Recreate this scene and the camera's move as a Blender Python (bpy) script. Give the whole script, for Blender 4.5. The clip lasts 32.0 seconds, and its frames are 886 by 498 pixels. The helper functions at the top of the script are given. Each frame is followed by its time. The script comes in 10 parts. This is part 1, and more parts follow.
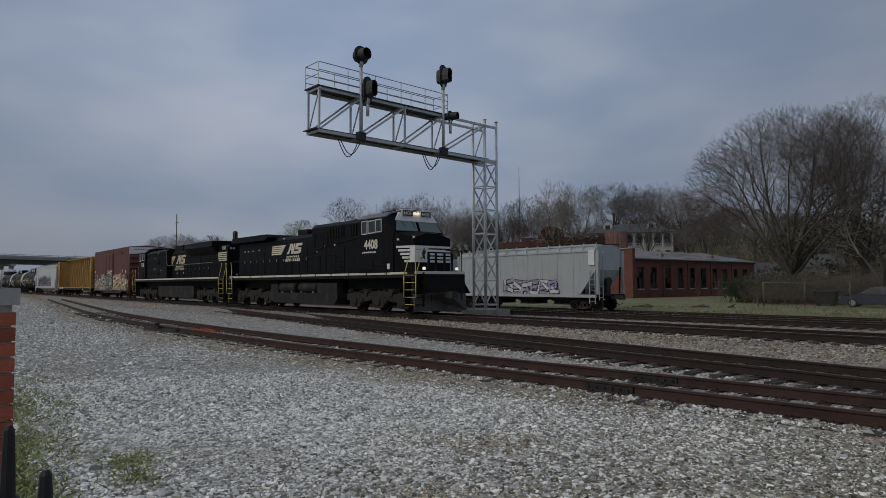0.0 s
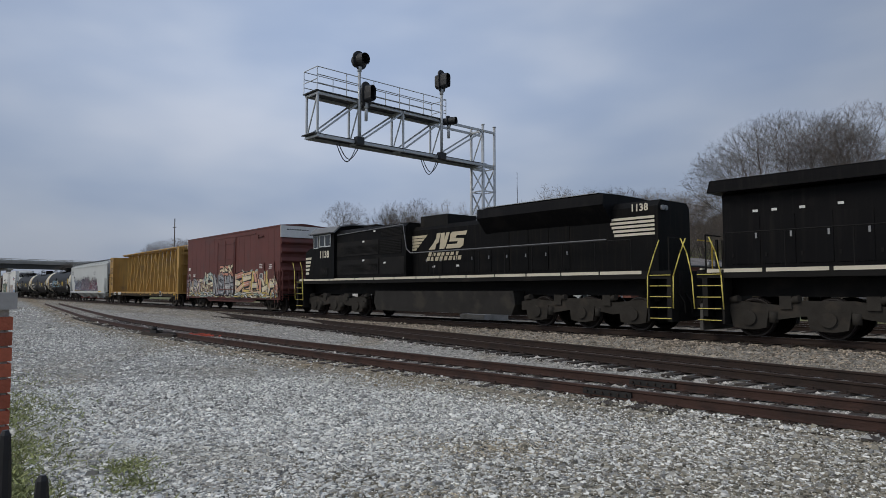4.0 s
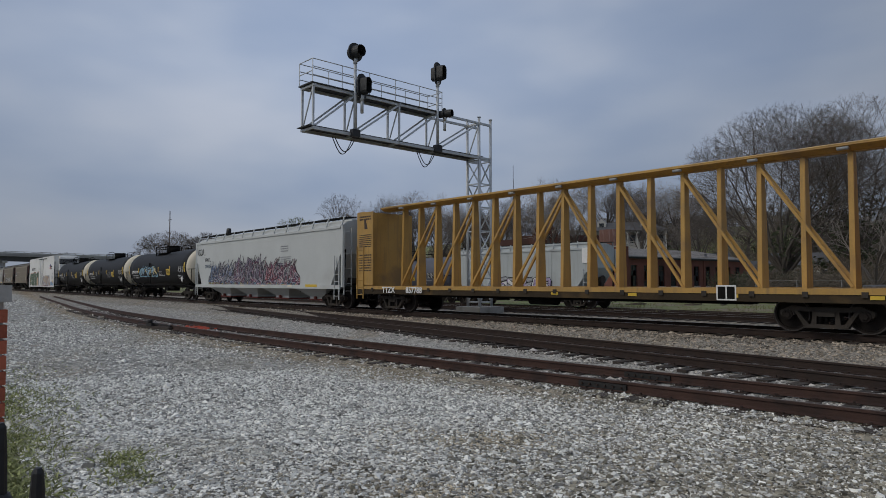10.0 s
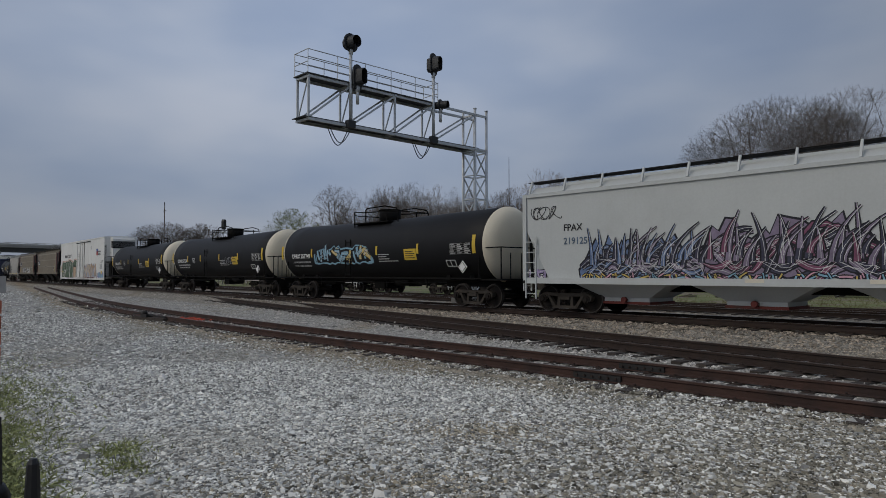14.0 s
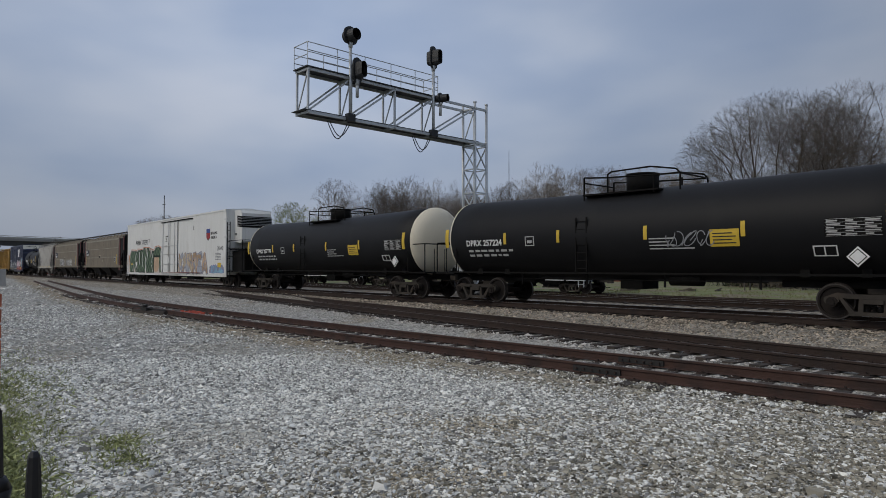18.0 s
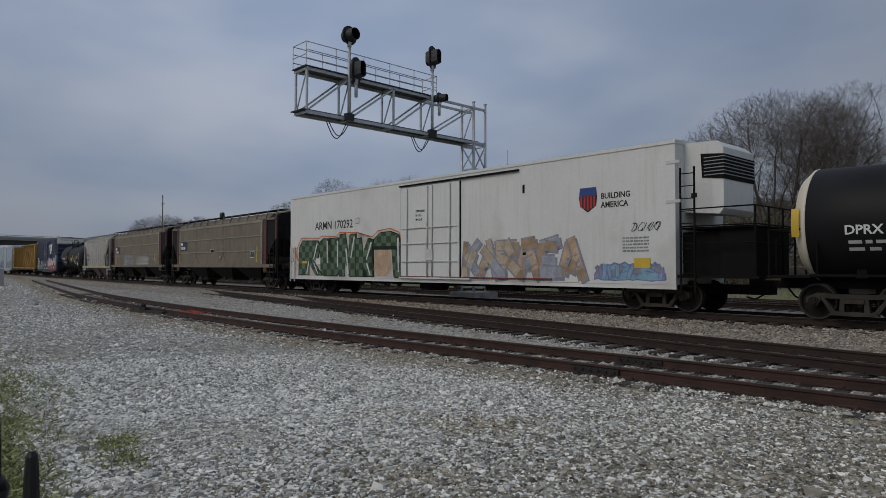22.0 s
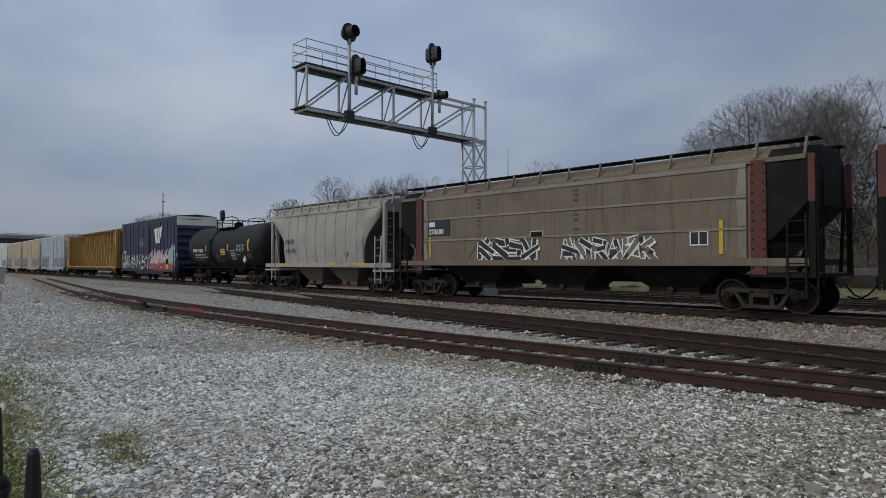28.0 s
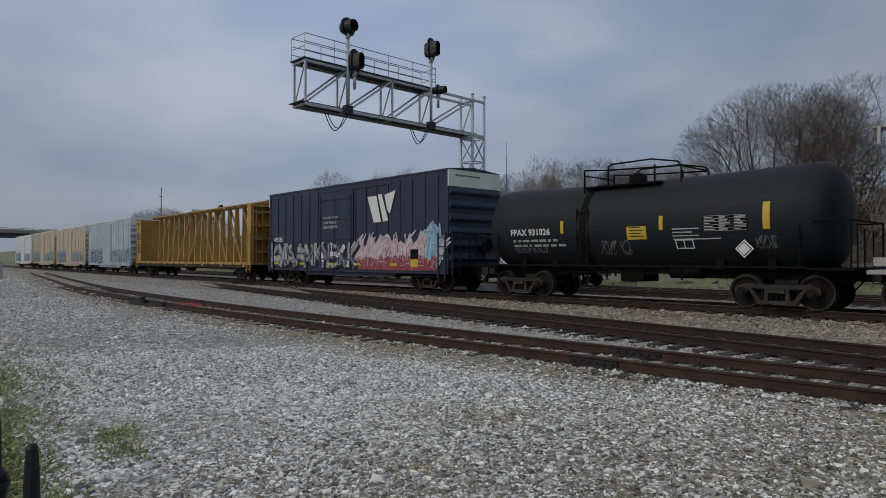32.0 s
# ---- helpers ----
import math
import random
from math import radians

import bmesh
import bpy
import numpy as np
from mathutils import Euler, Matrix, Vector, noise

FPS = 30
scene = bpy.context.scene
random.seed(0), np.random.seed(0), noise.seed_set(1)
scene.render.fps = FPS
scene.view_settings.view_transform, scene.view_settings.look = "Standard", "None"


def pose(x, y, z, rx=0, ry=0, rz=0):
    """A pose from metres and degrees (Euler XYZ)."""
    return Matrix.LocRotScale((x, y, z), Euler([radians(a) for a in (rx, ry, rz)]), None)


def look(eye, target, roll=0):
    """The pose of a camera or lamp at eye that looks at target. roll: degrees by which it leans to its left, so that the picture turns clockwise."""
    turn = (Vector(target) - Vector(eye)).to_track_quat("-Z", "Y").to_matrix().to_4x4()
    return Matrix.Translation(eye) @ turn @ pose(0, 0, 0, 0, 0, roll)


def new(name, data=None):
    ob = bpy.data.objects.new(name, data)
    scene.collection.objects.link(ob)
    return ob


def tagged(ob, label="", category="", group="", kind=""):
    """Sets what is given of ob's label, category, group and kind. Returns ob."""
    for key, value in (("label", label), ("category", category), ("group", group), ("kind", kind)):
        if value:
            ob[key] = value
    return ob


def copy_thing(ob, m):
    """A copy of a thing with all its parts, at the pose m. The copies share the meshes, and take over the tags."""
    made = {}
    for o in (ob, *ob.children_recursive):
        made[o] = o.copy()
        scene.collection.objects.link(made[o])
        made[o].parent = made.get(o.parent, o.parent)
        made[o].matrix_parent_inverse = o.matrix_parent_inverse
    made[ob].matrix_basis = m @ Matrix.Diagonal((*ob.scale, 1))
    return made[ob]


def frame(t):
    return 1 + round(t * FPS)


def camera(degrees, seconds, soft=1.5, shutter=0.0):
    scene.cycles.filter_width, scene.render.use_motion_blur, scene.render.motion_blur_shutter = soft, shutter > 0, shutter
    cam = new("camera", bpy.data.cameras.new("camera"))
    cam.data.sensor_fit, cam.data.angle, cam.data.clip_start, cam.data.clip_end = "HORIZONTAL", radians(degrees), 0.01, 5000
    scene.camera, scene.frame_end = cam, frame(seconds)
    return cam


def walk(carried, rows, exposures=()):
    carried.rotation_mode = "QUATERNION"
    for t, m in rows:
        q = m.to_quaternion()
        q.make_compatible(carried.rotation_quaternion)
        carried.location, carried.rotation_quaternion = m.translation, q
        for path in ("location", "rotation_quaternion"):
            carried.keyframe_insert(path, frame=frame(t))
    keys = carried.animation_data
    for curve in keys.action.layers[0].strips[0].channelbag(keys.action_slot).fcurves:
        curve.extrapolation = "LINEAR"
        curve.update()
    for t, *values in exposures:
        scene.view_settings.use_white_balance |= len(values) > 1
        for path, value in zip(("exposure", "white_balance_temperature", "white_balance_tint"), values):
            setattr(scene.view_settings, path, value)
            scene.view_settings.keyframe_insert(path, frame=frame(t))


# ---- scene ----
# camera: stands at the edge of a gravel lot and drifts a little in the hand
EYE = Vector((0.0, 0.0, 1.336))
TURN = 42.463
cam = camera(68.13, 32.0, soft=0.4)
PATH = [
    (0, 0.001, 3.056, -0.211), (0.5, -0.012, 3.137, -0.198), (1, -0.032, 3.228, -0.179), (1.5, -0.051, 3.315, -0.171),
    (2, -0.070, 3.392, -0.165), (2.5, -0.089, 3.454, -0.163), (3, -0.110, 3.476, -0.155), (3.5, -0.128, 3.476, -0.148),
    (5.5, -0.283, 3.488, -0.143), (6, -0.295, 3.492, -0.127), (6.5, -0.286, 3.482, -0.113), (7, -0.271, 3.463, -0.092),
    (7.5, -0.258, 3.435, -0.076), (8, -0.254, 3.374, -0.073), (8.5, -0.293, 3.266, -0.070), (9, -0.360, 3.117, -0.102),
    (9.5, -0.433, 2.971, -0.130), (10, -0.512, 2.843, -0.131), (10.5, -0.593, 2.715, -0.120), (11, -0.670, 2.591, -0.110),
    (11.5, -0.732, 2.476, -0.100), (12, -0.795, 2.378, -0.091), (12.5, -0.852, 2.301, -0.087), (13, -0.882, 2.236, -0.079),
    (13.5, -0.892, 2.177, -0.065), (14, -0.899, 2.112, -0.044), (14.5, -0.901, 2.044, -0.036), (16.5, -0.918, 1.759, -0.017),
    (17, -0.909, 1.683, -0.007), (17.5, -0.905, 1.619, 0.000), (18, -0.913, 1.559, -0.003), (18.5, -0.940, 1.497, 0.013),
    (19, -0.961, 1.473, 0.026), (19.5, -0.978, 1.477, 0.044), (20, -1.003, 1.496, 0.075), (20.5, -1.011, 1.518, 0.094),
    (21, -1.010, 1.533, 0.091), (21.5, -1.017, 1.541, 0.075), (22, -1.028, 1.547, 0.054), (22.5, -1.036, 1.546, 0.057),
    (23, -1.045, 1.537, 0.082), (23.5, -1.047, 1.534, 0.082), (24, -1.047, 1.538, 0.051), (24.5, -1.046, 1.528, 0.043),
    (25, -1.038, 1.482, 0.051), (25.5, -1.030, 1.401, 0.038), (27.5, -0.992, 1.316, -0.060), (28, -0.993, 1.310, -0.052),
    (28.5, -0.983, 1.303, -0.049), (29, -0.953, 1.300, -0.042), (29.5, -0.935, 1.274, -0.031), (30, -0.946, 1.202, -0.008),
    (30.5, -0.980, 1.134, -0.003), (31, -1.020, 1.069, -0.015), (31.5, -1.070, 0.986, -0.007), (32, -1.121, 0.886, 0.021),
]


def aim(yaw, pitch, roll):
    a, p = radians(180 - TURN + yaw), radians(pitch)
    way = Vector((math.cos(a) * math.cos(p), math.sin(a) * math.cos(p), math.sin(p)))
    return look(EYE, EYE + way, roll)


walk(cam, [(t, aim(y, p, r)) for t, y, p, r in PATH], exposures=[(0, -0.10), (0.9, 0.34), (3, 0.37), (6, 0.31), (8, 0.15), (10, 0.15), (11, 0.16), (12, -0.03), (13, -0.04), (14.5, 0.06), (17, 0.24), (19.5, 0.22), (20.8, 0.17), (22, -0.06), (24, -0.05), (25.2, 0.15), (28, 0.17), (32, 0.12)])

# ---- world and light: overcast ----
SUN_UP, SUN_ROT = 38.0, 200.0
world = bpy.data.worlds.new("overcast_sky")
scene.world = world
world.use_nodes = True
wn, wl = world.node_tree.nodes, world.node_tree.links
wn.clear()


def build_sky():
    out, bg = wn.new("ShaderNodeOutputWorld"), wn.new("ShaderNodeBackground")
    sky = wn.new("ShaderNodeTexSky")
    sky.sky_type, sky.sun_disc = "NISHITA", False
    sky.sun_elevation, sky.sun_rotation = radians(SUN_UP), radians(SUN_ROT)
    sky.air_density, sky.dust_density, sky.ozone_density = 1.0, 3.0, 1.5
    tint = wn.new("ShaderNodeMix")
    tint.data_type, tint.blend_type = "RGBA", "MULTIPLY"
    tint.inputs["Factor"].default_value = 1.0
    tint.inputs["B"].default_value = (0.085, 0.085, 0.085, 1)
    wl.new(sky.outputs["Color"], tint.inputs["A"])
    co, mp = wn.new("ShaderNodeTexCoord"), wn.new("ShaderNodeMapping")
    mp.inputs["Scale"].default_value = (1.0, 1.0, 2.6)
    wl.new(co.outputs["Generated"], mp.inputs["Vector"])
    n1, n2 = wn.new("ShaderNodeTexNoise"), wn.new("ShaderNodeTexNoise")
    for n, s, d in ((n1, 2.1, 3), (n2, 6.0, 4)):
        n.inputs["Scale"].default_value, n.inputs["Detail"].default_value = s, d
        n.inputs["Roughness"].default_value = 0.5
        wl.new(mp.outputs["Vector"], n.inputs["Vector"])
    add = wn.new("ShaderNodeMath")
    add.operation = "MULTIPLY_ADD"
    add.inputs[1].default_value = 0.16
    wl.new(n2.outputs["Fac"], add.inputs[0])
    wl.new(n1.outputs["Fac"], add.inputs[2])
    ramp = wn.new("ShaderNodeValToRGB")
    e = ramp.color_ramp.elements
    e[0].position, e[0].color = 0.40, (0.255, 0.325, 0.470, 1)
    e[1].position, e[1].color = 0.76, (0.470, 0.510, 0.600, 1)
    k = e.new(0.58)
    k.color = (0.350, 0.412, 0.532, 1)
    ramp.color_ramp.interpolation = "B_SPLINE"
    wl.new(add.outputs[0], ramp.inputs["Fac"])
    # the cloud deck is heavier over the hill
    dot, rng = wn.new("ShaderNodeVectorMath"), wn.new("ShaderNodeMapRange")
    dot.operation = "DOT_PRODUCT"
    dot.inputs[1].default_value = (0.30, 0.90, 0.31)
    wl.new(co.outputs["Generated"], dot.inputs[0])
    wl.new(dot.outputs["Value"], rng.inputs["Value"])
    rng.inputs["From Min"].default_value, rng.inputs["From Max"].default_value = 0.34, 0.98
    rng.inputs["To Min"].default_value, rng.inputs["To Max"].default_value = 1.0, 0.66
    # the deck greys towards the horizon and thins out where it is brightest, over the far end of the line
    sep, low = wn.new("ShaderNodeSeparateXYZ"), wn.new("ShaderNodeMapRange")
    wl.new(co.outputs["Generated"], sep.inputs["Vector"])
    wl.new(sep.outputs["Z"], low.inputs["Value"])
    low.inputs["From Min"].default_value, low.inputs["From Max"].default_value = 0.04, 0.30
    low.inputs["To Min"].default_value, low.inputs["To Max"].default_value = 0.73, 1.0
    thin, veil = wn.new("ShaderNodeVectorMath"), wn.new("ShaderNodeMapRange")
    thin.operation = "DOT_PRODUCT"
    thin.inputs[1].default_value = (-0.66, 0.66, 0.36)
    wl.new(co.outputs["Generated"], thin.inputs[0])
    wl.new(thin.outputs["Value"], veil.inputs["Value"])
    veil.inputs["From Min"].default_value, veil.inputs["From Max"].default_value = 0.80, 1.0
    veil.inputs["To Min"].default_value, veil.inputs["To Max"].default_value = 0.86, 1.07
    both, all_ = wn.new("ShaderNodeMath"), wn.new("ShaderNodeMath")
    both.operation = all_.operation = "MULTIPLY"
    wl.new(low.outputs["Result"], both.inputs[0])
    wl.new(veil.outputs["Result"], both.inputs[1])
    wl.new(both.outputs[0], all_.inputs[0])
    wl.new(rng.outputs["Result"], all_.inputs[1])
    thick = wn.new("ShaderNodeVectorMath")
    thick.operation = "SCALE"
    wl.new(ramp.outputs["Color"], thick.inputs[0])
    wl.new(all_.outputs[0], thick.inputs["Scale"])
    mix = wn.new("ShaderNodeMix")
    mix.data_type = "RGBA"
    mix.inputs["Factor"].default_value = 0.9
    wl.new(tint.outputs["Result"], mix.inputs["A"])
    wl.new(thick.outputs["Vector"], mix.inputs["B"])
    wl.new(mix.outputs["Result"], bg.inputs["Color"])
    bg.inputs["Strength"].default_value = 1.0
    wl.new(bg.outputs["Background"], out.inputs["Surface"])


build_sky()
sun = new("sun", bpy.data.lights.new("sun", "SUN"))
sun.data.energy, sun.data.angle, sun.data.color = 0.85, radians(28), (1.0, 0.92, 0.78)
sun.matrix_world = look((-20, -60, 60), (0, 10, 0))

# ---- materials ----
MATS = {}


def mat(name, col, rough=0.6, metal=0.0, var=0.25, scale=3.0, fine=40.0, bump=0.15, stain=None, streak=0.0, island=0.0, obrand=0.0, stretch=(1, 1, 1), spec=0.5):
    """A surface: colour varied at two scales, an optional stain colour in patches or vertical streaks, fine relief."""
    if name in MATS:
        return MATS[name]
    m = bpy.data.materials.new(name)
    m.use_nodes = True
    n, l = m.node_tree.nodes, m.node_tree.links
    b = n["Principled BSDF"]
    b.inputs["Roughness"].default_value, b.inputs["Metallic"].default_value = rough, metal
    b.inputs["Specular IOR Level"].default_value = spec
    co = n.new("ShaderNodeTexCoord")
    mp = n.new("ShaderNodeMapping")
    mp.inputs["Scale"].default_value = stretch
    l.new(co.outputs["Object"], mp.inputs["Vector"])

    def noisy(s, d=4, vec=None):
        t = n.new("ShaderNodeTexNoise")
        t.inputs["Scale"].default_value, t.inputs["Detail"].default_value = s, d
        l.new(vec or mp.outputs["Vector"], t.inputs["Vector"])
        return t.outputs["Fac"]

    def mathn(op, a, c, d=None):
        t = n.new("ShaderNodeMath")
        t.operation = op
        for i, v in enumerate((a, c, d)):
            if v is None:
                continue
            if isinstance(v, (int, float)):
                t.inputs[i].default_value = v
            else:
                l.new(v, t.inputs[i])
        return t.outputs[0]

    big, small = noisy(scale), noisy(fine, 3)
    f = mathn("ADD", mathn("MULTIPLY", mathn("SUBTRACT", big, 0.5), 2.2 * var), mathn("MULTIPLY", mathn("SUBTRACT", small, 0.5), 1.4 * var))
    f = mathn("ADD", f, 1.0)
    if island:
        g = n.new("ShaderNodeNewGeometry")
        f = mathn("ADD", f, mathn("MULTIPLY", mathn("SUBTRACT", g.outputs["Random Per Island"], 0.5), island * 2))
    if obrand:
        g = n.new("ShaderNodeObjectInfo")
        f = mathn("ADD", f, mathn("MULTIPLY", mathn("SUBTRACT", g.outputs["Random"], 0.5), obrand * 2))
    sc = n.new("ShaderNodeVectorMath")
    sc.operation = "SCALE"
    sc.inputs[0].default_value = col[:3]
    l.new(f, sc.inputs["Scale"])
    res = sc.outputs["Vector"]
    if stain:
        mx = n.new("ShaderNodeMix")
        mx.data_type = "RGBA"
        fac = mathn("MULTIPLY", mathn("SUBTRACT", noisy(scale * 0.6, 6), stain[1]), 5.0)
        if streak:
            m2 = n.new("ShaderNodeMapping")
            m2.inputs["Scale"].default_value = (4.0, 4.0, 0.25)
            l.new(co.outputs["Object"], m2.inputs["Vector"])
            s2 = mathn("MULTIPLY", mathn("SUBTRACT", noisy(2.2, 5, m2.outputs["Vector"]), 0.52), 4.0 * streak)
            fac = mathn("MAXIMUM", fac, s2)
        c2 = n.new("ShaderNodeClamp")
        c2.inputs["Max"].default_value = stain[2] if len(stain) > 2 else 0.8
        l.new(fac, c2.inputs["Value"])
        l.new(c2.outputs[0], mx.inputs["Factor"])
        l.new(res, mx.inputs["A"])
        mx.inputs["B"].default_value = (*stain[0], 1)
        res = mx.outputs["Result"]
    l.new(res, b.inputs["Base Color"])
    if bump:
        bp = n.new("ShaderNodeBump")
        bp.inputs["Strength"].default_value, bp.inputs["Distance"].default_value = bump, 0.02
        l.new(small, bp.inputs["Height"])
        l.new(bp.outputs["Normal"], b.inputs["Normal"])
    MATS[name] = m
    return m


def glow(name, col, power):
    m = bpy.data.materials.new(name)
    m.use_nodes = True
    b = m.node_tree.nodes["Principled BSDF"]
    b.inputs["Base Color"].default_value = (*col, 1)
    b.inputs["Emission Color"].default_value, b.inputs["Emission Strength"].default_value = (*col, 1), power
    return m


def glass(name, col=(0.02, 0.025, 0.03), rough=0.05):
    m = bpy.data.materials.new(name)
    m.use_nodes = True
    b = m.node_tree.nodes["Principled BSDF"]
    b.inputs["Base Color"].default_value = (*col, 1)
    b.inputs["Roughness"].default_value = rough
    return m


# ---- building helpers ----
def box(bm, x0, x1, y0, y1, z0, z1):
    v = [bm.verts.new((x, y, z)) for z in (z0, z1) for y in (y0, y1) for x in (x0, x1)]
    for q in ((0, 2, 3, 1), (4, 5, 7, 6), (0, 1, 5, 4), (2, 6, 7, 3), (0, 4, 6, 2), (1, 3, 7, 5)):
        bm.faces.new([v[i] for i in q])
    return v


def beam(bm, p, q, w, h=None, up=(0, 0, 1)):
    """A rectangular bar from p to q, w wide and h high."""
    p, q = Vector(p), Vector(q)
    h = h or w
    d = (q - p).normalized()
    u = Vector(up)
    if abs(d.dot(u)) > 0.98:
        u = Vector((1, 0, 0))
    s = d.cross(u).normalized()
    u = s.cross(d)
    v = [bm.verts.new(e + s * (w / 2 * a) + u * (h / 2 * c)) for e in (p, q) for a, c in ((-1, -1), (1, -1), (1, 1), (-1, 1))]
    for f in ((3, 2, 1, 0), (4, 5, 6, 7), (0, 1, 5, 4), (1, 2, 6, 5), (2, 3, 7, 6), (3, 0, 4, 7)):
        bm.faces.new([v[i] for i in f])


def tube(bm, p, q, r, n=8, r2=None, caps=True):
    p, q = Vector(p), Vector(q)
    r2 = r if r2 is None else r2
    d = (q - p).normalized()
    u = Vector((0, 0, 1)) if abs(d.z) < 0.9 else Vector((1, 0, 0))
    s = d.cross(u).normalized()
    u = s.cross(d)
    rings = []
    for e, rr in ((p, r), (q, r2)):
        rings.append([bm.verts.new(e + (s * math.cos(a) + u * math.sin(a)) * rr) for a in (2 * math.pi * i / n for i in range(n))])
    for i in range(n):
        f = bm.faces.new((rings[0][i], rings[0][(i + 1) % n], rings[1][(i + 1) % n], rings[1][i]))
        f.smooth = n > 6
    if caps:
        bm.faces.new(rings[0][::-1])
        bm.faces.new(rings[1])


def pipe(bm, pts, r, n=6):
    for a, b in zip(pts, pts[1:]):
        tube(bm, a, b, r, n)


def loft(bm, rings, caps=True, smooth=False):
    """Joins closed rings of points (all of one length)."""
    vs = [[bm.verts.new(p) for p in ring] for ring in rings]
    n = len(vs[0])
    for a, b in zip(vs, vs[1:]):
        for i in range(n):
            f = bm.faces.new((a[i], a[(i + 1) % n], b[(i + 1) % n], b[i]))
            f.smooth = smooth
    if caps:
        bm.faces.new(vs[0][::-1])
        bm.faces.new(vs[-1])


def prism(bm, prof, y0, y1):
    """A profile of (x, z) points drawn out from y0 to y1."""
    loft(bm, [[(x, y0, z) for x, z in prof], [(x, y1, z) for x, z in prof]])


def xprism(bm, prof, x0, x1):
    """A profile of (y, z) points drawn out from x0 to x1."""
    loft(bm, [[(x0, y, z) for y, z in prof], [(x1, y, z) for y, z in prof]])


def mesh_of(bm, material, bevel=0.0):
    if bevel:
        bmesh.ops.bevel(bm, geom=[e for e in bm.edges if e.is_manifold and e.calc_face_angle(0) > 0.6], offset=bevel, segments=1, affect="EDGES", clamp_overlap=True)
    bmesh.ops.recalc_face_normals(bm, faces=bm.faces)
    me = bpy.data.meshes.new("m")
    bm.to_mesh(me)
    bm.free()
    me.materials.append(material)
    return me


def part(name, bm, material, parent, label="", bevel=0.0, at=None):
    """Links a bmesh as one mesh object under a thing or a part."""
    me = bm if isinstance(bm, bpy.types.Mesh) else mesh_of(bm, material, bevel)
    ob = new(name, me)
    me.name = name
    ob.parent = parent
    if at is not None:
        ob.matrix_basis = at
    if label:
        ob["label"] = label
    return ob


def empty(name, m, label, category, group=""):
    ob = new(name)
    ob.empty_display_size = 0.3
    ob.matrix_basis = m
    return tagged(ob, label, category, group)


def solid(name, bm, material, m, label, category, group="", kind="", bevel=0.0):
    ob = new(name, mesh_of(bm, material, bevel))
    ob.matrix_basis = m
    return tagged(ob, label, category, group, kind)


def nb():
    return bmesh.new()


DG = bpy.context.evaluated_depsgraph_get


def lettering(name, text, size, material, parent, at, bold=0.0, stretch=1.0, label=""):
    """Raised lettering in the built-in font as a mesh; it reads along +x in its own plane."""
    cu = bpy.data.curves.new(name, "FONT")
    cu.body, cu.size, cu.extrude, cu.offset = text, size, 0.003, bold
    cu.resolution_u = 2
    ob = new(name, cu)
    me = bpy.data.meshes.new_from_object(ob.evaluated_get(DG()))
    bpy.data.objects.remove(ob)
    if stretch != 1.0:
        me.transform(Matrix.Diagonal((stretch, 1, 1, 1)))
    me.materials.clear()
    me.materials.append(material)
    return part(name, me, material, parent, label, at=at)


def side(x, z, y):
    """A pose for things drawn in x and y that stand on the near side of a wagon."""
    return pose(x, y, z, 90, 0, 0)


def ribbon(bm, pts, w, y):
    """A flat stroke of width w through (x, z) points at the depth y."""
    prev = None
    n = len(pts)
    for i in range(n):
        a, b = Vector(pts[max(i - 1, 0)]), Vector(pts[min(i + 1, n - 1)])
        d = (b - a)
        if d.length < 1e-6:
            continue
        d.normalize()
        nx, nz = -d.y, d.x
        ww = w[i] if isinstance(w, list) else w
        p = pts[i]
        cur = (bm.verts.new((p[0] + nx * ww / 2, y, p[1] + nz * ww / 2)), bm.verts.new((p[0] - nx * ww / 2, y, p[1] - nz * ww / 2)))
        if prev:
            bm.faces.new((prev[0], prev[1], cur[1], cur[0]))
        prev = cur

# ---- the plan: tracks as curves y(x); z = 0 is the top of rail of the train's track ----
Y3, K3 = 19.482, 0.0010
BEND = -60.0


def path3(s, off=0.0):
    """Place and heading on the train's track at the way s; off: metres to the far side."""
    ss = max(s, BEND)
    a = K3 * ss
    x, y = math.sin(a) / K3, Y3 + (1 - math.cos(a)) / K3
    if s < BEND:
        x, y = x + (s - BEND) * math.cos(a), y + (s - BEND) * math.sin(a)
    return x - math.sin(a) * off, y + math.cos(a) * off, a


def y3(x):
    a = K3 * BEND
    return Y3 + 0.5 * K3 * x * x if x > BEND else Y3 + 0.5 * K3 * BEND * BEND + (x - BEND) * math.tan(a)


def y1(x):
    if x > -48:
        return 10.86 + 0.0655 * x + 0.00215 * x * x
    return 12.67 - (x + 48) * 0.155


def y2(x):
    return min(12.65 - 0.156 * x + 0.0002 * x * x, y3(x) - 0.0) if x < -30 else 12.65 - 0.156 * x + 0.0002 * x * x


Z1, Z2, Z4, Z5 = -0.352, -0.226, -0.16, -0.46
OFF4, OFF5 = 8.9, 18.0


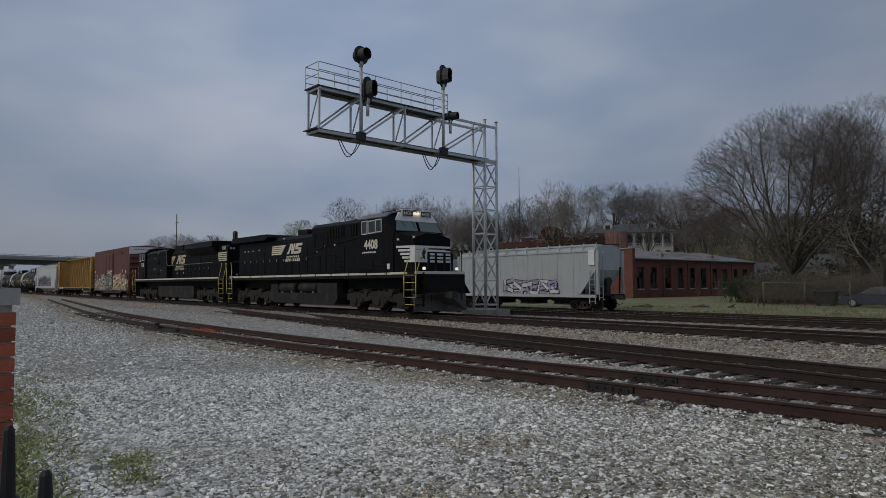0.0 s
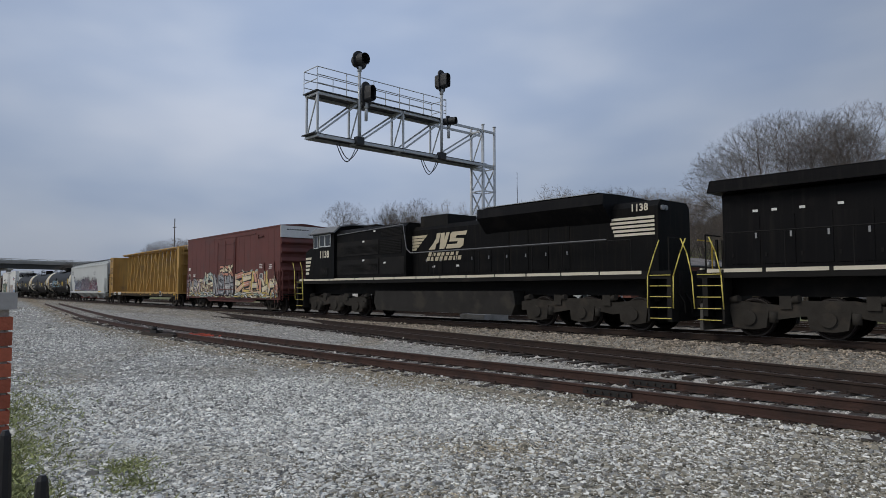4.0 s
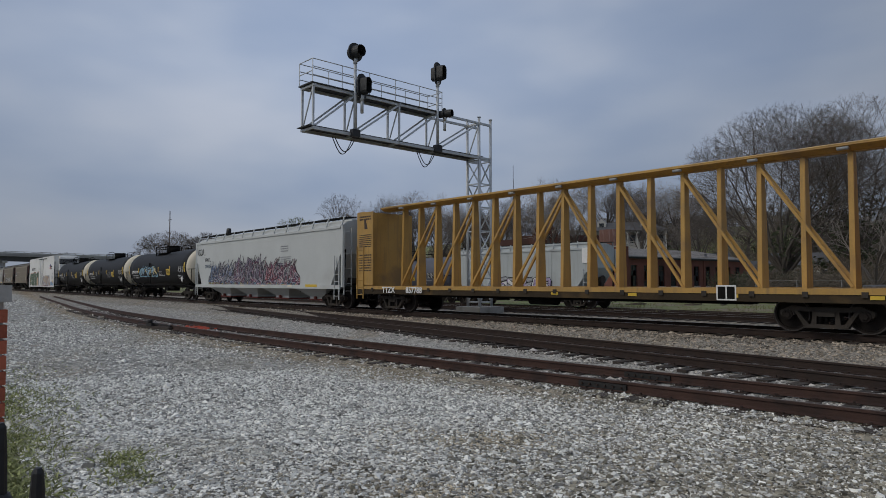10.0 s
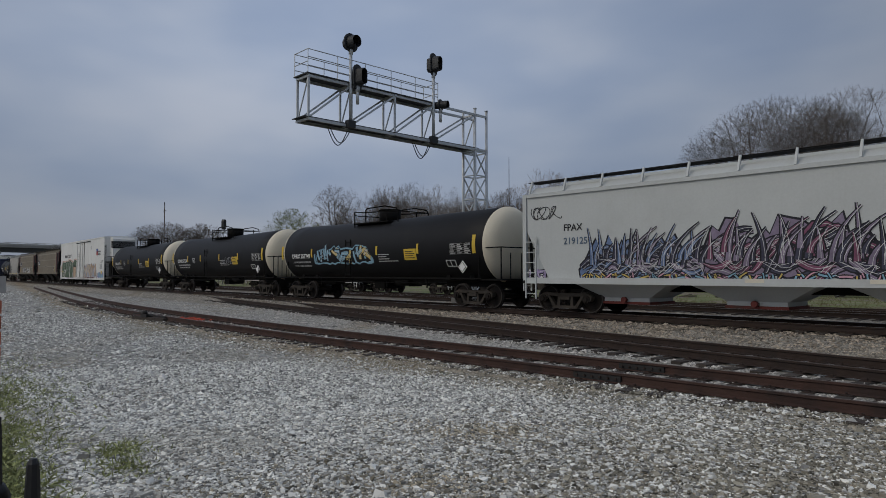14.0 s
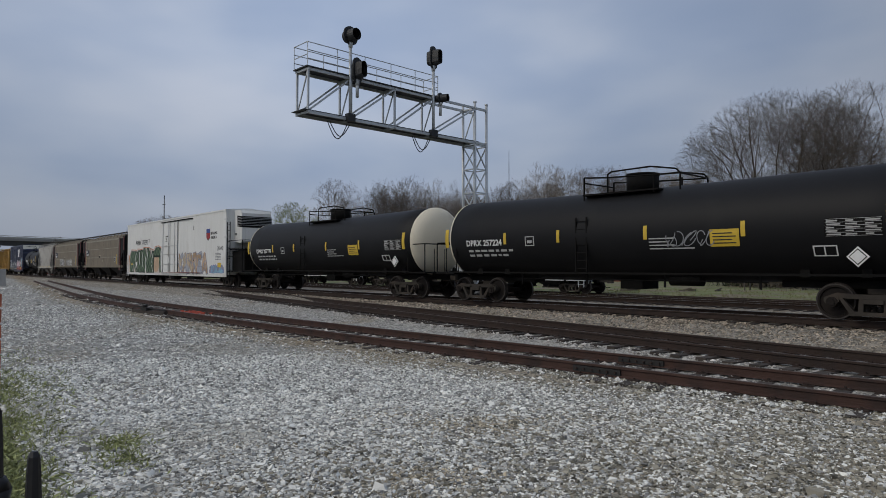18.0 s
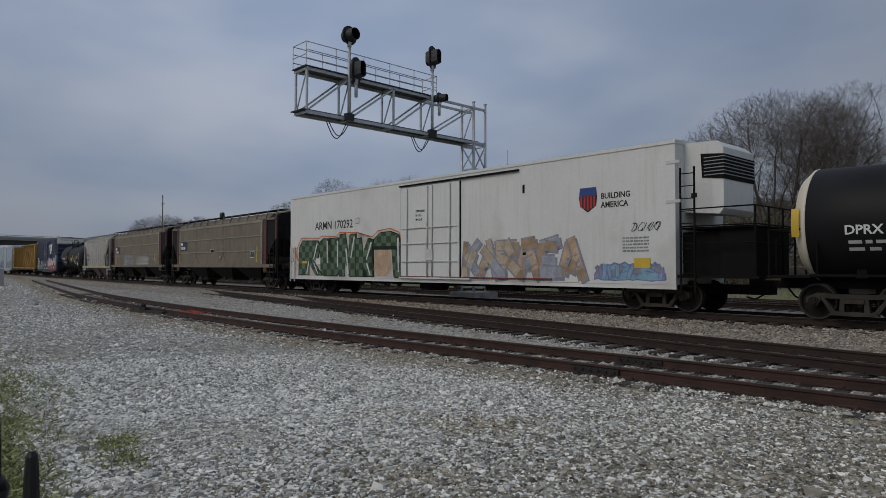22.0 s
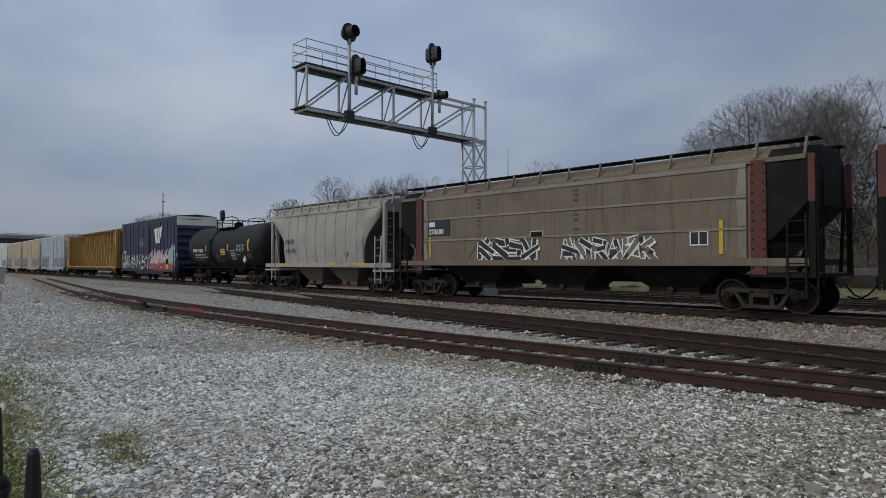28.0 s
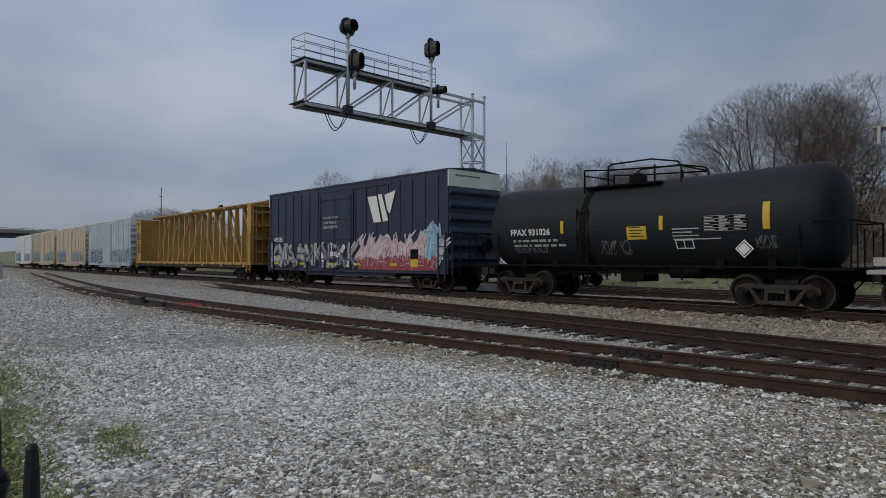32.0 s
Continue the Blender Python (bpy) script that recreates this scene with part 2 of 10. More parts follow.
def ground_z(x, y):
    d1, d2, d3 = abs(y - y1(x)), abs(y - y2(x)), abs(y - y3(x))
    d4, d5 = abs(y - y3(x) - OFF4), abs(y - y3(x) - OFF5)
    far = y - y3(x) - 22
    base = -0.58 if y < y3(x) else -0.62
    if far > 0:
        base = -0.62 + min(far, 12) * 0.012
    foot = 42 + 30 * min(1, max(0, (x + 62) / 14))
    if far > foot:
        base += min((far - foot) * 0.22, 15)
    z = base
    for d, top, w in ((d1, Z1 - 0.195, 1.3), (d2, Z2 - 0.215, 1.35), (d3, -0.225, 1.5), (d4, Z4 - 0.22, 1.5), (d5, Z5 - 0.2, 1.4)):
        z = max(z, top - max(0, d - w) * 0.42)
    return z


GRAVEL_COLS = ((0.13, 0.13, 0.135), (0.52, 0.52, 0.52))


def ground_material():
    """Crushed stone near the tracks, rusty dark ballast under them, dull grass and earth beyond."""
    m = bpy.data.materials.new("ground_gravel")
    m.use_nodes = True
    n, l = m.node_tree.nodes, m.node_tree.links
    b = n["Principled BSDF"]
    b.inputs["Roughness"].default_value = 0.9
    co = n.new("ShaderNodeTexCoord")
    vo = n.new("ShaderNodeTexVoronoi")
    vo.inputs["Scale"].default_value = 26
    l.new(co.outputs["Object"], vo.inputs["Vector"])
    ramp = n.new("ShaderNodeValToRGB")
    e = ramp.color_ramp.elements
    e[0].position, e[0].color = 0.05, (0.12, 0.118, 0.105, 1)
    e[1].position, e[1].color = 0.95, (0.60, 0.585, 0.54, 1)
    sep = n.new("ShaderNodeSeparateColor")
    l.new(vo.outputs["Color"], sep.inputs["Color"])
    v2 = n.new("ShaderNodeTexVoronoi")
    v2.inputs["Scale"].default_value = 7.5
    l.new(co.outputs["Object"], v2.inputs["Vector"])
    sp2 = n.new("ShaderNodeSeparateColor")
    l.new(v2.outputs["Color"], sp2.inputs["Color"])
    avg = n.new("ShaderNodeMath")
    avg.operation = "MULTIPLY_ADD"
    avg.inputs[1].default_value = 0.55
    l.new(sep.outputs["Red"], avg.inputs[0])
    hal = n.new("ShaderNodeMath")
    hal.operation = "MULTIPLY"
    hal.inputs[1].default_value = 0.45
    l.new(sp2.outputs["Red"], hal.inputs[0])
    l.new(hal.outputs[0], avg.inputs[2])
    l.new(avg.outputs[0], ramp.inputs["Fac"])
    # patches of sandy dirt and dark fines
    nz = n.new("ShaderNodeTexNoise")
    nz.inputs["Scale"].default_value, nz.inputs["Detail"].default_value = 0.45, 6
    l.new(co.outputs["Object"], nz.inputs["Vector"])
    r2 = n.new("ShaderNodeValToRGB")
    r2.color_ramp.elements[0].position, r2.color_ramp.elements[1].position = 0.52, 0.72
    l.new(nz.outputs["Fac"], r2.inputs["Fac"])
    mx = n.new("ShaderNodeMix")
    mx.data_type, mx.blend_type = "RGBA", "MULTIPLY"
    mx.inputs["B"].default_value = (0.82, 0.67, 0.47, 1)
    at = n.new("ShaderNodeAttribute")
    at.attribute_name = "zone"
    s2 = n.new("ShaderNodeSeparateColor")
    l.new(at.outputs["Color"], s2.inputs["Color"])
    sm = n.new("ShaderNodeMath")
    sm.operation, sm.use_clamp = "MULTIPLY_ADD", True
    sm.inputs[1].default_value = 0.6
    l.new(r2.outputs["Color"], sm.inputs[0])
    l.new(s2.outputs["Blue"], sm.inputs[2])
    l.new(sm.outputs[0], mx.inputs["Factor"])
    l.new(ramp.outputs["Color"], mx.inputs["A"])
    # vertex layer: r ballast rust with painted shade under the train, g grass
    mb = n.new("ShaderNodeMix")
    mb.data_type, mb.blend_type = "RGBA", "MULTIPLY"
    mb.inputs["B"].default_value = (0.56, 0.48, 0.39, 1)
    l.new(s2.outputs["Red"], mb.inputs["Factor"])
    l.new(mx.outputs["Result"], mb.inputs["A"])
    gr = n.new("ShaderNodeTexNoise")
    gr.inputs["Scale"].default_value, gr.inputs["Detail"].default_value = 0.24, 9
    l.new(co.outputs["Object"], gr.inputs["Vector"])
    rg = n.new("ShaderNodeValToRGB")
    rg.color_ramp.elements[0].position, rg.color_ramp.elements[0].color = 0.42, (0.22, 0.185, 0.125, 1)
    rg.color_ramp.elements[1].position, rg.color_ramp.elements[1].color = 0.54, (0.155, 0.19, 0.06, 1)
    k = rg.color_ramp.elements.new(0.68)
    k.color = (0.27, 0.25, 0.14, 1)
    l.new(gr.outputs["Fac"], rg.inputs["Fac"])
    mg = n.new("ShaderNodeMix")
    mg.data_type = "RGBA"
    l.new(s2.outputs["Green"], mg.inputs["Factor"])
    l.new(mb.outputs["Result"], mg.inputs["A"])
    l.new(rg.outputs["Color"], mg.inputs["B"])
    l.new(mg.outputs["Result"], b.inputs["Base Color"])
    bp = n.new("ShaderNodeBump")
    bp.inputs["Strength"].default_value, bp.inputs["Distance"].default_value = 0.9, 0.04
    l.new(vo.outputs["Distance"], bp.inputs["Height"])
    bp.invert = True
    l.new(bp.outputs["Normal"], b.inputs["Normal"])
    return m


def tan_at(x, y):
    """Patches of tan sand between the stones of the lot."""
    spots = ((-5.45, 5.9, 0.75, 0.42, 1.0), (-4.4, 4.15, 0.5, 0.3, 0.8), (-6.6, 5.4, 0.6, 0.3, 0.4))
    c, q_ = 0.7377, 0.6752
    return max(q * math.exp(-(((q_ * (x - a) + c * (y - b)) / u) ** 2 + ((-c * (x - a) + q_ * (y - b)) / v) ** 2)) for a, b, u, v, q in spots)


def sand_at(x, y):
    """How far dirt shows through the stones of the lot."""
    if y > y1(x):
        return 0.0
    edge = 0.75 * math.exp(-((y - y1(x) + 1.4) / 0.9) ** 2) if x < -5 else 0.15
    return max(0.6 * tan_at(x, y), edge, min(0.75, max(0.0, (x + 6.8) * 0.15)))


def build_ground():
    xs = sorted({*np.arange(-130, 40, 1.25).round(2), *np.arange(-400, -130, 10.0), *np.arange(40, 300, 10.0), -2500, -1200, -700, 500, 900, 2500})
    ys = sorted({*np.arange(-6, 50, 0.33).round(2), *np.arange(50, 130, 4.0), *np.arange(130, 400, 10.0), -2500, -900, -300, -120, -50, -20, -10, 600, 1000, 2500})
    verts, zone = [], []
    for y in ys:
        for x in xs:
            z = ground_z(x, y)
            verts.append((x, y, z))
            d = y - y3(x)
            # full strength under the train: shade painted in on top of the rust
            rust = max(math.exp(-(d / 2.0) ** 2), math.exp(-((d - OFF4) / 2.6) ** 2), 0.8 * math.exp(-((y - y2(x)) / 1.2) ** 2), 0.5 * (-3.0 < d < 14), 0.4 * math.exp(-((y - y1(x)) / 0.8) ** 2))
            grass = min(1, max(0, (d - 19.0) / 2.0)) if -200 < x < 300 else 1.0 * (d > 15)
            if y < -8:
                grass = 1
            sand = sand_at(x, y)
            zone.append((rust, grass, sand, 1))
    nx = len(xs)
    faces = [(j * nx + i, j * nx + i + 1, (j + 1) * nx + i + 1, (j + 1) * nx + i) for j in range(len(ys) - 1) for i in range(nx - 1)]
    me = bpy.data.meshes.new("ground")
    me.from_pydata(verts, [], faces)
    at = me.color_attributes.new("zone", "FLOAT_COLOR", "POINT")
    at.data.foreach_set("color", np.array(zone, "f").ravel())
    me.materials.append(ground_material())
    tagged(new("ground", me), "grey crushed-stone lot, rusty ballast and dull grass beyond the tracks", "ground", kind="structure")


build_ground()

RUST = mat("rusty_rail", (0.040, 0.025, 0.019), 0.75, 0.3, 0.35, 4, 60, 0.3, stain=((0.028, 0.02, 0.017), 0.5, 0.7))
RUSTRED = mat("red_rust_rail", (0.062, 0.032, 0.024), 0.8, 0.2, 0.35, 3, 50, 0.3, stain=((0.030, 0.020, 0.017), 0.5, 0.8))
SHINE = mat("polished_railhead", (0.42, 0.40, 0.38), 0.32, 0.9, 0.2, 2, 40, 0.05)
DULLHEAD = mat("dull_railhead", (0.12, 0.09, 0.075), 0.55, 0.3, 0.3, 3, 40, 0.1)
TIE = mat("weathered_tie", (0.050, 0.040, 0.033), 0.92, 0, 0.4, 3, 30, 0.6, obrand=0.3, stain=((0.078, 0.064, 0.053), 0.57, 0.6), stretch=(4, 0.7, 4))
BLACKIRON = mat("black_iron", (0.022, 0.021, 0.02), 0.6, 0.3, 0.3, 6, 50, 0.25)

# rail section, foot at z = -0.17, head at 0
RAIL = [(-0.07, -0.17), (0.07, -0.17), (0.07, -0.155), (0.012, -0.135), (0.012, -0.045), (0.036, -0.035), (0.036, -0.004), (0.03, 0.0), (-0.03, 0.0), (-0.036, -0.004), (-0.036, -0.035), (-0.012, -0.045), (-0.012, -0.135), (-0.07, -0.155)]


def sweep(curve, x0, x1, step, off, prof, z):
    """Draws a section along a track curve y(x)."""
    bm = nb()
    rings = []
    x = x0
    while x <= x1 + 1e-6:
        a = math.atan2(curve(x + 0.1) - curve(x - 0.1), 0.2)
        cx, cy = x - math.sin(a) * off, curve(x) + math.cos(a) * off
        rings.append([(cx - math.sin(a) * p, cy + math.cos(a) * p, z + h) for p, h in prof])
        x += step
    loft(bm, rings)
    return bm


def tie_mesh():
    bm = nb()
    box(bm, -0.11, 0.11, -1.3, 1.3, -0.15, 0.0)
    return mesh_of(bm, TIE, 0.012)


def plate_mesh():
    bm = nb()
    for s in (-1, 1):
        box(bm, -0.09, 0.09, s * 0.75 - 0.17, s * 0.75 + 0.17, 0.0, 0.018)
        for q in (-0.11, 0.11):
            box(bm, -0.015, 0.015, s * 0.75 + q - 0.014, s * 0.75 + q + 0.014, 0.018, 0.05)
    return mesh_of(bm, RUST)


TIE_ME, PLATE_ME = tie_mesh(), plate_mesh()


def track(label, curve, x0, x1, z, body, head, tie_from, tie_to, gap=0.53):
    ob = empty("railroad_track", Matrix.Identity(4), label, "railway track", "railway tracks")
    tagged(ob, kind="structure")
    for off in (-0.7535, 0.7535):
        r = part("rail", sweep(curve, x0, x1, 1.5, off, RAIL, z), body, ob)
        part("railhead", sweep(curve, x0, x1, 1.5, off, [(-0.026, 0.002), (0.026, 0.002), (0.026, 0.0045), (-0.026, 0.0045)], z), head, r)
    rng = random.Random(int(x0 * 7 + z * 1000))
    x = tie_from
    while x < tie_to:
        a = math.degrees(math.atan2(curve(x + 0.1) - curve(x - 0.1), 0.2))
        m = pose(x, curve(x), z - 0.18 + rng.uniform(-0.012, 0.0), rng.uniform(-0.5, 0.5), 0, a + rng.uniform(-1.5, 1.5))
        t = part("tie", TIE_ME, None, ob, at=m)
        if x > -45:
            part("tie_plate", PLATE_ME, None, t)
        x += gap * rng.uniform(0.92, 1.08)
    return ob


track("rusty siding rails half sunk in gravel with weathered ties", y1, -95, 18, Z1, RUSTRED, DULLHEAD, -50, 4)
track("rusty side track on dark ties and grey ballast", y2, -95, 18, Z2, RUST, DULLHEAD, -55, 6)
track("main line rails with worn bright heads under the train", y3, -400, 40, 0.0, RUST, SHINE, -40, 14, 0.56)
track("second main line beyond the signal mast", lambda x: y3(x) + OFF4, -200, 60, Z4, RUST, SHINE, -32, 14, 0.56)
track("yard track with standing hopper wagons", lambda x: y3(x) + OFF5, -200, 60, Z5, RUST, DULLHEAD, -30, 12, 0.56)


def joint_bars():
    """Bolted joint bars on both rails of the siding."""
    ob = empty("rail_joint", Matrix.Identity(4), "black bolted joint bars clamped on rusty rails", "rail joint")
    for x0, off in ((-6.94, -0.7535), (-6.9, 0.7535)):
        for s in (-1, 1):
            bm = sweep(y1, x0, x0 + 0.92, 0.46, off + s * 0.034, [(-0.022, -0.145), (0.022, -0.145), (0.026, -0.10), (0.018, -0.05), (-0.018, -0.05), (-0.02, -0.10)], Z1)
            bar = part("joint_bar", bm, BLACKIRON, ob)
            for k in range(6):
                x = x0 + 0.08 + k * 0.152
                a = math.atan(0.0655 + 0.0043 * x)
                p = Vector((x - math.sin(a) * (off + s * 0.055), y1(x) + math.cos(a) * (off + s * 0.055), Z1 - 0.095))
                q = p + Vector((-math.sin(a), math.cos(a), 0)) * 0.035 * s
                b2 = nb()
                tube(b2, p, q, 0.02, 6)
                part("bolt", b2, RUST, bar)


joint_bars()

# ---- signal gantry ----
GALV = mat("galvanised_steel", (0.52, 0.54, 0.55), 0.45, 0.35, 0.15, 5, 60, 0.05, stain=((0.33, 0.29, 0.25), 0.6, 0.5))
GRATE = mat("dark_grating", (0.05, 0.052, 0.055), 0.7, 0.2, 0.2, 6, 60, 0.2)
SIGBLACK = mat("signal_black", (0.018, 0.019, 0.021), 0.55, 0, 0.2, 5, 40, 0.05)
CONCRETE = mat("pale_concrete", (0.42, 0.41, 0.39), 0.9, 0, 0.2, 2, 40, 0.3, stain=((0.24, 0.23, 0.21), 0.52, 0.7))


def signal_gantry():
    """A lattice mast with a cantilever truss over the main track; x along the track, -y towards the lot."""
    g = empty("signal_gantry", pose(-25.35, 26.4, 0), "galvanised lattice mast with cantilever truss, walkway and signals", "signal gantry")
    w = 0.46  # half width of the mast
    zb, zt = -0.05, 10.4
    for sx in (-w, w):
        for sy in (-w, w):
            bm = nb()
            tube(bm, (sx, sy, zb), (sx, sy, zt), 0.075, 10)
            tube(bm, (sx, sy, zt), (sx, sy, zt + 0.05), 0.1, 10)
            part("mast_leg", bm, GALV, g)
    n = 6
    hz = (7.95 - zb) / n
    for i in range(n + 1):
        bm = nb()
        z = zb + 0.25 + i * hz * 0.98
        for p, q in (((-w, -w), (w, -w)), ((w, -w), (w, w)), ((w, w), (-w, w)), ((-w, w), (-w, -w))):
            beam(bm, (*p, z), (*q, z), 0.06)
            if i < n:
                z2 = z + hz * 0.98
                if i % 2:
                    p, q = q, p
                beam(bm, (*p, z), (*q, z2), 0.055)
        part("mast_lattice", bm, GALV, g)
    bm = nb()
    box(bm, -0.95, 0.95, -0.95, 0.95, -0.7, -0.06)
    part("foundation", bm, mat("footing_concrete", (0.27, 0.26, 0.24), 0.9, 0, 0.2, 2, 40, 0.3, stain=((0.15, 0.14, 0.125), 0.5, 0.7)), g, "weathered concrete footing", 0.02)
    ye, zl, zh = -11.1, 8.16, 10.08
    for sx in (-w, w):
        bm = nb()
        beam(bm, (sx, w, zl), (sx, ye, zl), 0.10, 0.13)
        part("bottom_chord", bm, GALV, g)
        bm = nb()
        beam(bm, (sx, w, zh), (sx, ye, zh), 0.09, 0.12)
        part("top_chord", bm, GALV, g)
        ys = [-w, -3.55, -6.15, -8.75, ye + 0.05]
        for a, b in zip(ys, ys[1:]):
            bm = nb()
            beam(bm, (sx, a - 0.05, zh - 0.05), (sx, b, zl + 0.05), 0.08)
            part("truss_diagonal", bm, GALV, g)
            bm = nb()
            beam(bm, (sx, b, zl), (sx, b, zh), 0.085)
            part("truss_post", bm, GALV, g)
    for y in (-w, -3.55, -6.15, -8.75, ye + 0.05):
        bm = nb()
        beam(bm, (-w - 0.1, y, zl), (w + 0.1, y, zl), 0.09)
        beam(bm, (-w - 0.1, y, zh), (w + 0.1, y, zh), 0.09)
        beam(bm, (-w, y, zl), (w, y, zh), 0.05)
        part("truss_frame", bm, GALV, g)
    bm = nb()
    box(bm, -w - 0.06, w + 0.06, ye - 0.2, -0.2, zl + 0.07, zl + 0.10)
    part("lower_walkway", bm, GRATE, g, "dark steel grating")
    bm = nb()
    box(bm, -w - 0.12, w + 0.12, ye - 0.1, -3.3, zh + 0.065, zh + 0.11)
    part("upper_walkway", bm, GRATE, g, "dark steel grating")
    # railing round the upper walkway
    for sx in (-w - 0.1, w + 0.1):
        for h in (0.42, 0.80, 1.15):
            bm = nb()
            tube(bm, (sx, -3.35, zh + h), (sx, ye - 0.05, zh + h), 0.021, 6)
            part("handrail", bm, GALV, g)
        for k in range(6):
            bm = nb()
            y = -3.35 + (ye + 3.3) * k / 5
            tube(bm, (sx, y, zh + 0.1), (sx, y, zh + 1.17), 0.021, 6)
            part("rail_post", bm, GALV, g)
    for y in (-3.35, ye - 0.05):
        bm = nb()
        for h in (0.6, 1.15):
            tube(bm, (-w - 0.1, y, zh + h), (w + 0.1, y, zh + h), 0.021, 6)
        part("handrail", bm, GALV, g)

    def head(x, y, z, r, long, turn, pipe_z):
        """One signal: backing disc or oval, deep hood, pole and bracket."""
        bm = nb()
        tube(bm, (x, y, pipe_z), (x, y, z - r * 0.6 - (long - r)), 0.075, 10)
        tube(bm, (x, y, z - r - (long - r) - 0.1), (x, y, z - r - (long - r) + 0.25), 0.1, 10)
        pole = part("signal_pole", bm, GALV, g)
        hd = empty_part("signal_head", g, pose(x, y, z, 0, 0, turn))
        ring = []
        for k in range(20):
            a = 2 * math.pi * k / 20
            ring.append((r * math.cos(a), r * math.sin(a) + (long - r if math.sin(a) > 0 else -(long - r) if math.sin(a) < 0 else 0)))
        bm = nb()
        xprism(bm, ring, -0.03, 0.03)
        part("backing_plate", bm, SIGBLACK, hd, bevel=0.01)
        bm = nb()
        k = 0.62
        xprism(bm, [(a * k, c * k) for a, c in ring], 0.03, 0.30)
        part("lamp_housing", bm, SIGBLACK, hd, bevel=0.03)
        bm = nb()
        rg = [[(x, a * q, c * q) for a, c in ring] for x, q in ((-0.03, 0.72), (-0.44, 0.62), (-0.43, 0.58), (-0.035, 0.66))]
        rg = [[p for p in ring_ ] for ring_ in rg]
        loft(bm, rg, caps=False)
        part("hood", bm, SIGBLACK, hd)

    def empty_part(name, parent, m):
        bm = nb()
        box(bm, -0.05, 0.08, -0.12, 0.12, -0.15, 0.15)
        return part(name, bm, SIGBLACK, parent, at=m)

    head(w + 0.12, -8.88, 12.02, 0.42, 0.44, 186, zl)
    head(w + 0.3, -8.62, 10.42, 0.31, 0.60, 192, zl + 1.0)
    head(w + 0.12, -3.68, 12.14, 0.31, 0.60, 192, zl)
    head(w + 0.3, -3.35, 10.05, 0.29, 0.30, 200, zl + 1.0)
    for y in (-9.5, -4.3):
        bm = nb()
        for o in (0, 0.14):
            pts = [(-w + 0.1, y + o + 1.1 * k / 12, zl - 0.05 - (0.75 - o) * math.sin(math.pi * k / 12)) for k in range(13)]
            pipe(bm, pts, 0.022, 6)
        part("cable_loop", bm, SIGBLACK, g)
    for y in (-8.88, -3.68):
        bm = nb()
        box(bm, w - 0.02, w + 0.26, y - 0.2, y + 0.2, zl - 0.12, zl + 0.22)
        part("clamp", bm, SIGBLACK, g, bevel=0.02)
    return g


signal_gantry()

# ---- the train ----
SPEED = ((0, 8.263), (4, 8.088), (9, 7.866), (16, 7.793), (24, 7.640), (32, 7.541))


def travel(t):
    """Metres that the train has rolled since the start."""
    s = 0.0
    for (a, va), (b, vb) in zip(SPEED, SPEED[1:]):
        u = min(max(t, a), b) - a
        s += va * u + (vb - va) / (b - a) * u * u / 2
    return s


def wagon_pose(c, t):
    x, y, a = path3(c + travel(t))
    return pose(x, y, 0, 0, 0, math.degrees(a))


LOCO = mat("black_loco_paint", (0.0062, 0.0062, 0.0072), 0.5, 0, 0.25, 1.5, 30, 0.03, stain=((0.022, 0.02, 0.018), 0.6, 0.45), streak=0.5, spec=0.09)
WORNLOCO = mat("faded_black_paint", (0.0075, 0.0076, 0.008), 0.6, 0, 0.3, 1.2, 30, 0.05, stain=((0.022, 0.019, 0.015), 0.57, 0.5), streak=0.6, spec=0.08)
WINFRAME = mat("pale_window_frame", (0.50, 0.51, 0.51), 0.5, 0.1, 0.15, 4, 40, 0.03)
LOCOFLAT = mat("dusty_black_paint", (0.013, 0.0125, 0.012), 0.7, 0, 0.3, 1.5, 30, 0.1, stain=((0.032, 0.028, 0.024), 0.55, 0.6), spec=0.15)
UNDER = mat("brake_dust_steel", (0.052, 0.046, 0.040), 0.85, 0.0, 0.4, 3, 40, 0.3, stain=((0.085, 0.066, 0.052), 0.55, 0.6), spec=0.12)
DUSTSTEEL = mat("dusty_black_steel", (0.027, 0.0255, 0.0235), 0.75, 0, 0.35, 2, 30, 0.12, stain=((0.062, 0.054, 0.044), 0.55, 0.6), spec=0.2)
GREASE = mat("dark_grease", (0.009, 0.0085, 0.008), 0.75, 0.0, 0.3, 4, 40, 0.2, spec=0.1)
WHEEL = mat("wheel_steel", (0.020, 0.016, 0.014), 0.75, 0.1, 0.3, 5, 40, 0.15, spec=0.2)
TREAD = mat("bright_wheel_rim", (0.06, 0.052, 0.047), 0.5, 0.4, 0.1, 5, 40, 0.05)
WHITE = mat("white_lettering", (0.74, 0.74, 0.72), 0.6, 0, 0.12, 5, 40, 0.03)
STENCILWHITE = mat("thin_white_stencil", (0.45, 0.45, 0.44), 0.7, 0, 0.2, 5, 40, 0.02)
CREAMY = mat("cream_lettering", (0.66, 0.61, 0.49), 0.6, 0, 0.15, 2, 40, 0.03)
YELLOW = mat("safety_yellow", (0.62, 0.42, 0.04), 0.55, 0, 0.15, 4, 40, 0.05)
RAILYELLOW = mat("lemon_rail_paint", (0.66, 0.55, 0.12), 0.55, 0, 0.15, 4, 40, 0.05)
RED = mat("placard_red", (0.5, 0.03, 0.03), 0.6, 0, 0.15, 4, 40, 0.03)
BLUEP = mat("placard_blue", (0.03, 0.06, 0.24), 0.6, 0, 0.15, 4, 40, 0.03)
BLACK = mat("black_lettering", (0.02, 0.02, 0.02), 0.6, 0, 0.1, 4, 40, 0.02)
GLASS = glass("dark_cab_glass")
WINDSHIELD = glass("windshield_glass", (0.16, 0.215, 0.20), 0.06)
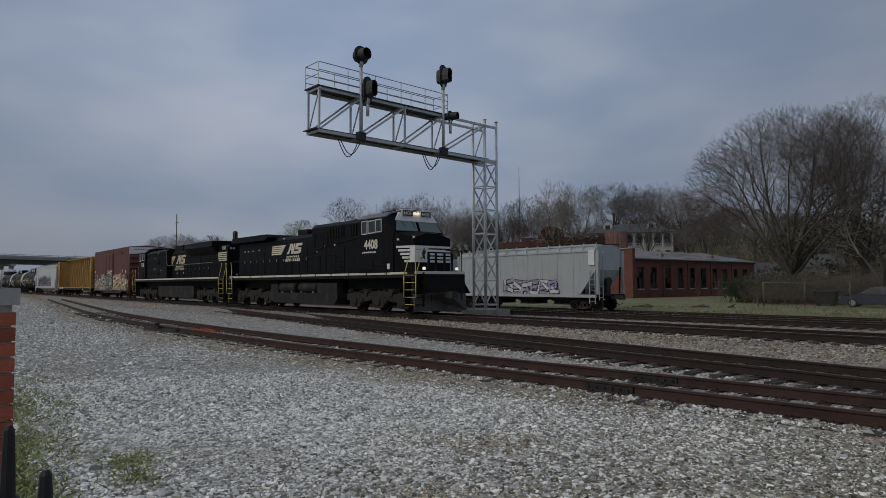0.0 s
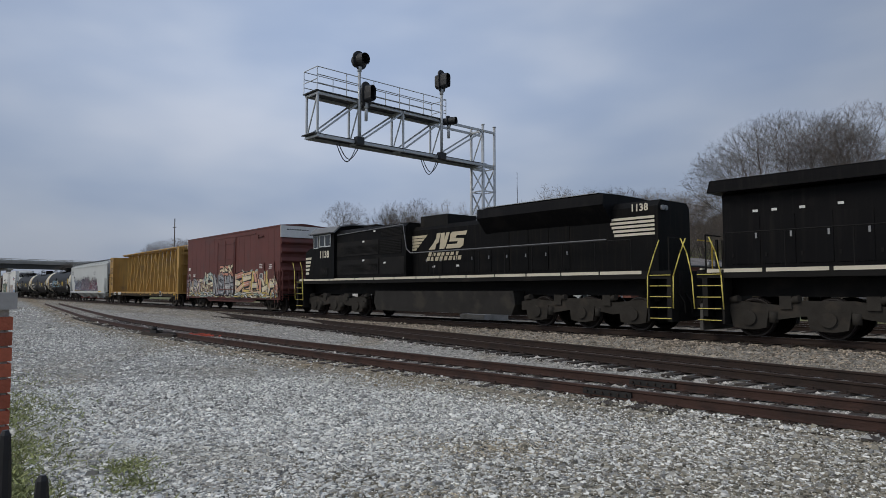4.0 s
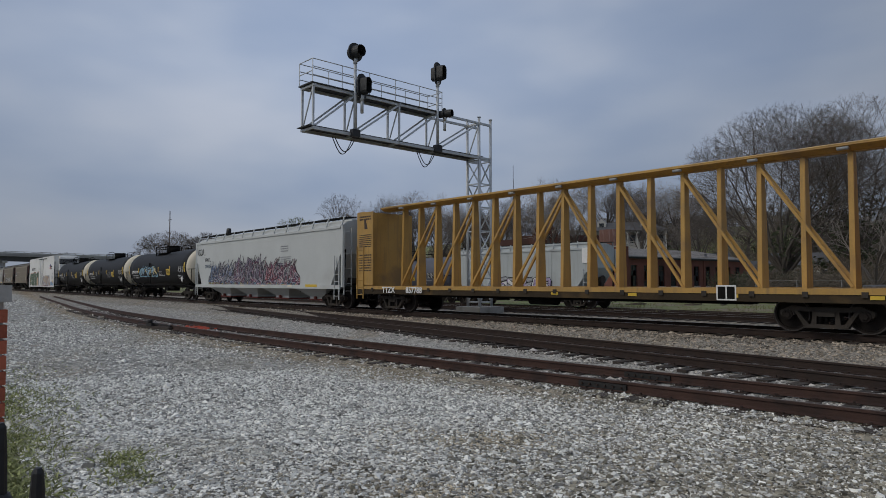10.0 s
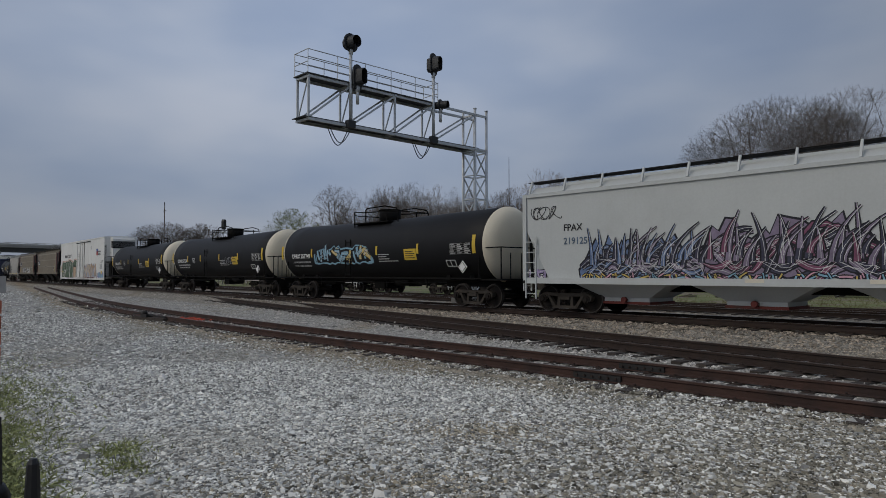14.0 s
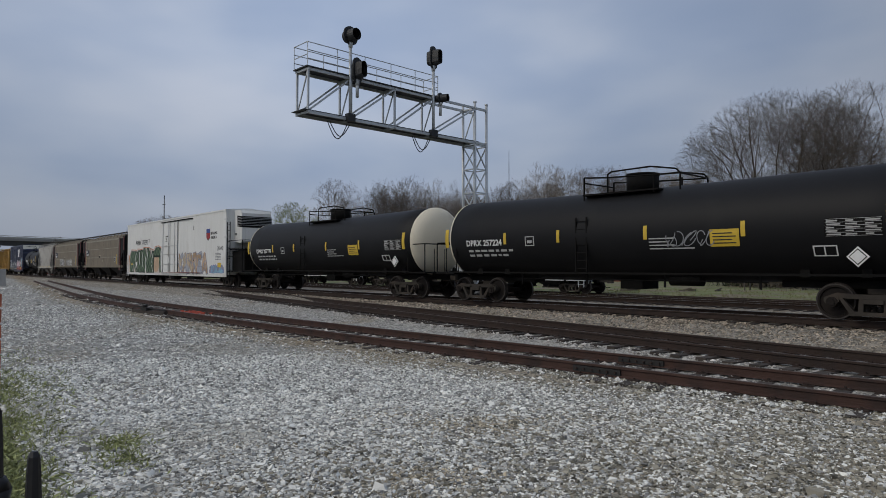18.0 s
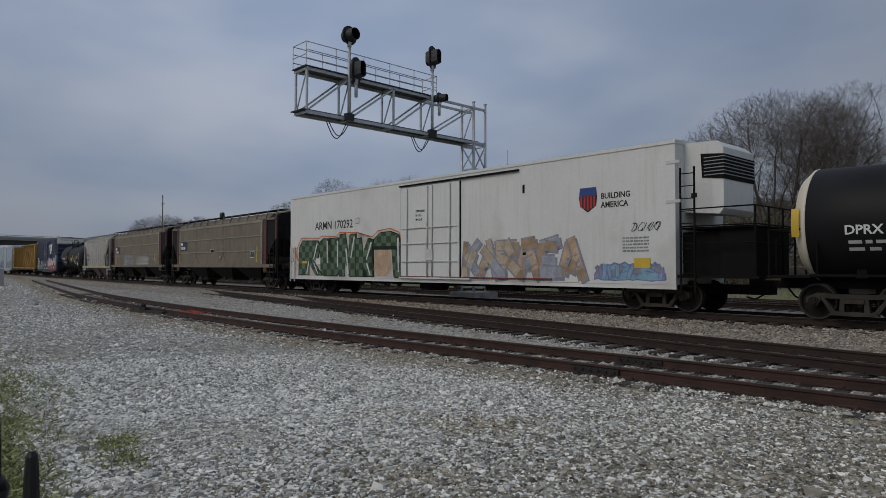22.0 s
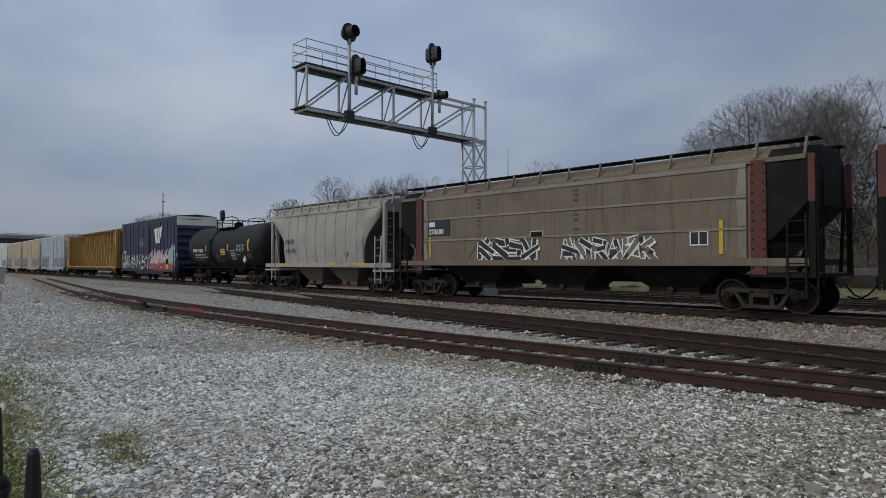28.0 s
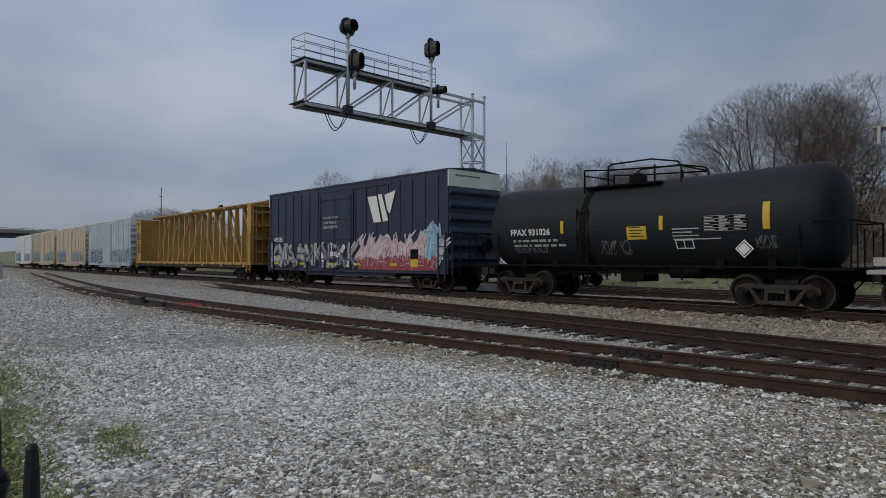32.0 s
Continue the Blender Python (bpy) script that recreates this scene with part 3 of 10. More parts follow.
LAMP = glow("headlamp", (1.0, 0.82, 0.55), 0.8)
MARK = glow("ditch_lamp", (1.0, 0.95, 0.85), 0.6)
SILVER = mat("grey_roof_paint", (0.30, 0.31, 0.32), 0.55, 0.1, 0.2, 2, 30, 0.05)


def wheelset_mesh(r):
    bm = nb()
    for s in (-1, 1):
        y = s * 0.77
        prof = [(0.0, -0.06), (0.16, -0.06), (0.17, -0.03), (r - 0.10, -0.02), (r - 0.085, -0.065), (r, -0.06), (r + 0.0, 0.045), (r + 0.028, 0.055), (r + 0.028, 0.075), (r - 0.08, 0.075), (r - 0.10, 0.03), (0.16, 0.04), (0.0, 0.04)]
        n = 24
        rings = [[(q * math.cos(2 * math.pi * k / n), y + s * -w, q * math.sin(2 * math.pi * k / n)) for k in range(n)] for q, w in prof[1:-1]]
        loft(bm, rings)
    tube(bm, (0, -0.98, 0), (0, 0.98, 0), 0.09, 12)
    for s in (-1, 1):
        tube(bm, (0, s * 0.98, 0), (0, s * 1.16, 0), 0.13, 12)
        tube(bm, (0, s * 1.16, 0), (0, s * 1.2, 0), 0.075, 8)
        for k in range(3):
            a = k * 2.094
            tube(bm, (0.07 * math.cos(a), s * 1.16, 0.07 * math.sin(a)), (0.07 * math.cos(a), s * 1.215, 0.07 * math.sin(a)), 0.022, 6)
    bm.faces.ensure_lookup_table()
    k0, n = len(bm.faces), 24
    for s in (-1, 1):
        y = s * 0.77
        loft(bm, [[(q * math.cos(2 * math.pi * k / n), y + s * w, q * math.sin(2 * math.pi * k / n)) for k in range(n)] for q, w in ((r - 0.035, 0.064), (r - 0.004, 0.064), (r + 0.001, 0.05), (r + 0.001, -0.04))], caps=False)
    bm.faces.ensure_lookup_table()
    for f in bm.faces[k0:]:
        f.material_index = 1
    me = mesh_of(bm, WHEEL)
    me.materials.append(TREAD)
    return me


WHEEL_ME, WHEEL_BIG = wheelset_mesh(0.457), wheelset_mesh(0.53)


def bogie_mesh():
    """Cast side frames with windows, bolster and springs; the origin is at rail level."""
    bm = nb()
    for s in (-1, 1):
        y0, y1_ = s * 1.0 - 0.075, s * 1.0 + 0.075
        top = [(-1.06, 0.58), (-0.8, 0.69), (-0.45, 0.66), (0.45, 0.66), (0.8, 0.69), (1.06, 0.58), (1.06, 0.50), (0.82, 0.57), (0.5, 0.545), (-0.5, 0.545), (-0.82, 0.57), (-1.06, 0.50)]
        prism(bm, top, y0, y1_)
        for q in (-1, 1):
            prism(bm, [(q * 0.78, 0.60), (q * 0.66, 0.56), (q * 0.36, 0.16), (q * 0.5, 0.15)], y0, y1_)
            prism(bm, [(q * 0.3, 0.60), (q * 0.2, 0.60), (q * 0.22, 0.2), (q * 0.34, 0.2)], y0, y1_)
            prism(bm, [(q * 1.08, 0.56), (q * 0.74, 0.60), (q * 0.74, 0.46), (q * 0.84, 0.38), (q * 1.0, 0.38), (q * 1.08, 0.46)], y0 - 0.02, y1_ + 0.02)
        prism(bm, [(-0.52, 0.13), (0.52, 0.13), (0.48, 0.23), (-0.48, 0.23)], y0 - 0.03, y1_ + 0.03)
        box(bm, -0.22, 0.22, y0 - 0.05, y1_ + 0.05, 0.43, 0.54)
    box(bm, -0.2, 0.2, -1.0, 1.0, 0.42, 0.66)
    box(bm, -0.3, 0.3, -0.35, 0.35, 0.66, 0.78)
    return mesh_of(bm, UNDER, 0.008)


def spring_mesh():
    bm = nb()
    for s in (-1, 1):
        for x in (-0.13, 0.0, 0.13):
            for k in range(4):
                tube(bm, (x, s * 1.0 - 0.02, 0.24 + k * 0.05), (x, s * 1.0 - 0.02, 0.27 + k * 0.05), 0.058, 8)
    return mesh_of(bm, GREASE)


BOGIE_ME, SPRING_ME = bogie_mesh(), spring_mesh()
WHEELS = {}


def wheelset(parent, x, z, big=False):
    w = part("wheelset", WHEEL_BIG if big else WHEEL_ME, None, parent, at=pose(x, 0, z))
    WHEELS.setdefault((round(x, 3), big), []).append(w)
    return w


def bogie(car, x):
    b = part("bogie", BOGIE_ME, None, car, at=pose(x, 0, 0))
    tagged(part("spring_nest", SPRING_ME, None, b), kind="stuff")
    for q in (-0.889, 0.889):
        wheelset(b, q, 0.457)
    return b


def coupler(car, x, d):
    bm = nb()
    box(bm, min(x, x + d * 0.75), max(x, x + d * 0.75), -0.09, 0.09, 0.76, 0.96)
    box(bm, min(x + d * 0.62, x + d * 0.95), max(x + d * 0.62, x + d * 0.95), -0.16, 0.16, 0.71, 1.01)
    part("coupler", bm, UNDER, car, bevel=0.02)
    bm = nb()
    pts = [(x + d * 0.3, -0.32, 0.8), (x + d * 0.5, -0.36, 0.55), (x + d * 0.75, -0.3, 0.42), (x + d * 1.0, -0.2, 0.48)]
    pipe(bm, pts, 0.025, 6)
    part("air_hose", bm, GREASE, car)


def ladder(car, x, y, z0, z1, n, w=0.42, along="x", m=None, label=""):
    """Rungs between two stiles; along x on a side, along y on an end."""
    bm = nb()
    for k in (-1, 1):
        a = (x + k * w / 2, y) if along == "x" else (x, y + k * w / 2)
        beam(bm, (*a, z0), (*a, z1), 0.035, 0.05)
    for k in range(n):
        z = z0 + (z1 - z0) * (k + 0.5) / n
        p, q = ((x - w / 2, y, z), (x + w / 2, y, z)) if along == "x" else ((x, y - w / 2, z), (x, y + w / 2, z))
        tube(bm, p, q, 0.016, 6)
    part("ladder", bm, m, car, label)


def stripes(name, car, rows, y, m, label=""):
    """Flat painted shapes on the near side: each a list of (x, z) corners."""
    bm = nb()
    for r in rows:
        loft(bm, [[(a, y, z) for a, z in r], [(a, y - 0.004, z) for a, z in r]])
    part(name, bm, m, car, label)


def bars(name, car, x, z, y, w, n, h, m, seed=1, gap=1.7):
    """Small unreadable writing as rows of plain bars."""
    rng = random.Random(seed)
    rows = []
    for k in range(n):
        a = x
        zz = z - k * h * gap
        while a < x + w:
            q = rng.uniform(0.06, 0.22) * (h / 0.08)
            rows.append([(a, zz), (min(a + q, x + w), zz), (min(a + q, x + w), zz + h), (a, zz + h)])
            a += q + 0.04 * (h / 0.08)
    bm = nb()
    for r in rows:
        loft(bm, [[(a, y, z) for a, z in r], [(a, y - 0.004, z) for a, z in r]])
    tagged(part(name, bm, m, car), kind="stuff")


def graffiti(car, x0, x1, z0, z1, y, fills, line, seed, style="block", glint=None, n=None, cloud=True, rim=None):
    """Sprayed pieces: overlapping letter-like shapes with outlines, on the near side."""
    rng = random.Random(seed)
    n = n or max(3, int((x1 - x0) / ((z1 - z0) * 0.8)))
    w = (x1 - x0) / n
    hgt = z1 - z0
    layers = [nb() for _ in range(len(fills) + 3)]
    if style != "tag" and cloud:
        # filled ground of the piece with a ragged edge
        m_ = 3 * n + 4
        for lay, grow_, yy in ((-1 if rim else 0, 0.12 if rim else 0.06, 0.0015), (1, 0.0, 0.003)):
            up, dn = [], []
            r2 = random.Random(seed + 7)
            for k in range(m_ + 1):
                u = k / m_
                x = x0 - grow_ + (x1 - x0 + 2 * grow_) * u
                ed = min(1.0, 6 * u + 0.3, 6 * (1 - u) + 0.3)
                pk = r2.uniform(0.55, 1.02) if style in ("spike", "wave") else r2.uniform(0.72, 0.98)
                up.append((x + r2.uniform(-0.3, 0.3) * (x1 - x0) / m_, z0 + hgt * pk * ed + grow_))
                dn.append((x, z0 + hgt * r2.uniform(0.0, 0.1) - grow_ * 0.5))
            bmx = layers[lay]
            for k in range(m_):
                bmx.faces.new([bmx.verts.new((q[0], y - yy, q[1])) for q in (dn[k], dn[k + 1], up[k + 1], up[k])])
    for i in range(n):
        cx = x0 + (i + 0.5) * w
        strokes = []
        if style == "wave":
            # flowing bands that curl over one another
            for k in range(11):
                a0 = cx + rng.uniform(-1.1, 0.6) * w
                zz = z0 + rng.uniform(0.02, 0.62) * hgt
                ln, am, ph = w * rng.uniform(0.9, 2.0), hgt * rng.uniform(0.06, 0.2), rng.uniform(0, 6.3)
                rise = rng.uniform(-0.1, 0.3) * hgt
                us = np.linspace(0, 1, 9)
                pts = []
                for u in us:
                    xx = min(max(a0 + ln * u, x0), x1)
                    v = (xx - x0) / (x1 - x0)
                    cap = z0 + hgt * min(0.85, 2.2 * v + 0.3, 2.2 * (1 - v) + 0.3)
                    pts.append((xx, min(max(zz + rise * u + am * math.sin(ph + 5.5 * u), z0), cap)))
                strokes.append((pts, [hgt * 0.075 * (0.25 + math.sin(math.pi * u)) for u in us]))
        elif style == "spike":
            for k in range(9):
                a = cx + rng.uniform(-0.6, 0.6) * w
                zz = z0 + rng.uniform(0, 0.35) * hgt
                lean = rng.uniform(-0.25, 0.9)
                top = z0 + rng.uniform(0.45, 1.05) * hgt
                pts = [(a + lean * (top - zz) * u * u, zz + (top - zz) * u) for u in np.linspace(0, 1, 6)]
                strokes.append((pts, [0.11 * hgt * (1 - u * 0.92) for u in np.linspace(0, 1, 6)]))
        elif style == "bubble":
            # round balloon letters with a small hole
            r_, ph = hgt * rng.uniform(0.24, 0.3), rng.uniform(0, 6.3)
            pts = [(cx + w * 0.34 * math.cos(ph + u), z0 + hgt * 0.45 + r_ * math.sin(ph + u) * 1.1) for u in np.linspace(0, 5.4, 12)]
            strokes.append((pts, [hgt * 0.15 * (1 + 0.25 * math.sin(3 * u)) for u in np.linspace(0, 1, 12)]))
            a = cx + rng.choice((-0.36, 0.36)) * w
            strokes.append(([(a + 0.05 * u, z0 + hgt * (0.1 + rng.uniform(0.75, 0.85) * u)) for u in np.linspace(0, 1, 5)], [hgt * 0.13] * 5))
        elif style == "letter":
            # slabs along a crooked skeleton, each with its own drop shade
            bones = rng.choice((((0, 0, 0.42, 1), (0.42, 1, 0.9, 0), (0.2, 0.38, 0.72, 0.42)), ((0.9, 1, 0.05, 0.95), (0.05, 1, 0.0, 0), (0, 0.05, 0.9, 0), (0, 0.52, 0.7, 0.5)), ((0.9, 0.9, 0.1, 1), (0.08, 1, 0.1, 0.5), (0.08, 0.52, 0.9, 0.5), (0.86, 0.5, 0.84, 0), (0.9, 0.03, 0, 0)), ((0.05, 0, 0.1, 1), (0.85, 1, 0.12, 0.5), (0.12, 0.5, 0.92, 0)), ((0, 0, 0.05, 1), (0.05, 1, 0.8, 0), (0.8, 0, 0.85, 1)), ((0.05, 0, 0.05, 1), (0, 0.95, 0.85, 0.92), (0.82, 0.95, 0.78, 0.45), (0.1, 0.48, 0.8, 0.48), (0.4, 0.5, 0.9, 0))))
            bones = (*bones, (rng.uniform(0, 0.4), rng.uniform(0, 1), rng.uniform(0.6, 1.2), rng.uniform(0, 1)))
            tw = hgt * rng.uniform(0.16, 0.23)
            sk = rng.uniform(-0.12, 0.12)
            for xa, za, xb, zb in bones:
                j = lambda v: v + rng.uniform(-0.10, 0.10)
                pa = (cx + (j(xa) - 0.5 + sk * za) * w * 0.92, z0 + hgt * (0.1 + 0.76 * j(za)))
                pb = (cx + (j(xb) - 0.5 + sk * zb) * w * 0.92, z0 + hgt * (0.1 + 0.76 * j(zb)))
                w0, w1 = tw * rng.uniform(0.8, 1.25), tw * rng.uniform(0.7, 1.3)
                strokes.append(([(pa[0] + (pb[0] - pa[0]) * u, pa[1] + (pb[1] - pa[1]) * u) for u in np.linspace(-0.06, 1.06, 5)], [w0 + (w1 - w0) * u for u in np.linspace(0, 1, 5)]))
                ribbon(layers[0], [(p_[0] + hgt * 0.075, p_[1] - hgt * 0.06) for p_ in strokes[-1][0]], [v * 1.15 for v in strokes[-1][1]], y - 0.0042)
        elif style == "block":
            # a letter of three to five slabs that lean and overlap
            q = w * 0.5
            for k in range(rng.randint(4, 6)):
                ang = rng.choice((90, 90, 70, 115, 10, -15, 40, 140)) + rng.uniform(-14, 14)
                ln = (hgt if abs(math.sin(math.radians(ang))) > 0.7 else w * 0.8) * rng.uniform(0.4, 0.85)
                ca, sa = math.cos(math.radians(ang)), math.sin(math.radians(ang))
                mx_, mz = cx + rng.uniform(-0.42, 0.42) * w, z0 + hgt * rng.uniform(0.25, 0.72)
                bend = rng.uniform(-0.25, 0.25) * ln
                pts = []
                for u in np.linspace(-0.5, 0.5, 5):
                    zz = mz + ln * u * sa + bend * (0.25 - u * u) * ca
                    pts.append((mx_ + ln * u * ca - bend * (0.25 - u * u) * sa, min(max(zz, z0 + 0.06 * hgt), z1)))
                w0, w1 = rng.uniform(0.13, 0.24), rng.uniform(0.13, 0.24)
                strokes.append((pts, [min(w, hgt) * (w0 + (w1 - w0) * u) for u in np.linspace(0, 1, 5)]))
        else:
            for k in range(3):
                a, r0 = cx + rng.uniform(-0.3, 0.3) * w, rng.uniform(0.25, 0.45)
                ph = rng.uniform(0, 6.3)
                pts = [(a + r0 * w * math.cos(ph + u * 4.6), z0 + hgt * (0.5 + 0.42 * math.sin(ph * 1.7 + u * 4.1))) for u in np.linspace(0, 1, 14)]
                strokes.append((pts, [0.055 * hgt] * 14))
        for pts, ws in strokes:
            c = rng.randrange(len(fills))
            if style != "tag":
                ribbon(layers[0], pts, [v * 1.2 + 0.05 for v in ws], y - 0.005 - 0.0006 * (len(strokes) and strokes.index((pts, ws))))
            ribbon(layers[1 + c], pts, ws, y - 0.0053 - 0.0006 * strokes.index((pts, ws)))
            if style == "letter":
                # the foot of each slab takes the next colour
                low = [(p_, v) for p_, v in zip(pts, ws) if p_[1] < z0 + hgt * 0.42]
                if len(low) > 1:
                    ribbon(layers[1 + (c + 1) % len(fills)], [p_ for p_, v in low], [v * 0.98 for p_, v in low], y - 0.0056 - 0.0006 * strokes.index((pts, ws)))
            if glint and style != "tag":
                ribbon(layers[-2], [(a + 0.02, zz) for a, zz in pts], [max(0.012, v * 0.07) for v in ws], y - 0.012)
    for bm, m in zip(layers, [line, *fills, glint, rim]):
        if len(bm.faces) and m:
            tagged(part("graffiti", bm, m, car, "sprayed graffiti lettering"), kind="stuff")
        else:
            bm.free()


def paint(name, r, g, b):
    return mat("spray_" + name, (r, g, b), 0.7, 0, 0.45, 2.5, 14, 0.05, spec=0.2)


SP_BLACK, SP_WHITE, SP_PINK, SP_PURPLE = paint("black", 0.025, 0.025, 0.03), paint("white", 0.62, 0.62, 0.62), paint("pink", 0.55, 0.32, 0.38), paint("purple", 0.13, 0.10, 0.17)
SP_GREEN, SP_ORANGE, SP_YELLOW, SP_BLUE = paint("green", 0.10, 0.17, 0.12), paint("orange", 0.50, 0.23, 0.08), paint("yellow", 0.55, 0.42, 0.13), paint("blue", 0.22, 0.38, 0.48)
SP_GREY, SP_RED, SP_TAN = paint("grey", 0.26, 0.265, 0.28), paint("red", 0.36, 0.07, 0.06), paint("tan", 0.36, 0.26, 0.17)


def hull(bm, prof, x0, x1):
    xprism(bm, prof, x0, x1)


def boxcar(name, c, half, paintm, label, top=5.12, graf=None, logo=None, door=1.48, rib=0.42, endm=None, roofm=None, doorx=-0.17, ribd=0.03):
    """A riveted-rib boxcar with a sliding door, corrugated ends and a white roof end."""
    car = empty(name, wagon_pose(c, 0), label, "boxcar", "train")
    W, z0 = 1.5, 0.95
    bm = nb()
    box(bm, -half, half, -W + 0.03, W - 0.03, z0, top - 0.12)
    part("body", bm, paintm, car)
    bm = nb()
    xprism(bm, [(-W, top - 0.14), (-W, top - 0.07), (0, top + 0.06), (W, top - 0.07), (W, top - 0.14)], -half - 0.02, half + 0.02)
    part("roof", bm, roofm or paintm, car)
    for s in (-1, 1):
        x = -half + 0.12
        k = 0
        while x < half - 0.1:
            if not (doorx - door - 0.1 < x < doorx + door + 0.1):
                bm = nb()
                prism(bm, [(x - 0.05, z0 + 0.1), (x + 0.05, z0 + 0.1), (x + 0.05, top - 0.3), (x - 0.05, top - 0.3)], s * (W - 0.035), s * (W - 0.03 + ribd))
                part("side_rib", bm, paintm, car)
            x += rib * 2
        bm = nb()
        box(bm, doorx - door, doorx + door, s * W - 0.02, s * W + 0.04, z0 + 0.02, top - 0.42)
        d = part("door", bm, paintm, car, bevel=0.012)
        for k in range(4):
            z = z0 + 0.35 + k * (top - 1.9) / 3.2
            bm = nb()
            box(bm, doorx - door + 0.08, doorx + door - 0.08, s * (W + 0.04) - 0.015, s * (W + 0.04) + 0.015, z, z + 0.07)
            part("door_rib", bm, paintm, d)
        for x in (doorx - door + 0.12, doorx - 0.1, doorx + door - 0.15):
            bm = nb()
            tube(bm, (x, s * (W + 0.06), z0 + 0.1), (x, s * (W + 0.06), top - 0.6), 0.018, 6)
            part("lock_rod", bm, paintm, d)
        for za, zb, o in ((top - 0.40, top - 0.33, 0.08), (z0 + 0.02, z0 + 0.08, 0.06)):
            bm = nb()
            box(bm, doorx - door, min(doorx + 3 * door, half - 0.1), s * W - 0.01, s * W + o, za, zb)
            part("door_track", bm, paintm, car)
        bm = nb()
        box(bm, -half, half, s * (W - 0.05) - 0.03, s * (W - 0.05) + 0.03, z0 - 0.22, z0 + 0.03)
        prism(bm, [(-half + 3.4, z0 - 0.2), (half - 3.4, z0 - 0.2), (half - 4.0, z0 - 0.42), (-half + 4.0, z0 - 0.42)], s * 1.30 - 0.03, s * 1.30 + 0.03)
        part("side_sill", bm, paintm, car)
    for e in (-1, 1):
        x = e * half
        for k in range(6):
            bm = nb()
            z = z0 + 0.28 + k * 0.54
            prism(bm, [(x - 0.01 * e, z), (x + 0.04 * e, z), (x + 0.13 * e, z + 0.10), (x + 0.13 * e, z + 0.15), (x + 0.03 * e, z + 0.34), (x - 0.01 * e, z + 0.34)], -W + 0.06, W - 0.06)
            part("end_corrugation", bm, paintm, car, bevel=0.015)
        bm = nb()
        box(bm, min(x, x + 0.05 * e), max(x, x + 0.05 * e), -W + 0.01, W - 0.01, top - 0.78, top - 0.11)
        w = part("end_panel", bm, endm or WHITE, car, "white stencilled end panel")
        bm = nb()
        for k in range(9):
            box(bm, min(x + 0.051 * e, x + 0.056 * e), max(x + 0.051 * e, x + 0.056 * e), -1.1 + k * 0.16, -1.0 + k * 0.16, top - 0.36, top - 0.29)
        tagged(part("stencil", bm, BLACK, w), kind="stuff")
        ladder(car, x + 0.2 * e, -W + 0.28, 0.7, 2.4, 5, 0.4, "y", paintm)
        for y in (-0.55, 0.15, 1.15):
            bm = nb()
            tube(bm, (x + 0.3 * e, y, 1.07), (x + 0.3 * e, y, 2.35), 0.022, 6)
            part("end_post", bm, GREASE, car)
        bm = nb()
        pipe(bm, [(x + 0.3 * e, -1.4, 2.3), (x + 0.3 * e, 1.4, 2.3)], 0.022, 6)
        part("end_rail", bm, paintm, car)
        ladder(car, x - 0.32 * e, -W - 0.04, 0.55, 2.4, 5, 0.42, "x", paintm)
        bm = nb()
        tube(bm, (x + 0.22 * e, 0.55, 1.9), (x + 0.28 * e, 0.55, 1.9), 0.28, 14)
        tube(bm, (x + 0.08 * e, 0.55, 1.5), (x + 0.1 * e, 0.55, 1.9), 0.05, 6)
        part("hand_brake", bm, GREASE, car)
        bm = nb()
        box(bm, min(x, x + e * 0.55), max(x, x + e * 0.55), -1.3, 1.3, 1.02, 1.07)
        part("crossover_platform", bm, GREASE, car)
        coupler(car, x, e)
        bogie(car, e * (half - 1.75))
    bm = nb()
    box(bm, -half + 0.3, half - 0.3, -0.25, 0.25, 0.55, z0)
    tube(bm, (-1.2, -0.55, 0.72), (0.1, -0.55, 0.72), 0.22, 12)
    box(bm, 0.8, 1.5, -0.7, -0.3, 0.5, 0.9)
    part("underframe", bm, GREASE, car)
    return car


def flat_stencil(car, x, z, y, w, h, m, inner=None):
    """A framed stencil panel."""
    stripes("stencil_panel", car, [[(x, z), (x + w, z), (x + w, z + h), (x, z + h)]], y, m)
    if inner:
        b = 0.04
        q = (w - 3 * b) / 2
        stripes("stencil_panel", car, [[(x + b, z + b), (x + b + q, z + b), (x + b + q, z + h - b), (x + b, z + h - b)], [(x + 2 * b + q, z + b), (x + w - b, z + b), (x + w - b, z + h - b), (x + 2 * b + q, z + h - b)]], y - 0.005, inner)


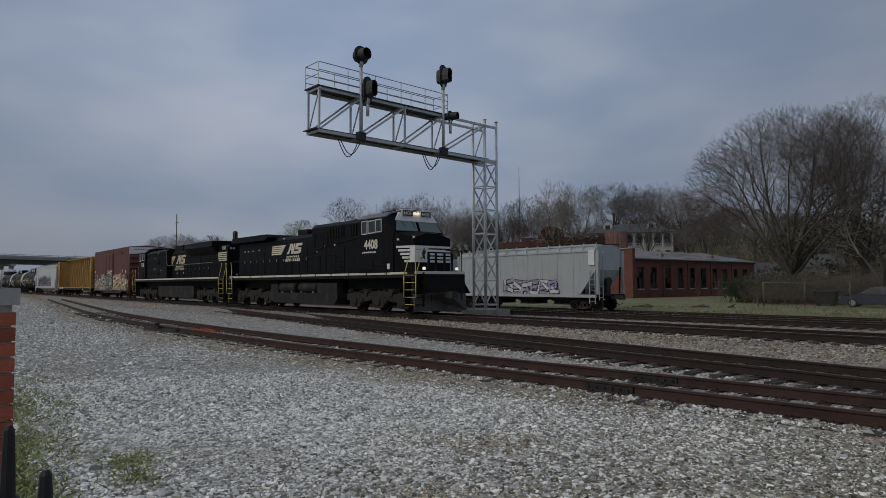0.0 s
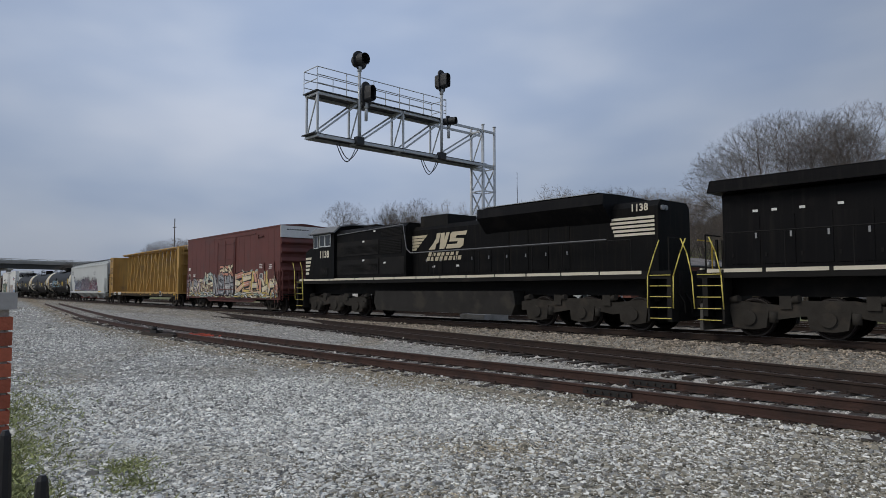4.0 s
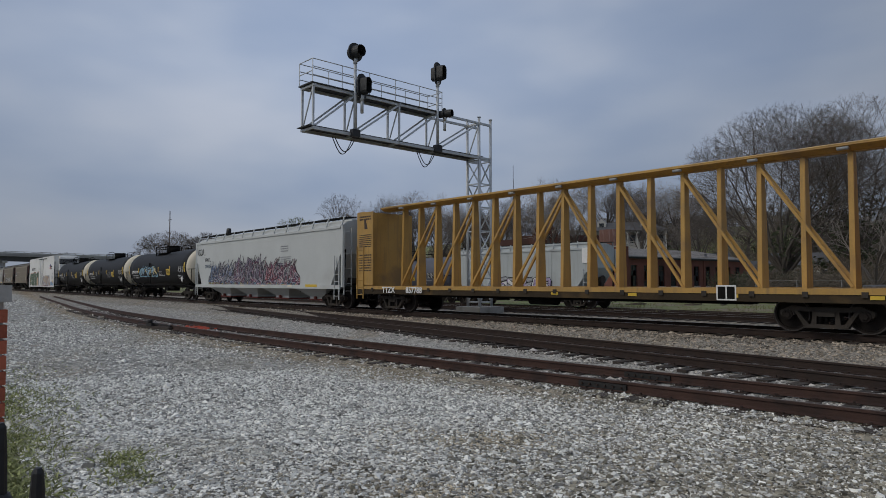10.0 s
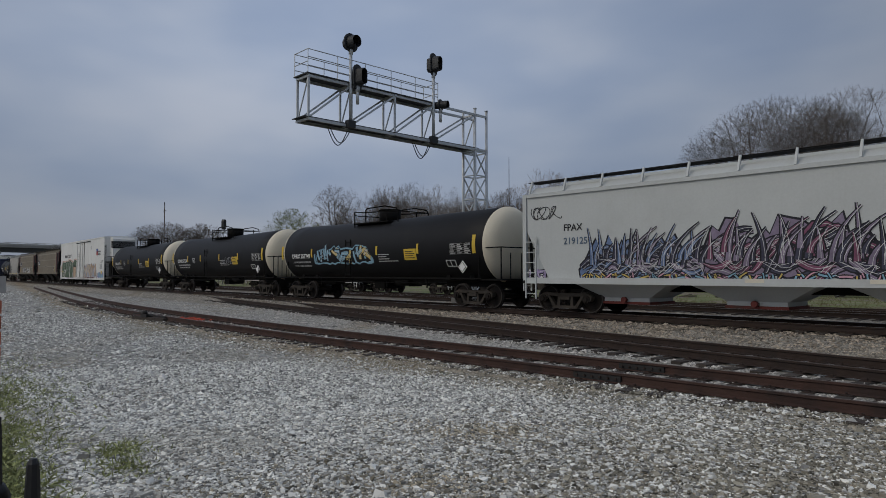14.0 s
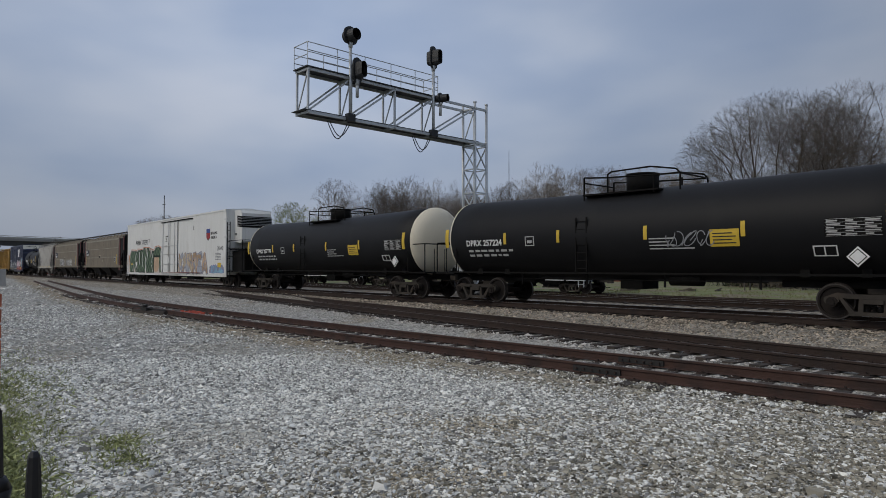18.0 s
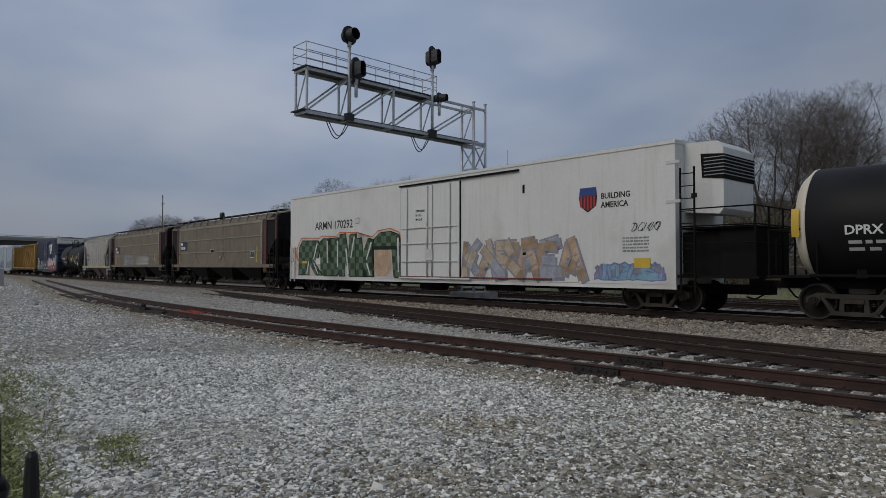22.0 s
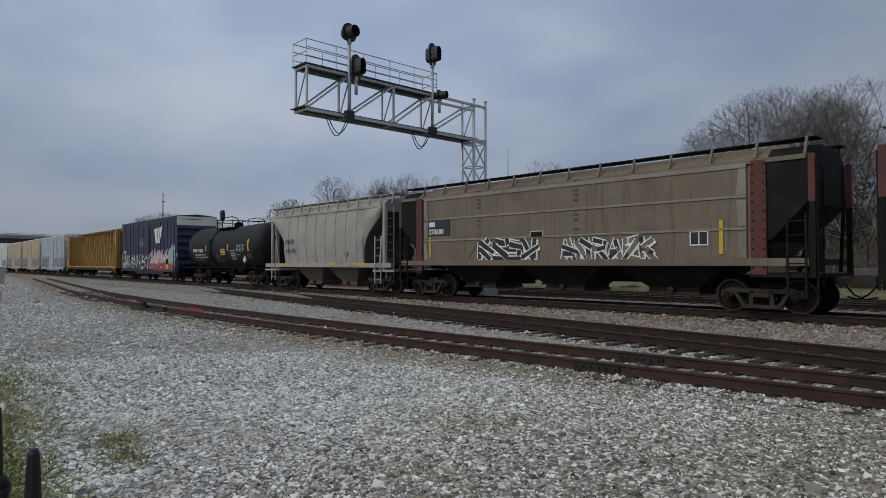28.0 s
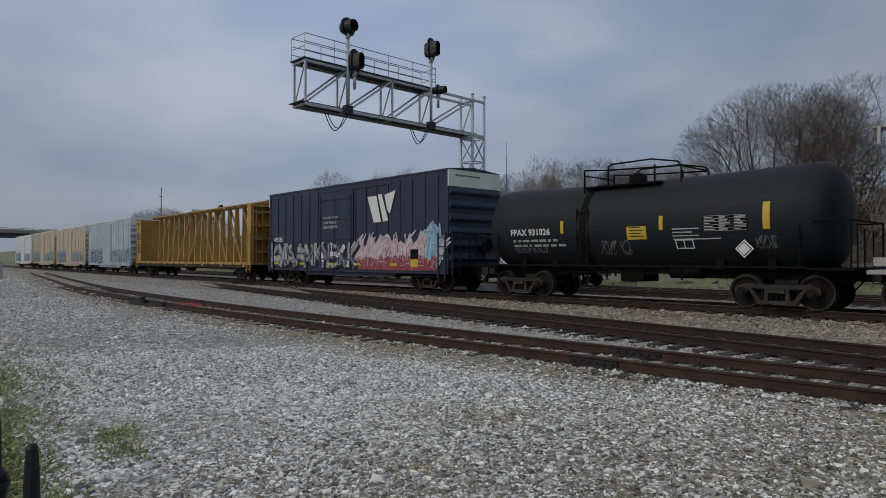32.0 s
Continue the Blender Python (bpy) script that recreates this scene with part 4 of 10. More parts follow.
def tank(name, c, half, label, r=1.5, zc=2.72, number="", code="", cream=True, yellow=True, graf=None, bodym=None, low=0.0, endm=None):
    """A tank wagon: lying cylinder with dished ends, dome platform, saddles and end cages."""
    car = empty(name, wagon_pose(c, 0), label, "tank wagon", "train")
    n = 40
    bm = nb()
    L = half - 0.42
    prof = [(-L + 0.02, 0.0), (-L, 0.25)]
    dish = 0.45
    E = L - 0.17
    rings = []
    ts = [u for u in np.linspace(0.12, 1, 7)]
    for u in ts:
        rings.append((-E + dish * (1 - math.sqrt(max(0, 1 - u * u))), r * u))
    rings += [(-E + dish + (2 * E - 2 * dish) * k / 12, r) for k in range(1, 12)]
    for u in ts[::-1]:
        rings.append((E - dish * (1 - math.sqrt(max(0, 1 - u * u))), r * u))

    def ringpts(x, q):
        dip = low * max(0, 1 - abs(x) / L)
        return [(x, q * math.cos(2 * math.pi * k / n), zc - dip + q * math.sin(2 * math.pi * k / n)) for k in range(n)]

    loft(bm, [ringpts(x, q) for x, q in rings], smooth=True)
    part("tank_shell", bm, bodym, car)
    if cream:
        for e in (-1, 1):
            bm = nb()
            q = [(e * (E - dish * (1 - math.sqrt(max(0, 1 - u * u)))) + 0.004 * e, r * u + 0.003) for u in ts]
            q.append((e * (E - dish - 0.06), r + 0.004))
            loft(bm, [ringpts(x, v) for x, v in q], caps=True, smooth=True)
            part("tank_end", bm, endm, car, "cream painted dished end")
    # platform with dome and railings
    bm = nb()
    box(bm, -1.75, 1.0, -0.95, 0.95, zc + r - 0.14 - low, zc + r - 0.09 - low)
    part("platform", bm, GREASE, car)
    bm = nb()
    zt = zc + r - low
    if L > 7:
        tube(bm, (-0.05, 0, zt - 0.1), (-0.05, 0, zt + 0.46), 0.52, 20)
        tube(bm, (-0.05, 0, zt + 0.46), (-0.05, 0, zt + 0.52), 0.55, 20)
    else:
        tube(bm, (-0.25, 0, zt - 0.1), (-0.25, 0, zt + 0.2), 0.3, 16)
        tube(bm, (-0.25, 0, zt + 0.2), (-0.25, 0, zt + 0.34), 0.3, 16, 0.12)
    part("dome", bm, GREASE, car)
    for s in (-1, 1):
        y = s * 0.9
        bm = nb()
        pipe(bm, [(-1.72, y, zt - 0.3), (-1.72, y, zt + 0.48), (-0.8, y, zt + 0.40), (1.72, y, zt + 0.30), (1.72, y, zt - 0.2)], 0.028, 6)
        part("platform_railing", bm, GREASE, car)
        bm = nb()
        pipe(bm, [(-0.8, y, zt - 0.15), (-0.8, y, zt + 0.50), (-0.66, y, zt + 0.58), (0.75, y, zt + 0.60), (1.6, y, zt + 0.44), (1.72, y, zt + 0.30)], 0.028, 6)
        part("guard_hoop", bm, GREASE, car)
        for x in (-1.72, 0.85):
            bm = nb()
            tube(bm, (x, y, zt - 0.2), (x, y, zt + 0.42), 0.03, 6)
            part("rail_post", bm, GREASE, car)
    for x in (-1.72, 1.72):
        bm = nb()
        pipe(bm, [(x, -0.9, zt + 0.3), (x, 0.9, zt + 0.3)], 0.025, 6)
        part("platform_railing", bm, GREASE, car)
    # stub sills, saddles, walkways
    for e in (-1, 1):
        bm = nb()
        box(bm, min(e * (half - 0.1), e * (half - 4.4)), max(e * (half - 0.1), e * (half - 4.4)), -0.3, 0.3, 0.78, 1.058)
        part("stub_sill", bm, GREASE, car)
        bm = nb()
        box(bm, min(e * (half - 0.15), e * (half - 1.2)), max(e * (half - 0.15), e * (half - 1.2)), -1.45, 1.45, 1.06, 1.12)
        part("end_platform", bm, GREASE, car)
        for x in (half - 2.2, half - 3.6):
            bm = nb()
            prism(bm, [(e * x - 0.12, 1.06), (e * x + 0.12, 1.06), (e * x + 0.08, zc - 0.6), (e * x - 0.08, zc - 0.6)], -0.95, 0.95)
            part("saddle", bm, GREASE, car)
    bm = nb()
    for s in (-1, 1):
        box(bm, -half + 1.2, half - 1.2, s * 1.42 - 0.06, s * 1.42 + 0.06, 1.1, 1.16)
        tube(bm, (-half + 4.4, s * 1.25, 0.92), (half - 4.4, s * 1.25, 0.92), 0.025, 6)
        for x in np.linspace(-half + 4.6, half - 4.6, 4):
            box(bm, x - 0.03, x + 0.03, s * 1.25 - 0.02, s * 1.25 + 0.02, 0.72, 1.12)
    part("running_board", bm, GREASE, car)
    for e in (-1, 1):
        x0, x1_ = e * (half - 1.35), e * (half - 0.2)
        for q in (-1.42, 1.42):
            bm = nb()
            pipe(bm, [(x0, q, 1.1), (x0, q, 2.3), (x1_, q, 2.3), (x1_, q, 1.1)], 0.025, 6)
            part("end_railing", bm, GREASE, car)
        bm = nb()
        pipe(bm, [(x1_, -1.42, 2.3), (x1_, 1.42, 2.3)], 0.025, 6)
        part("end_railing", bm, GREASE, car)
        for y in (-0.9, -0.3, 0.5):
            bm = nb()
            tube(bm, (x1_, y, 1.1), (x1_, y, 2.1), 0.02, 6)
            part("end_stanchion", bm, GREASE, car)
    bm = nb()
    box(bm, -0.6, 0.2, -0.5, 0.5, 0.62, 1.22)
    part("bottom_outlet", bm, GREASE, car)
    bm = nb()
    tube(bm, (1.2, -0.5, 0.95), (2.2, -0.5, 0.95), 0.2, 10)
    part("brake_reservoir", bm, GREASE, car)
    ladder(car, -1.45, -r * 0.985, 1.15, zc + 0.5, 7, 0.42, "x", GREASE)
    for e in (-1, 1):
        coupler(car, e * (half - 0.15), e)
        bogie(car, e * (half - 2.05))

    def onshell(z, off=0.012, x=0.0):
        return -math.sqrt(max(0.0, (r + off) ** 2 - (z - zc + low * max(0, 1 - abs(x) / L)) ** 2))

    # yellow reflector strips follow the shell
    if yellow:
        for k, x in enumerate((-L + 0.45, -L * 0.575, -L * 0.286, L * 0.106, L * 0.456, L - 1.15) if L > 7 else (-2.25, 1.35, 4.35)):
            big = k == 5 or (k == 0 and L > 7) or (k == 2 and L < 7)
            bm = nb()
            zs = np.linspace(zc + (-0.36 if big else -0.30), zc + (0.36 if big else 0.12), 6)
            loft(bm, [[(x - (0.09 if big else 0.06), onshell(z, o, x), z), (x + (0.09 if big else 0.06), onshell(z, o, x), z), (x + (0.09 if big else 0.06), onshell(z, o - 0.012, x), z), (x - (0.09 if big else 0.06), onshell(z, o - 0.012, x), z)] for z, o in [(z, 0.012) for z in zs]])
            part("reflector_strip", bm, YELLOW, car, "yellow reflector strip")

    def tilt(z):
        return math.degrees(math.asin(max(-1, min(1, (z - zc) / r))))

    def plate(x0, x1_, z0, z1, m, nm, o=0.01):
        bm = nb()
        zs = np.linspace(z0, z1, 5)
        loft(bm, [[(x0, onshell(z, o, x0), z), (x1_, onshell(z, o, x1_), z), (x1_, onshell(z, o - 0.02, x1_), z), (x0, onshell(z, o - 0.02, x0), z)] for z in zs])
        part(nm, bm, m, car)

    z = zc - 0.31
    if code:
        lettering("code", code + " " + number, 0.315, WHITE, car, pose(-L + 1.55, onshell(z, 0.02, -L + 2.5), z - 0.02, 90 - tilt(z + 0.15), 0, 0), 0.007, 1.0)
        px = -L + (4.5 if L > 7 else 4.0)
        for a, b, c_, d in ((px, px + 0.4, z - 0.08, z - 0.05), (px, px + 0.4, z + 0.23, z + 0.26), (px, px + 0.03, z - 0.08, z + 0.26), (px + 0.37, px + 0.4, z - 0.08, z + 0.26), (px + 0.1, px + 0.3, z + 0.02, z + 0.12)):
            if L > 7:
                plate(a, b, c_, d, STENCILWHITE, "plate_frame")
    if number == "257749":
        for k, line in enumerate(("LD LMT 204700 LB 92800 KG", "LT WT   81300 LB 36800 KG")):
            zz = z - 0.27 - 0.19 * k
            lettering("load_line", line, 0.125, STENCILWHITE, car, pose(-L + 1.62, onshell(zz, 0.02, -L + 2.5), zz, 90 - tilt(zz + 0.06), 0, 0), 0.003, 1.12)
    else:
        rb = random.Random(int(number or 1))
        for k in range(2):
            x = -L + 1.62
            while x < -L + 3.7:
                q = rb.uniform(0.1, 0.34)
                plate(x, x + q, z - 0.25 - 0.17 * k, z - 0.17 - 0.17 * k, STENCILWHITE, "stencil")
                x += q + rb.uniform(0.06, 0.12)
    x = L - 2.55 if L > 7 else 2.62
    plate(x, x + 1.25, zc - 0.38, zc + 0.07, GREASE, "data_panel", 0.008)
    for k in range(6):
        plate(x + 0.02, x + 1.23, zc - 0.372 + k * 0.083, zc - 0.362 + k * 0.083, STENCILWHITE, "data_line", 0.012)
        for q in range(3):
            if k < 5:
                plate(x + 0.05 + q * 0.42, x + 0.36 + q * 0.42 - 0.07 * ((k + q) % 3), zc - 0.345 + k * 0.083, zc - 0.312 + k * 0.083, STENCILWHITE, "data_line", 0.012)
    wx = 2.88 * L / 8.33 if L > 7 else 0.2
    plate(wx, wx + (0.81 if L > 7 else 0.66), zc - 0.56, zc - (0.08 if L > 7 else 0.16), YELLOW, "warning_panel")
    for k in range(4):
        plate(wx + 0.08, wx + (0.72 if L > 7 else 0.58) - 0.1 * (k % 2), zc - 0.48 + 0.09 * k, zc - 0.45 + 0.09 * k, BLACK, "warning_line", 0.014)
    for k in range(4):
        sx = 1.0 * L / 8.33 if L > 7 else 1.7
        plate(sx, sx + 0.8 - 0.2 * (k % 2) + (0.8 if k == 3 else 0), zc - 0.3 - 0.1 * k, zc - 0.265 - 0.1 * k, STENCILWHITE, "stencil")
    if L < 7:
        bm = nb()
        for s in (-1, 1):
            loft(bm, [[(-1.55 + a, (r + b) * math.cos(w_), zc - low * 0.75 + (r + b) * math.sin(w_)) for a, b in ((0, -0.01), (0, 0.025), (0.22, 0.025), (0.22, -0.01))] for w_ in np.linspace(-math.pi / 2, math.pi / 2, 19) + (0 if s > 0 else math.pi)])
        part("tank_band", bm, GREASE, car, "dark steel band round the tank")
    x = 6.48 - (8.33 - L) if L > 7 else 3.75
    for dx, m, s_, o in ((0, WHITE, 0.25, 0.02), (0, BLACK, 0.2, 0.03), (0, WHITE, 0.17, 0.04)):
        bm = nb()
        zz = zc - 0.88
        pts = [(x + 0, zz - s_), (x + s_, zz), (x, zz + s_), (x - s_, zz)]
        yy = onshell(zz + 0.25, 0.02, x) - o
        loft(bm, [[(a, yy, b) for a, b in pts], [(a, yy + 0.02, b) for a, b in pts]])
        part("placard", bm, m, car, "diamond hazard placard")
    cs = L - 2.85 if L > 7 else 1.75
    bm = nb()
    for (a, b, c_, d) in ((cs, cs + 0.55, zc - 0.86, zc - 0.83), (cs, cs + 0.55, zc - 0.62, zc - 0.59), (cs, cs + 0.03, zc - 0.86, zc - 0.59), (cs + 0.52, cs + 0.55, zc - 0.86, zc - 0.59), (cs + 0.25, cs + 0.28, zc - 0.86, zc - 0.59)):
        zs = (c_, d)
        loft(bm, [[(a, onshell(z, 0.012, a), z), (b, onshell(z, 0.012, b), z), (b, onshell(z, -0.01, b), z), (a, onshell(z, -0.01, a), z)] for z in zs])
    part("consolidated_stencil", bm, WHITE, car)
    if graf:
        for g in graf:
            x0, x1_, z0, z1, fills, line, seed, style = g
            k0 = set(car.children)
            graffiti(car, x0, x1_, z0, z1, 0.0, fills, line, seed, style, SP_WHITE)
            for o in set(car.children) - k0:
                for v in o.data.vertices:
                    v.co.y = onshell(v.co.z, 0.012, v.co.x) + v.co.y
    return car


OUTRED = mat("rusty_red_gate", (0.16, 0.035, 0.028), 0.8, 0, 0.3, 3, 30, 0.1, stain=((0.06, 0.04, 0.03), 0.52, 0.7))


def end_slope_hopper(name, c, half, label, bodym, postm, top=4.62, hw=1.52, bays=3, darkm=None, bayp=None, plain=False, rounded=0.0, panel=None, logo=None, vert=False, sidez=1.35, slope_z=2.75, bay_z=0.42, walk=True, in_train=True, at=None, group="train", trimm=None, capm=None, inset=0.25, slopem=None, curve=None):
    """A covered hopper: flat or bulged sides, sloping end sheets, discharge bays, running boards."""
    car = empty(name, at or wagon_pose(c, 0), label, "hopper wagon", group)
    p = panel or half - 1.5
    sill = sidez
    bm = nb()
    ny = 7

    def section(x, z0):
        pts = []
        for k in range(ny):
            u = k / (ny - 1)
            z = z0 + (top - 0.35 - z0) * u
            b = rounded * math.sin(math.pi * u)
            pts.append((x, -hw + 0.04 - b, z))
        pts += [(x, -hw * 0.72, top - 0.05), (x, -0.45, top + 0.05), (x, 0.45, top + 0.05), (x, hw * 0.72, top - 0.05)]
        for k in range(ny - 1, -1, -1):
            u = k / (ny - 1)
            z = z0 + (top - 0.35 - z0) * u
            b = rounded * math.sin(math.pi * u)
            pts.append((x, hw - 0.04 + b, z))
        return pts

    # the end sheets rise in a straight slope or along a curve of (share of the way out, share of the rise)
    rise = [(p + (half - inset - p) * u, sill + (slope_z - sill) * v) for u, v in (curve or ((0, 0), (1, 1)))]
    loft(bm, [section(-x, z) for x, z in rise[::-1]] + [section(x, z) for x, z in rise])
    body = part("body", bm, bodym, car)
    if capm:
        # sooty wrap over both ends of the body
        for e in (-1, 1):
            bm = nb()
            u = 0.5 / (half - 0.25 - p)
            za, zb = sill + (slope_z - sill) * u, slope_z
            grow = [[(x, y * 1.006, z + (0.012 if z > top - 0.3 else -0.008)) for x, y, z in section(e * x_, z_)] for x_, z_ in ((p + 0.5, za), (half - 0.238, zb))]
            loft(bm, grow if e > 0 else grow[::-1])
            part("end_cap", bm, capm, car, "sooty black hopper end")
    # dark sheets over the end slopes: grime plus the underside's shade painted in
    if slopem:
        for e in (-1, 1):
            bm = nb()
            loft(bm, [[(e * (x + 0.012), -hw + 0.05, z - 0.012), (e * (x + 0.012), hw - 0.05, z - 0.012), (e * (x + 0.03), hw - 0.05, z - 0.03), (e * (x + 0.03), -hw + 0.05, z - 0.03)] for x, z in rise])
            part("slope_sheet", bm, slopem, car, "sloping end sheet with grime and painted shade")
    # side panel proud of the body, with horizontal seams or vertical ribs
    for s in (-1, 1):
        if not rounded and not vert and not plain:
            for k in range(3):
                z0 = sill + (top - 0.40 - sill) * k / 3
                bm = nb()
                box(bm, -p, p, s * (hw - 0.02) - 0.022, s * (hw - 0.02) + 0.022, z0 + 0.02, z0 + (top - 0.40 - sill) / 3 - 0.012)
                part("side_panel", bm, bodym, car, bevel=0.008)
        bm = nb()
        box(bm, -half + 0.2, half - 0.2, s * hw - 0.05, s * hw + 0.05, sill - 0.14, sill + 0.06)
        part("side_sill", bm, trimm or bodym, car, bevel=0.01)
        bm = nb()
        box(bm, -half + inset, half - inset, s * (hw - 0.03) - 0.05, s * (hw - 0.03) + 0.05, top - 0.42, top - 0.30)
        part("top_chord", bm, trimm or bodym, car, bevel=0.01)
        if vert:
            for x in np.linspace(-p + 0.5, p - 0.5, 8):
                bm = nb()
                loft(bm, [[(x - 0.03, s * (hw - 0.05 + rounded * math.sin(math.pi * u)), sill + (top - 0.35 - sill) * u), (x + 0.03, s * (hw - 0.05 + rounded * math.sin(math.pi * u)), sill + (top - 0.35 - sill) * u), (x + 0.03, s * (hw - 0.02 + rounded * math.sin(math.pi * u)), sill + (top - 0.35 - sill) * u), (x - 0.03, s * (hw - 0.02 + rounded * math.sin(math.pi * u)), sill + (top - 0.35 - sill) * u)] for u in np.linspace(0, 1, 7)])
                part("seam", bm, bodym, car)
    # bays
    wb = (2 * p - 1.0) / bays
    for k in range(bays):
        x = -p + 0.5 + (k + 0.5) * wb
        bm = nb()
        loft(bm, [[(x - a, -b, z), (x + a, -b, z), (x + a, b, z), (x - a, b, z)] for a, b, z in ((wb * 0.49, hw - 0.15, sill + 0.02), (wb * 0.2, 0.75, bay_z + 0.12), (wb * 0.2, 0.75, bay_z))])
        h = part("discharge_bay", bm, bayp or darkm or bodym, car)
        bm = nb()
        box(bm, x - wb * 0.21, x + wb * 0.21, -0.8, 0.8, bay_z - 0.08, bay_z - 0.002)
        tube(bm, (x, -0.95, bay_z + 0.06), (x, -0.82, bay_z + 0.06), 0.09, 8)
        part("outlet_gate", bm, OUTRED if bayp else UNDER, h)
    bm = nb()
    box(bm, -half + 0.1, half - 0.1, -0.28, 0.28, 0.75, 1.02)
    part("centre_sill", bm, GREASE, car)
    for e in (-1, 1):
        bm = nb()
        xs = e * (half - 0.05)
        box(bm, min(xs, xs - e * 1.6), max(xs, xs - e * 1.6), -hw, hw, 0.98, 1.08)
        part("end_platform", bm, darkm or bodym, car)
        xs = e * (half - inset + 0.2)
        for s in (-1, 1):
            bm = nb()
            box(bm, min(xs, xs - e * 0.16), max(xs, xs - e * 0.16), s * (hw - 0.06) - 0.05, s * (hw - 0.06) + 0.05, 1.05 if not capm else slope_z, top - 0.3)
            part("corner_post", bm, postm, car)
            if capm:
                bm = nb()
                box(bm, min(xs, xs - e * 0.14), max(xs, xs - e * 0.14), s * (hw - 0.06) - 0.045, s * (hw - 0.06) + 0.045, 1.05, slope_z)
                part("corner_post", bm, capm, car)
            bm = nb()
            beam(bm, (e * (half - inset - 0.05), s * (hw - 0.25), 1.1), (e * (half - inset + 0.05), s * (hw - 0.25), slope_z + 0.2), 0.08)
            beam(bm, (e * (half - 1.4), s * (hw - 0.2), 1.1), (e * (half - 0.9), s * (hw - 0.2), slope_z), 0.1)
            part("end_strut", bm, darkm or bodym, car)
        ladder(car, xs + e * 0.02, -hw + 0.3, 0.7, top - 0.4, 9, 0.42, "y", capm or postm)
        ladder(car, xs - e * 0.42, -hw - 0.06, 0.45, 2.6, 6, 0.44, "x", capm or postm)
        bm = nb()
        tube(bm, (xs - e * 0.5, 0.4, 1.9), (xs - e * 0.44, 0.4, 1.9), 0.3, 14)
        box(bm, min(xs - e * 0.75, xs - e * 0.5), max(xs - e * 0.75, xs - e * 0.5), 0.2, 0.6, 1.1, 2.1)
        tube(bm, (xs - e * 0.9, -0.6, 1.35), (xs - e * 0.9, 0.0, 1.35), 0.2, 10)
        part("hand_brake", bm, UNDER, car)
        coupler(car, e * (half - 0.05), e)
        bogie(car, e * (half - 1.55))
    # roof walk and hatches
    for s in (-1, 1):
        bm = nb()
        y = s * 0.95
        box(bm, -half + 0.1, half - 0.1, y - 0.28, y + 0.28, top + 0.14, top + 0.165)
        part("running_board", bm, darkm if darkm else GREASE, car)
        for x in np.linspace(-half + 0.3, half - 0.3, 14):
            bm = nb()
            beam(bm, (x, y + s * 0.3, top + 0.17), (x, s * (hw - 0.1), top - 0.28), 0.06)
            part("board_bracket", bm, bodym, car)
    bm = nb()
    box(bm, -half + 1.0, half - 1.0, -0.35, 0.35, top + 0.04, top + 0.16)
    part("roof_hatch", bm, bodym, car, bevel=0.03)
    return car


# paler than the black cab: sky reflection on the roof painted into the grey
CABROOF = mat("sky_bright_grey_roof", (0.17, 0.173, 0.178), 0.6, 0, 0.3, 2, 30, 0.05, spec=0.3)


def loco_bogie_mesh():
    """Six-wheel bogie side frames with pedestals and spring pockets."""
    bm = nb()
    for s in (-1, 1):
        y0, y1_ = s * 1.08 - 0.09, s * 1.08 + 0.09
        prism(bm, [(-2.7, 0.86), (-2.2, 0.98), (-1.2, 0.88), (-0.6, 1.0), (0.6, 1.0), (1.2, 0.88), (2.2, 0.98), (2.7, 0.86), (2.7, 0.55), (2.1, 0.62), (1.2, 0.50), (0.6, 0.60), (-0.6, 0.60), (-1.2, 0.50), (-2.1, 0.62), (-2.7, 0.55)], y0, y1_)
        for x in (-1.95, 0.0, 1.95):
            prism(bm, [(x - 0.52, 0.75), (x + 0.52, 0.75), (x + 0.44, 0.28), (x + 0.16, 0.22), (x - 0.16, 0.22), (x - 0.44, 0.28)], y0 - 0.03, y1_ + 0.03)
            tube(bm, (x, s * 1.12, 0.53), (x, s * 1.27, 0.53), 0.2, 12)
            tube(bm, (x + 0.62, s * 1.15, 0.42), (x + 0.62, s * 1.15, 0.70), 0.11, 10)
        for x in (-2.55, -1.0, 1.0, 2.55):
            tube(bm, (x, s * 1.1, 0.98), (x + 0.35, s * 1.2, 1.05), 0.1, 8)
        box(bm, -1.15, -0.85, y0 - 0.06, y1_ + 0.06, 0.78, 1.12)
        box(bm, 0.85, 1.15, y0 - 0.06, y1_ + 0.06, 0.78, 1.12)
    box(bm, -2.4, 2.4, -0.9, 0.9, 0.62, 0.86)
    return mesh_of(bm, mat("sooty_bogie_steel", (0.040, 0.0365, 0.032), 0.85, 0, 0.4, 3, 40, 0.3, stain=((0.075, 0.062, 0.05), 0.56, 0.6), spec=0.12), 0.01)


LOCOBOGIE_ME = loco_bogie_mesh()


def loco_bogie(car, x):
    b = part("bogie", LOCOBOGIE_ME, None, car, at=pose(x, 0, 0))
    for q in (-1.95, 0.0, 1.95):
        wheelset(b, q, 0.53, True)
    return b


def window(car, x0, x1, z0, z1, y, m=None, frame_m=None):
    """A framed pane set in the near side; the frame stands proud."""
    bm = nb()
    t = 0.05
    for a, b, c, d in ((x0 - t, x1 + t, z0 - t, z0), (x0 - t, x1 + t, z1, z1 + t), (x0 - t, x0, z0, z1), (x1, x1 + t, z0, z1)):
        box(bm, a, b, y - 0.03, y + 0.01, c, d)
    f = part("window_frame", bm, frame_m or WINFRAME, car)
    bm = nb()
    box(bm, x0, x1, y - 0.012, y + 0.005, z0, z1)
    part("pane", bm, m or GLASS, f)


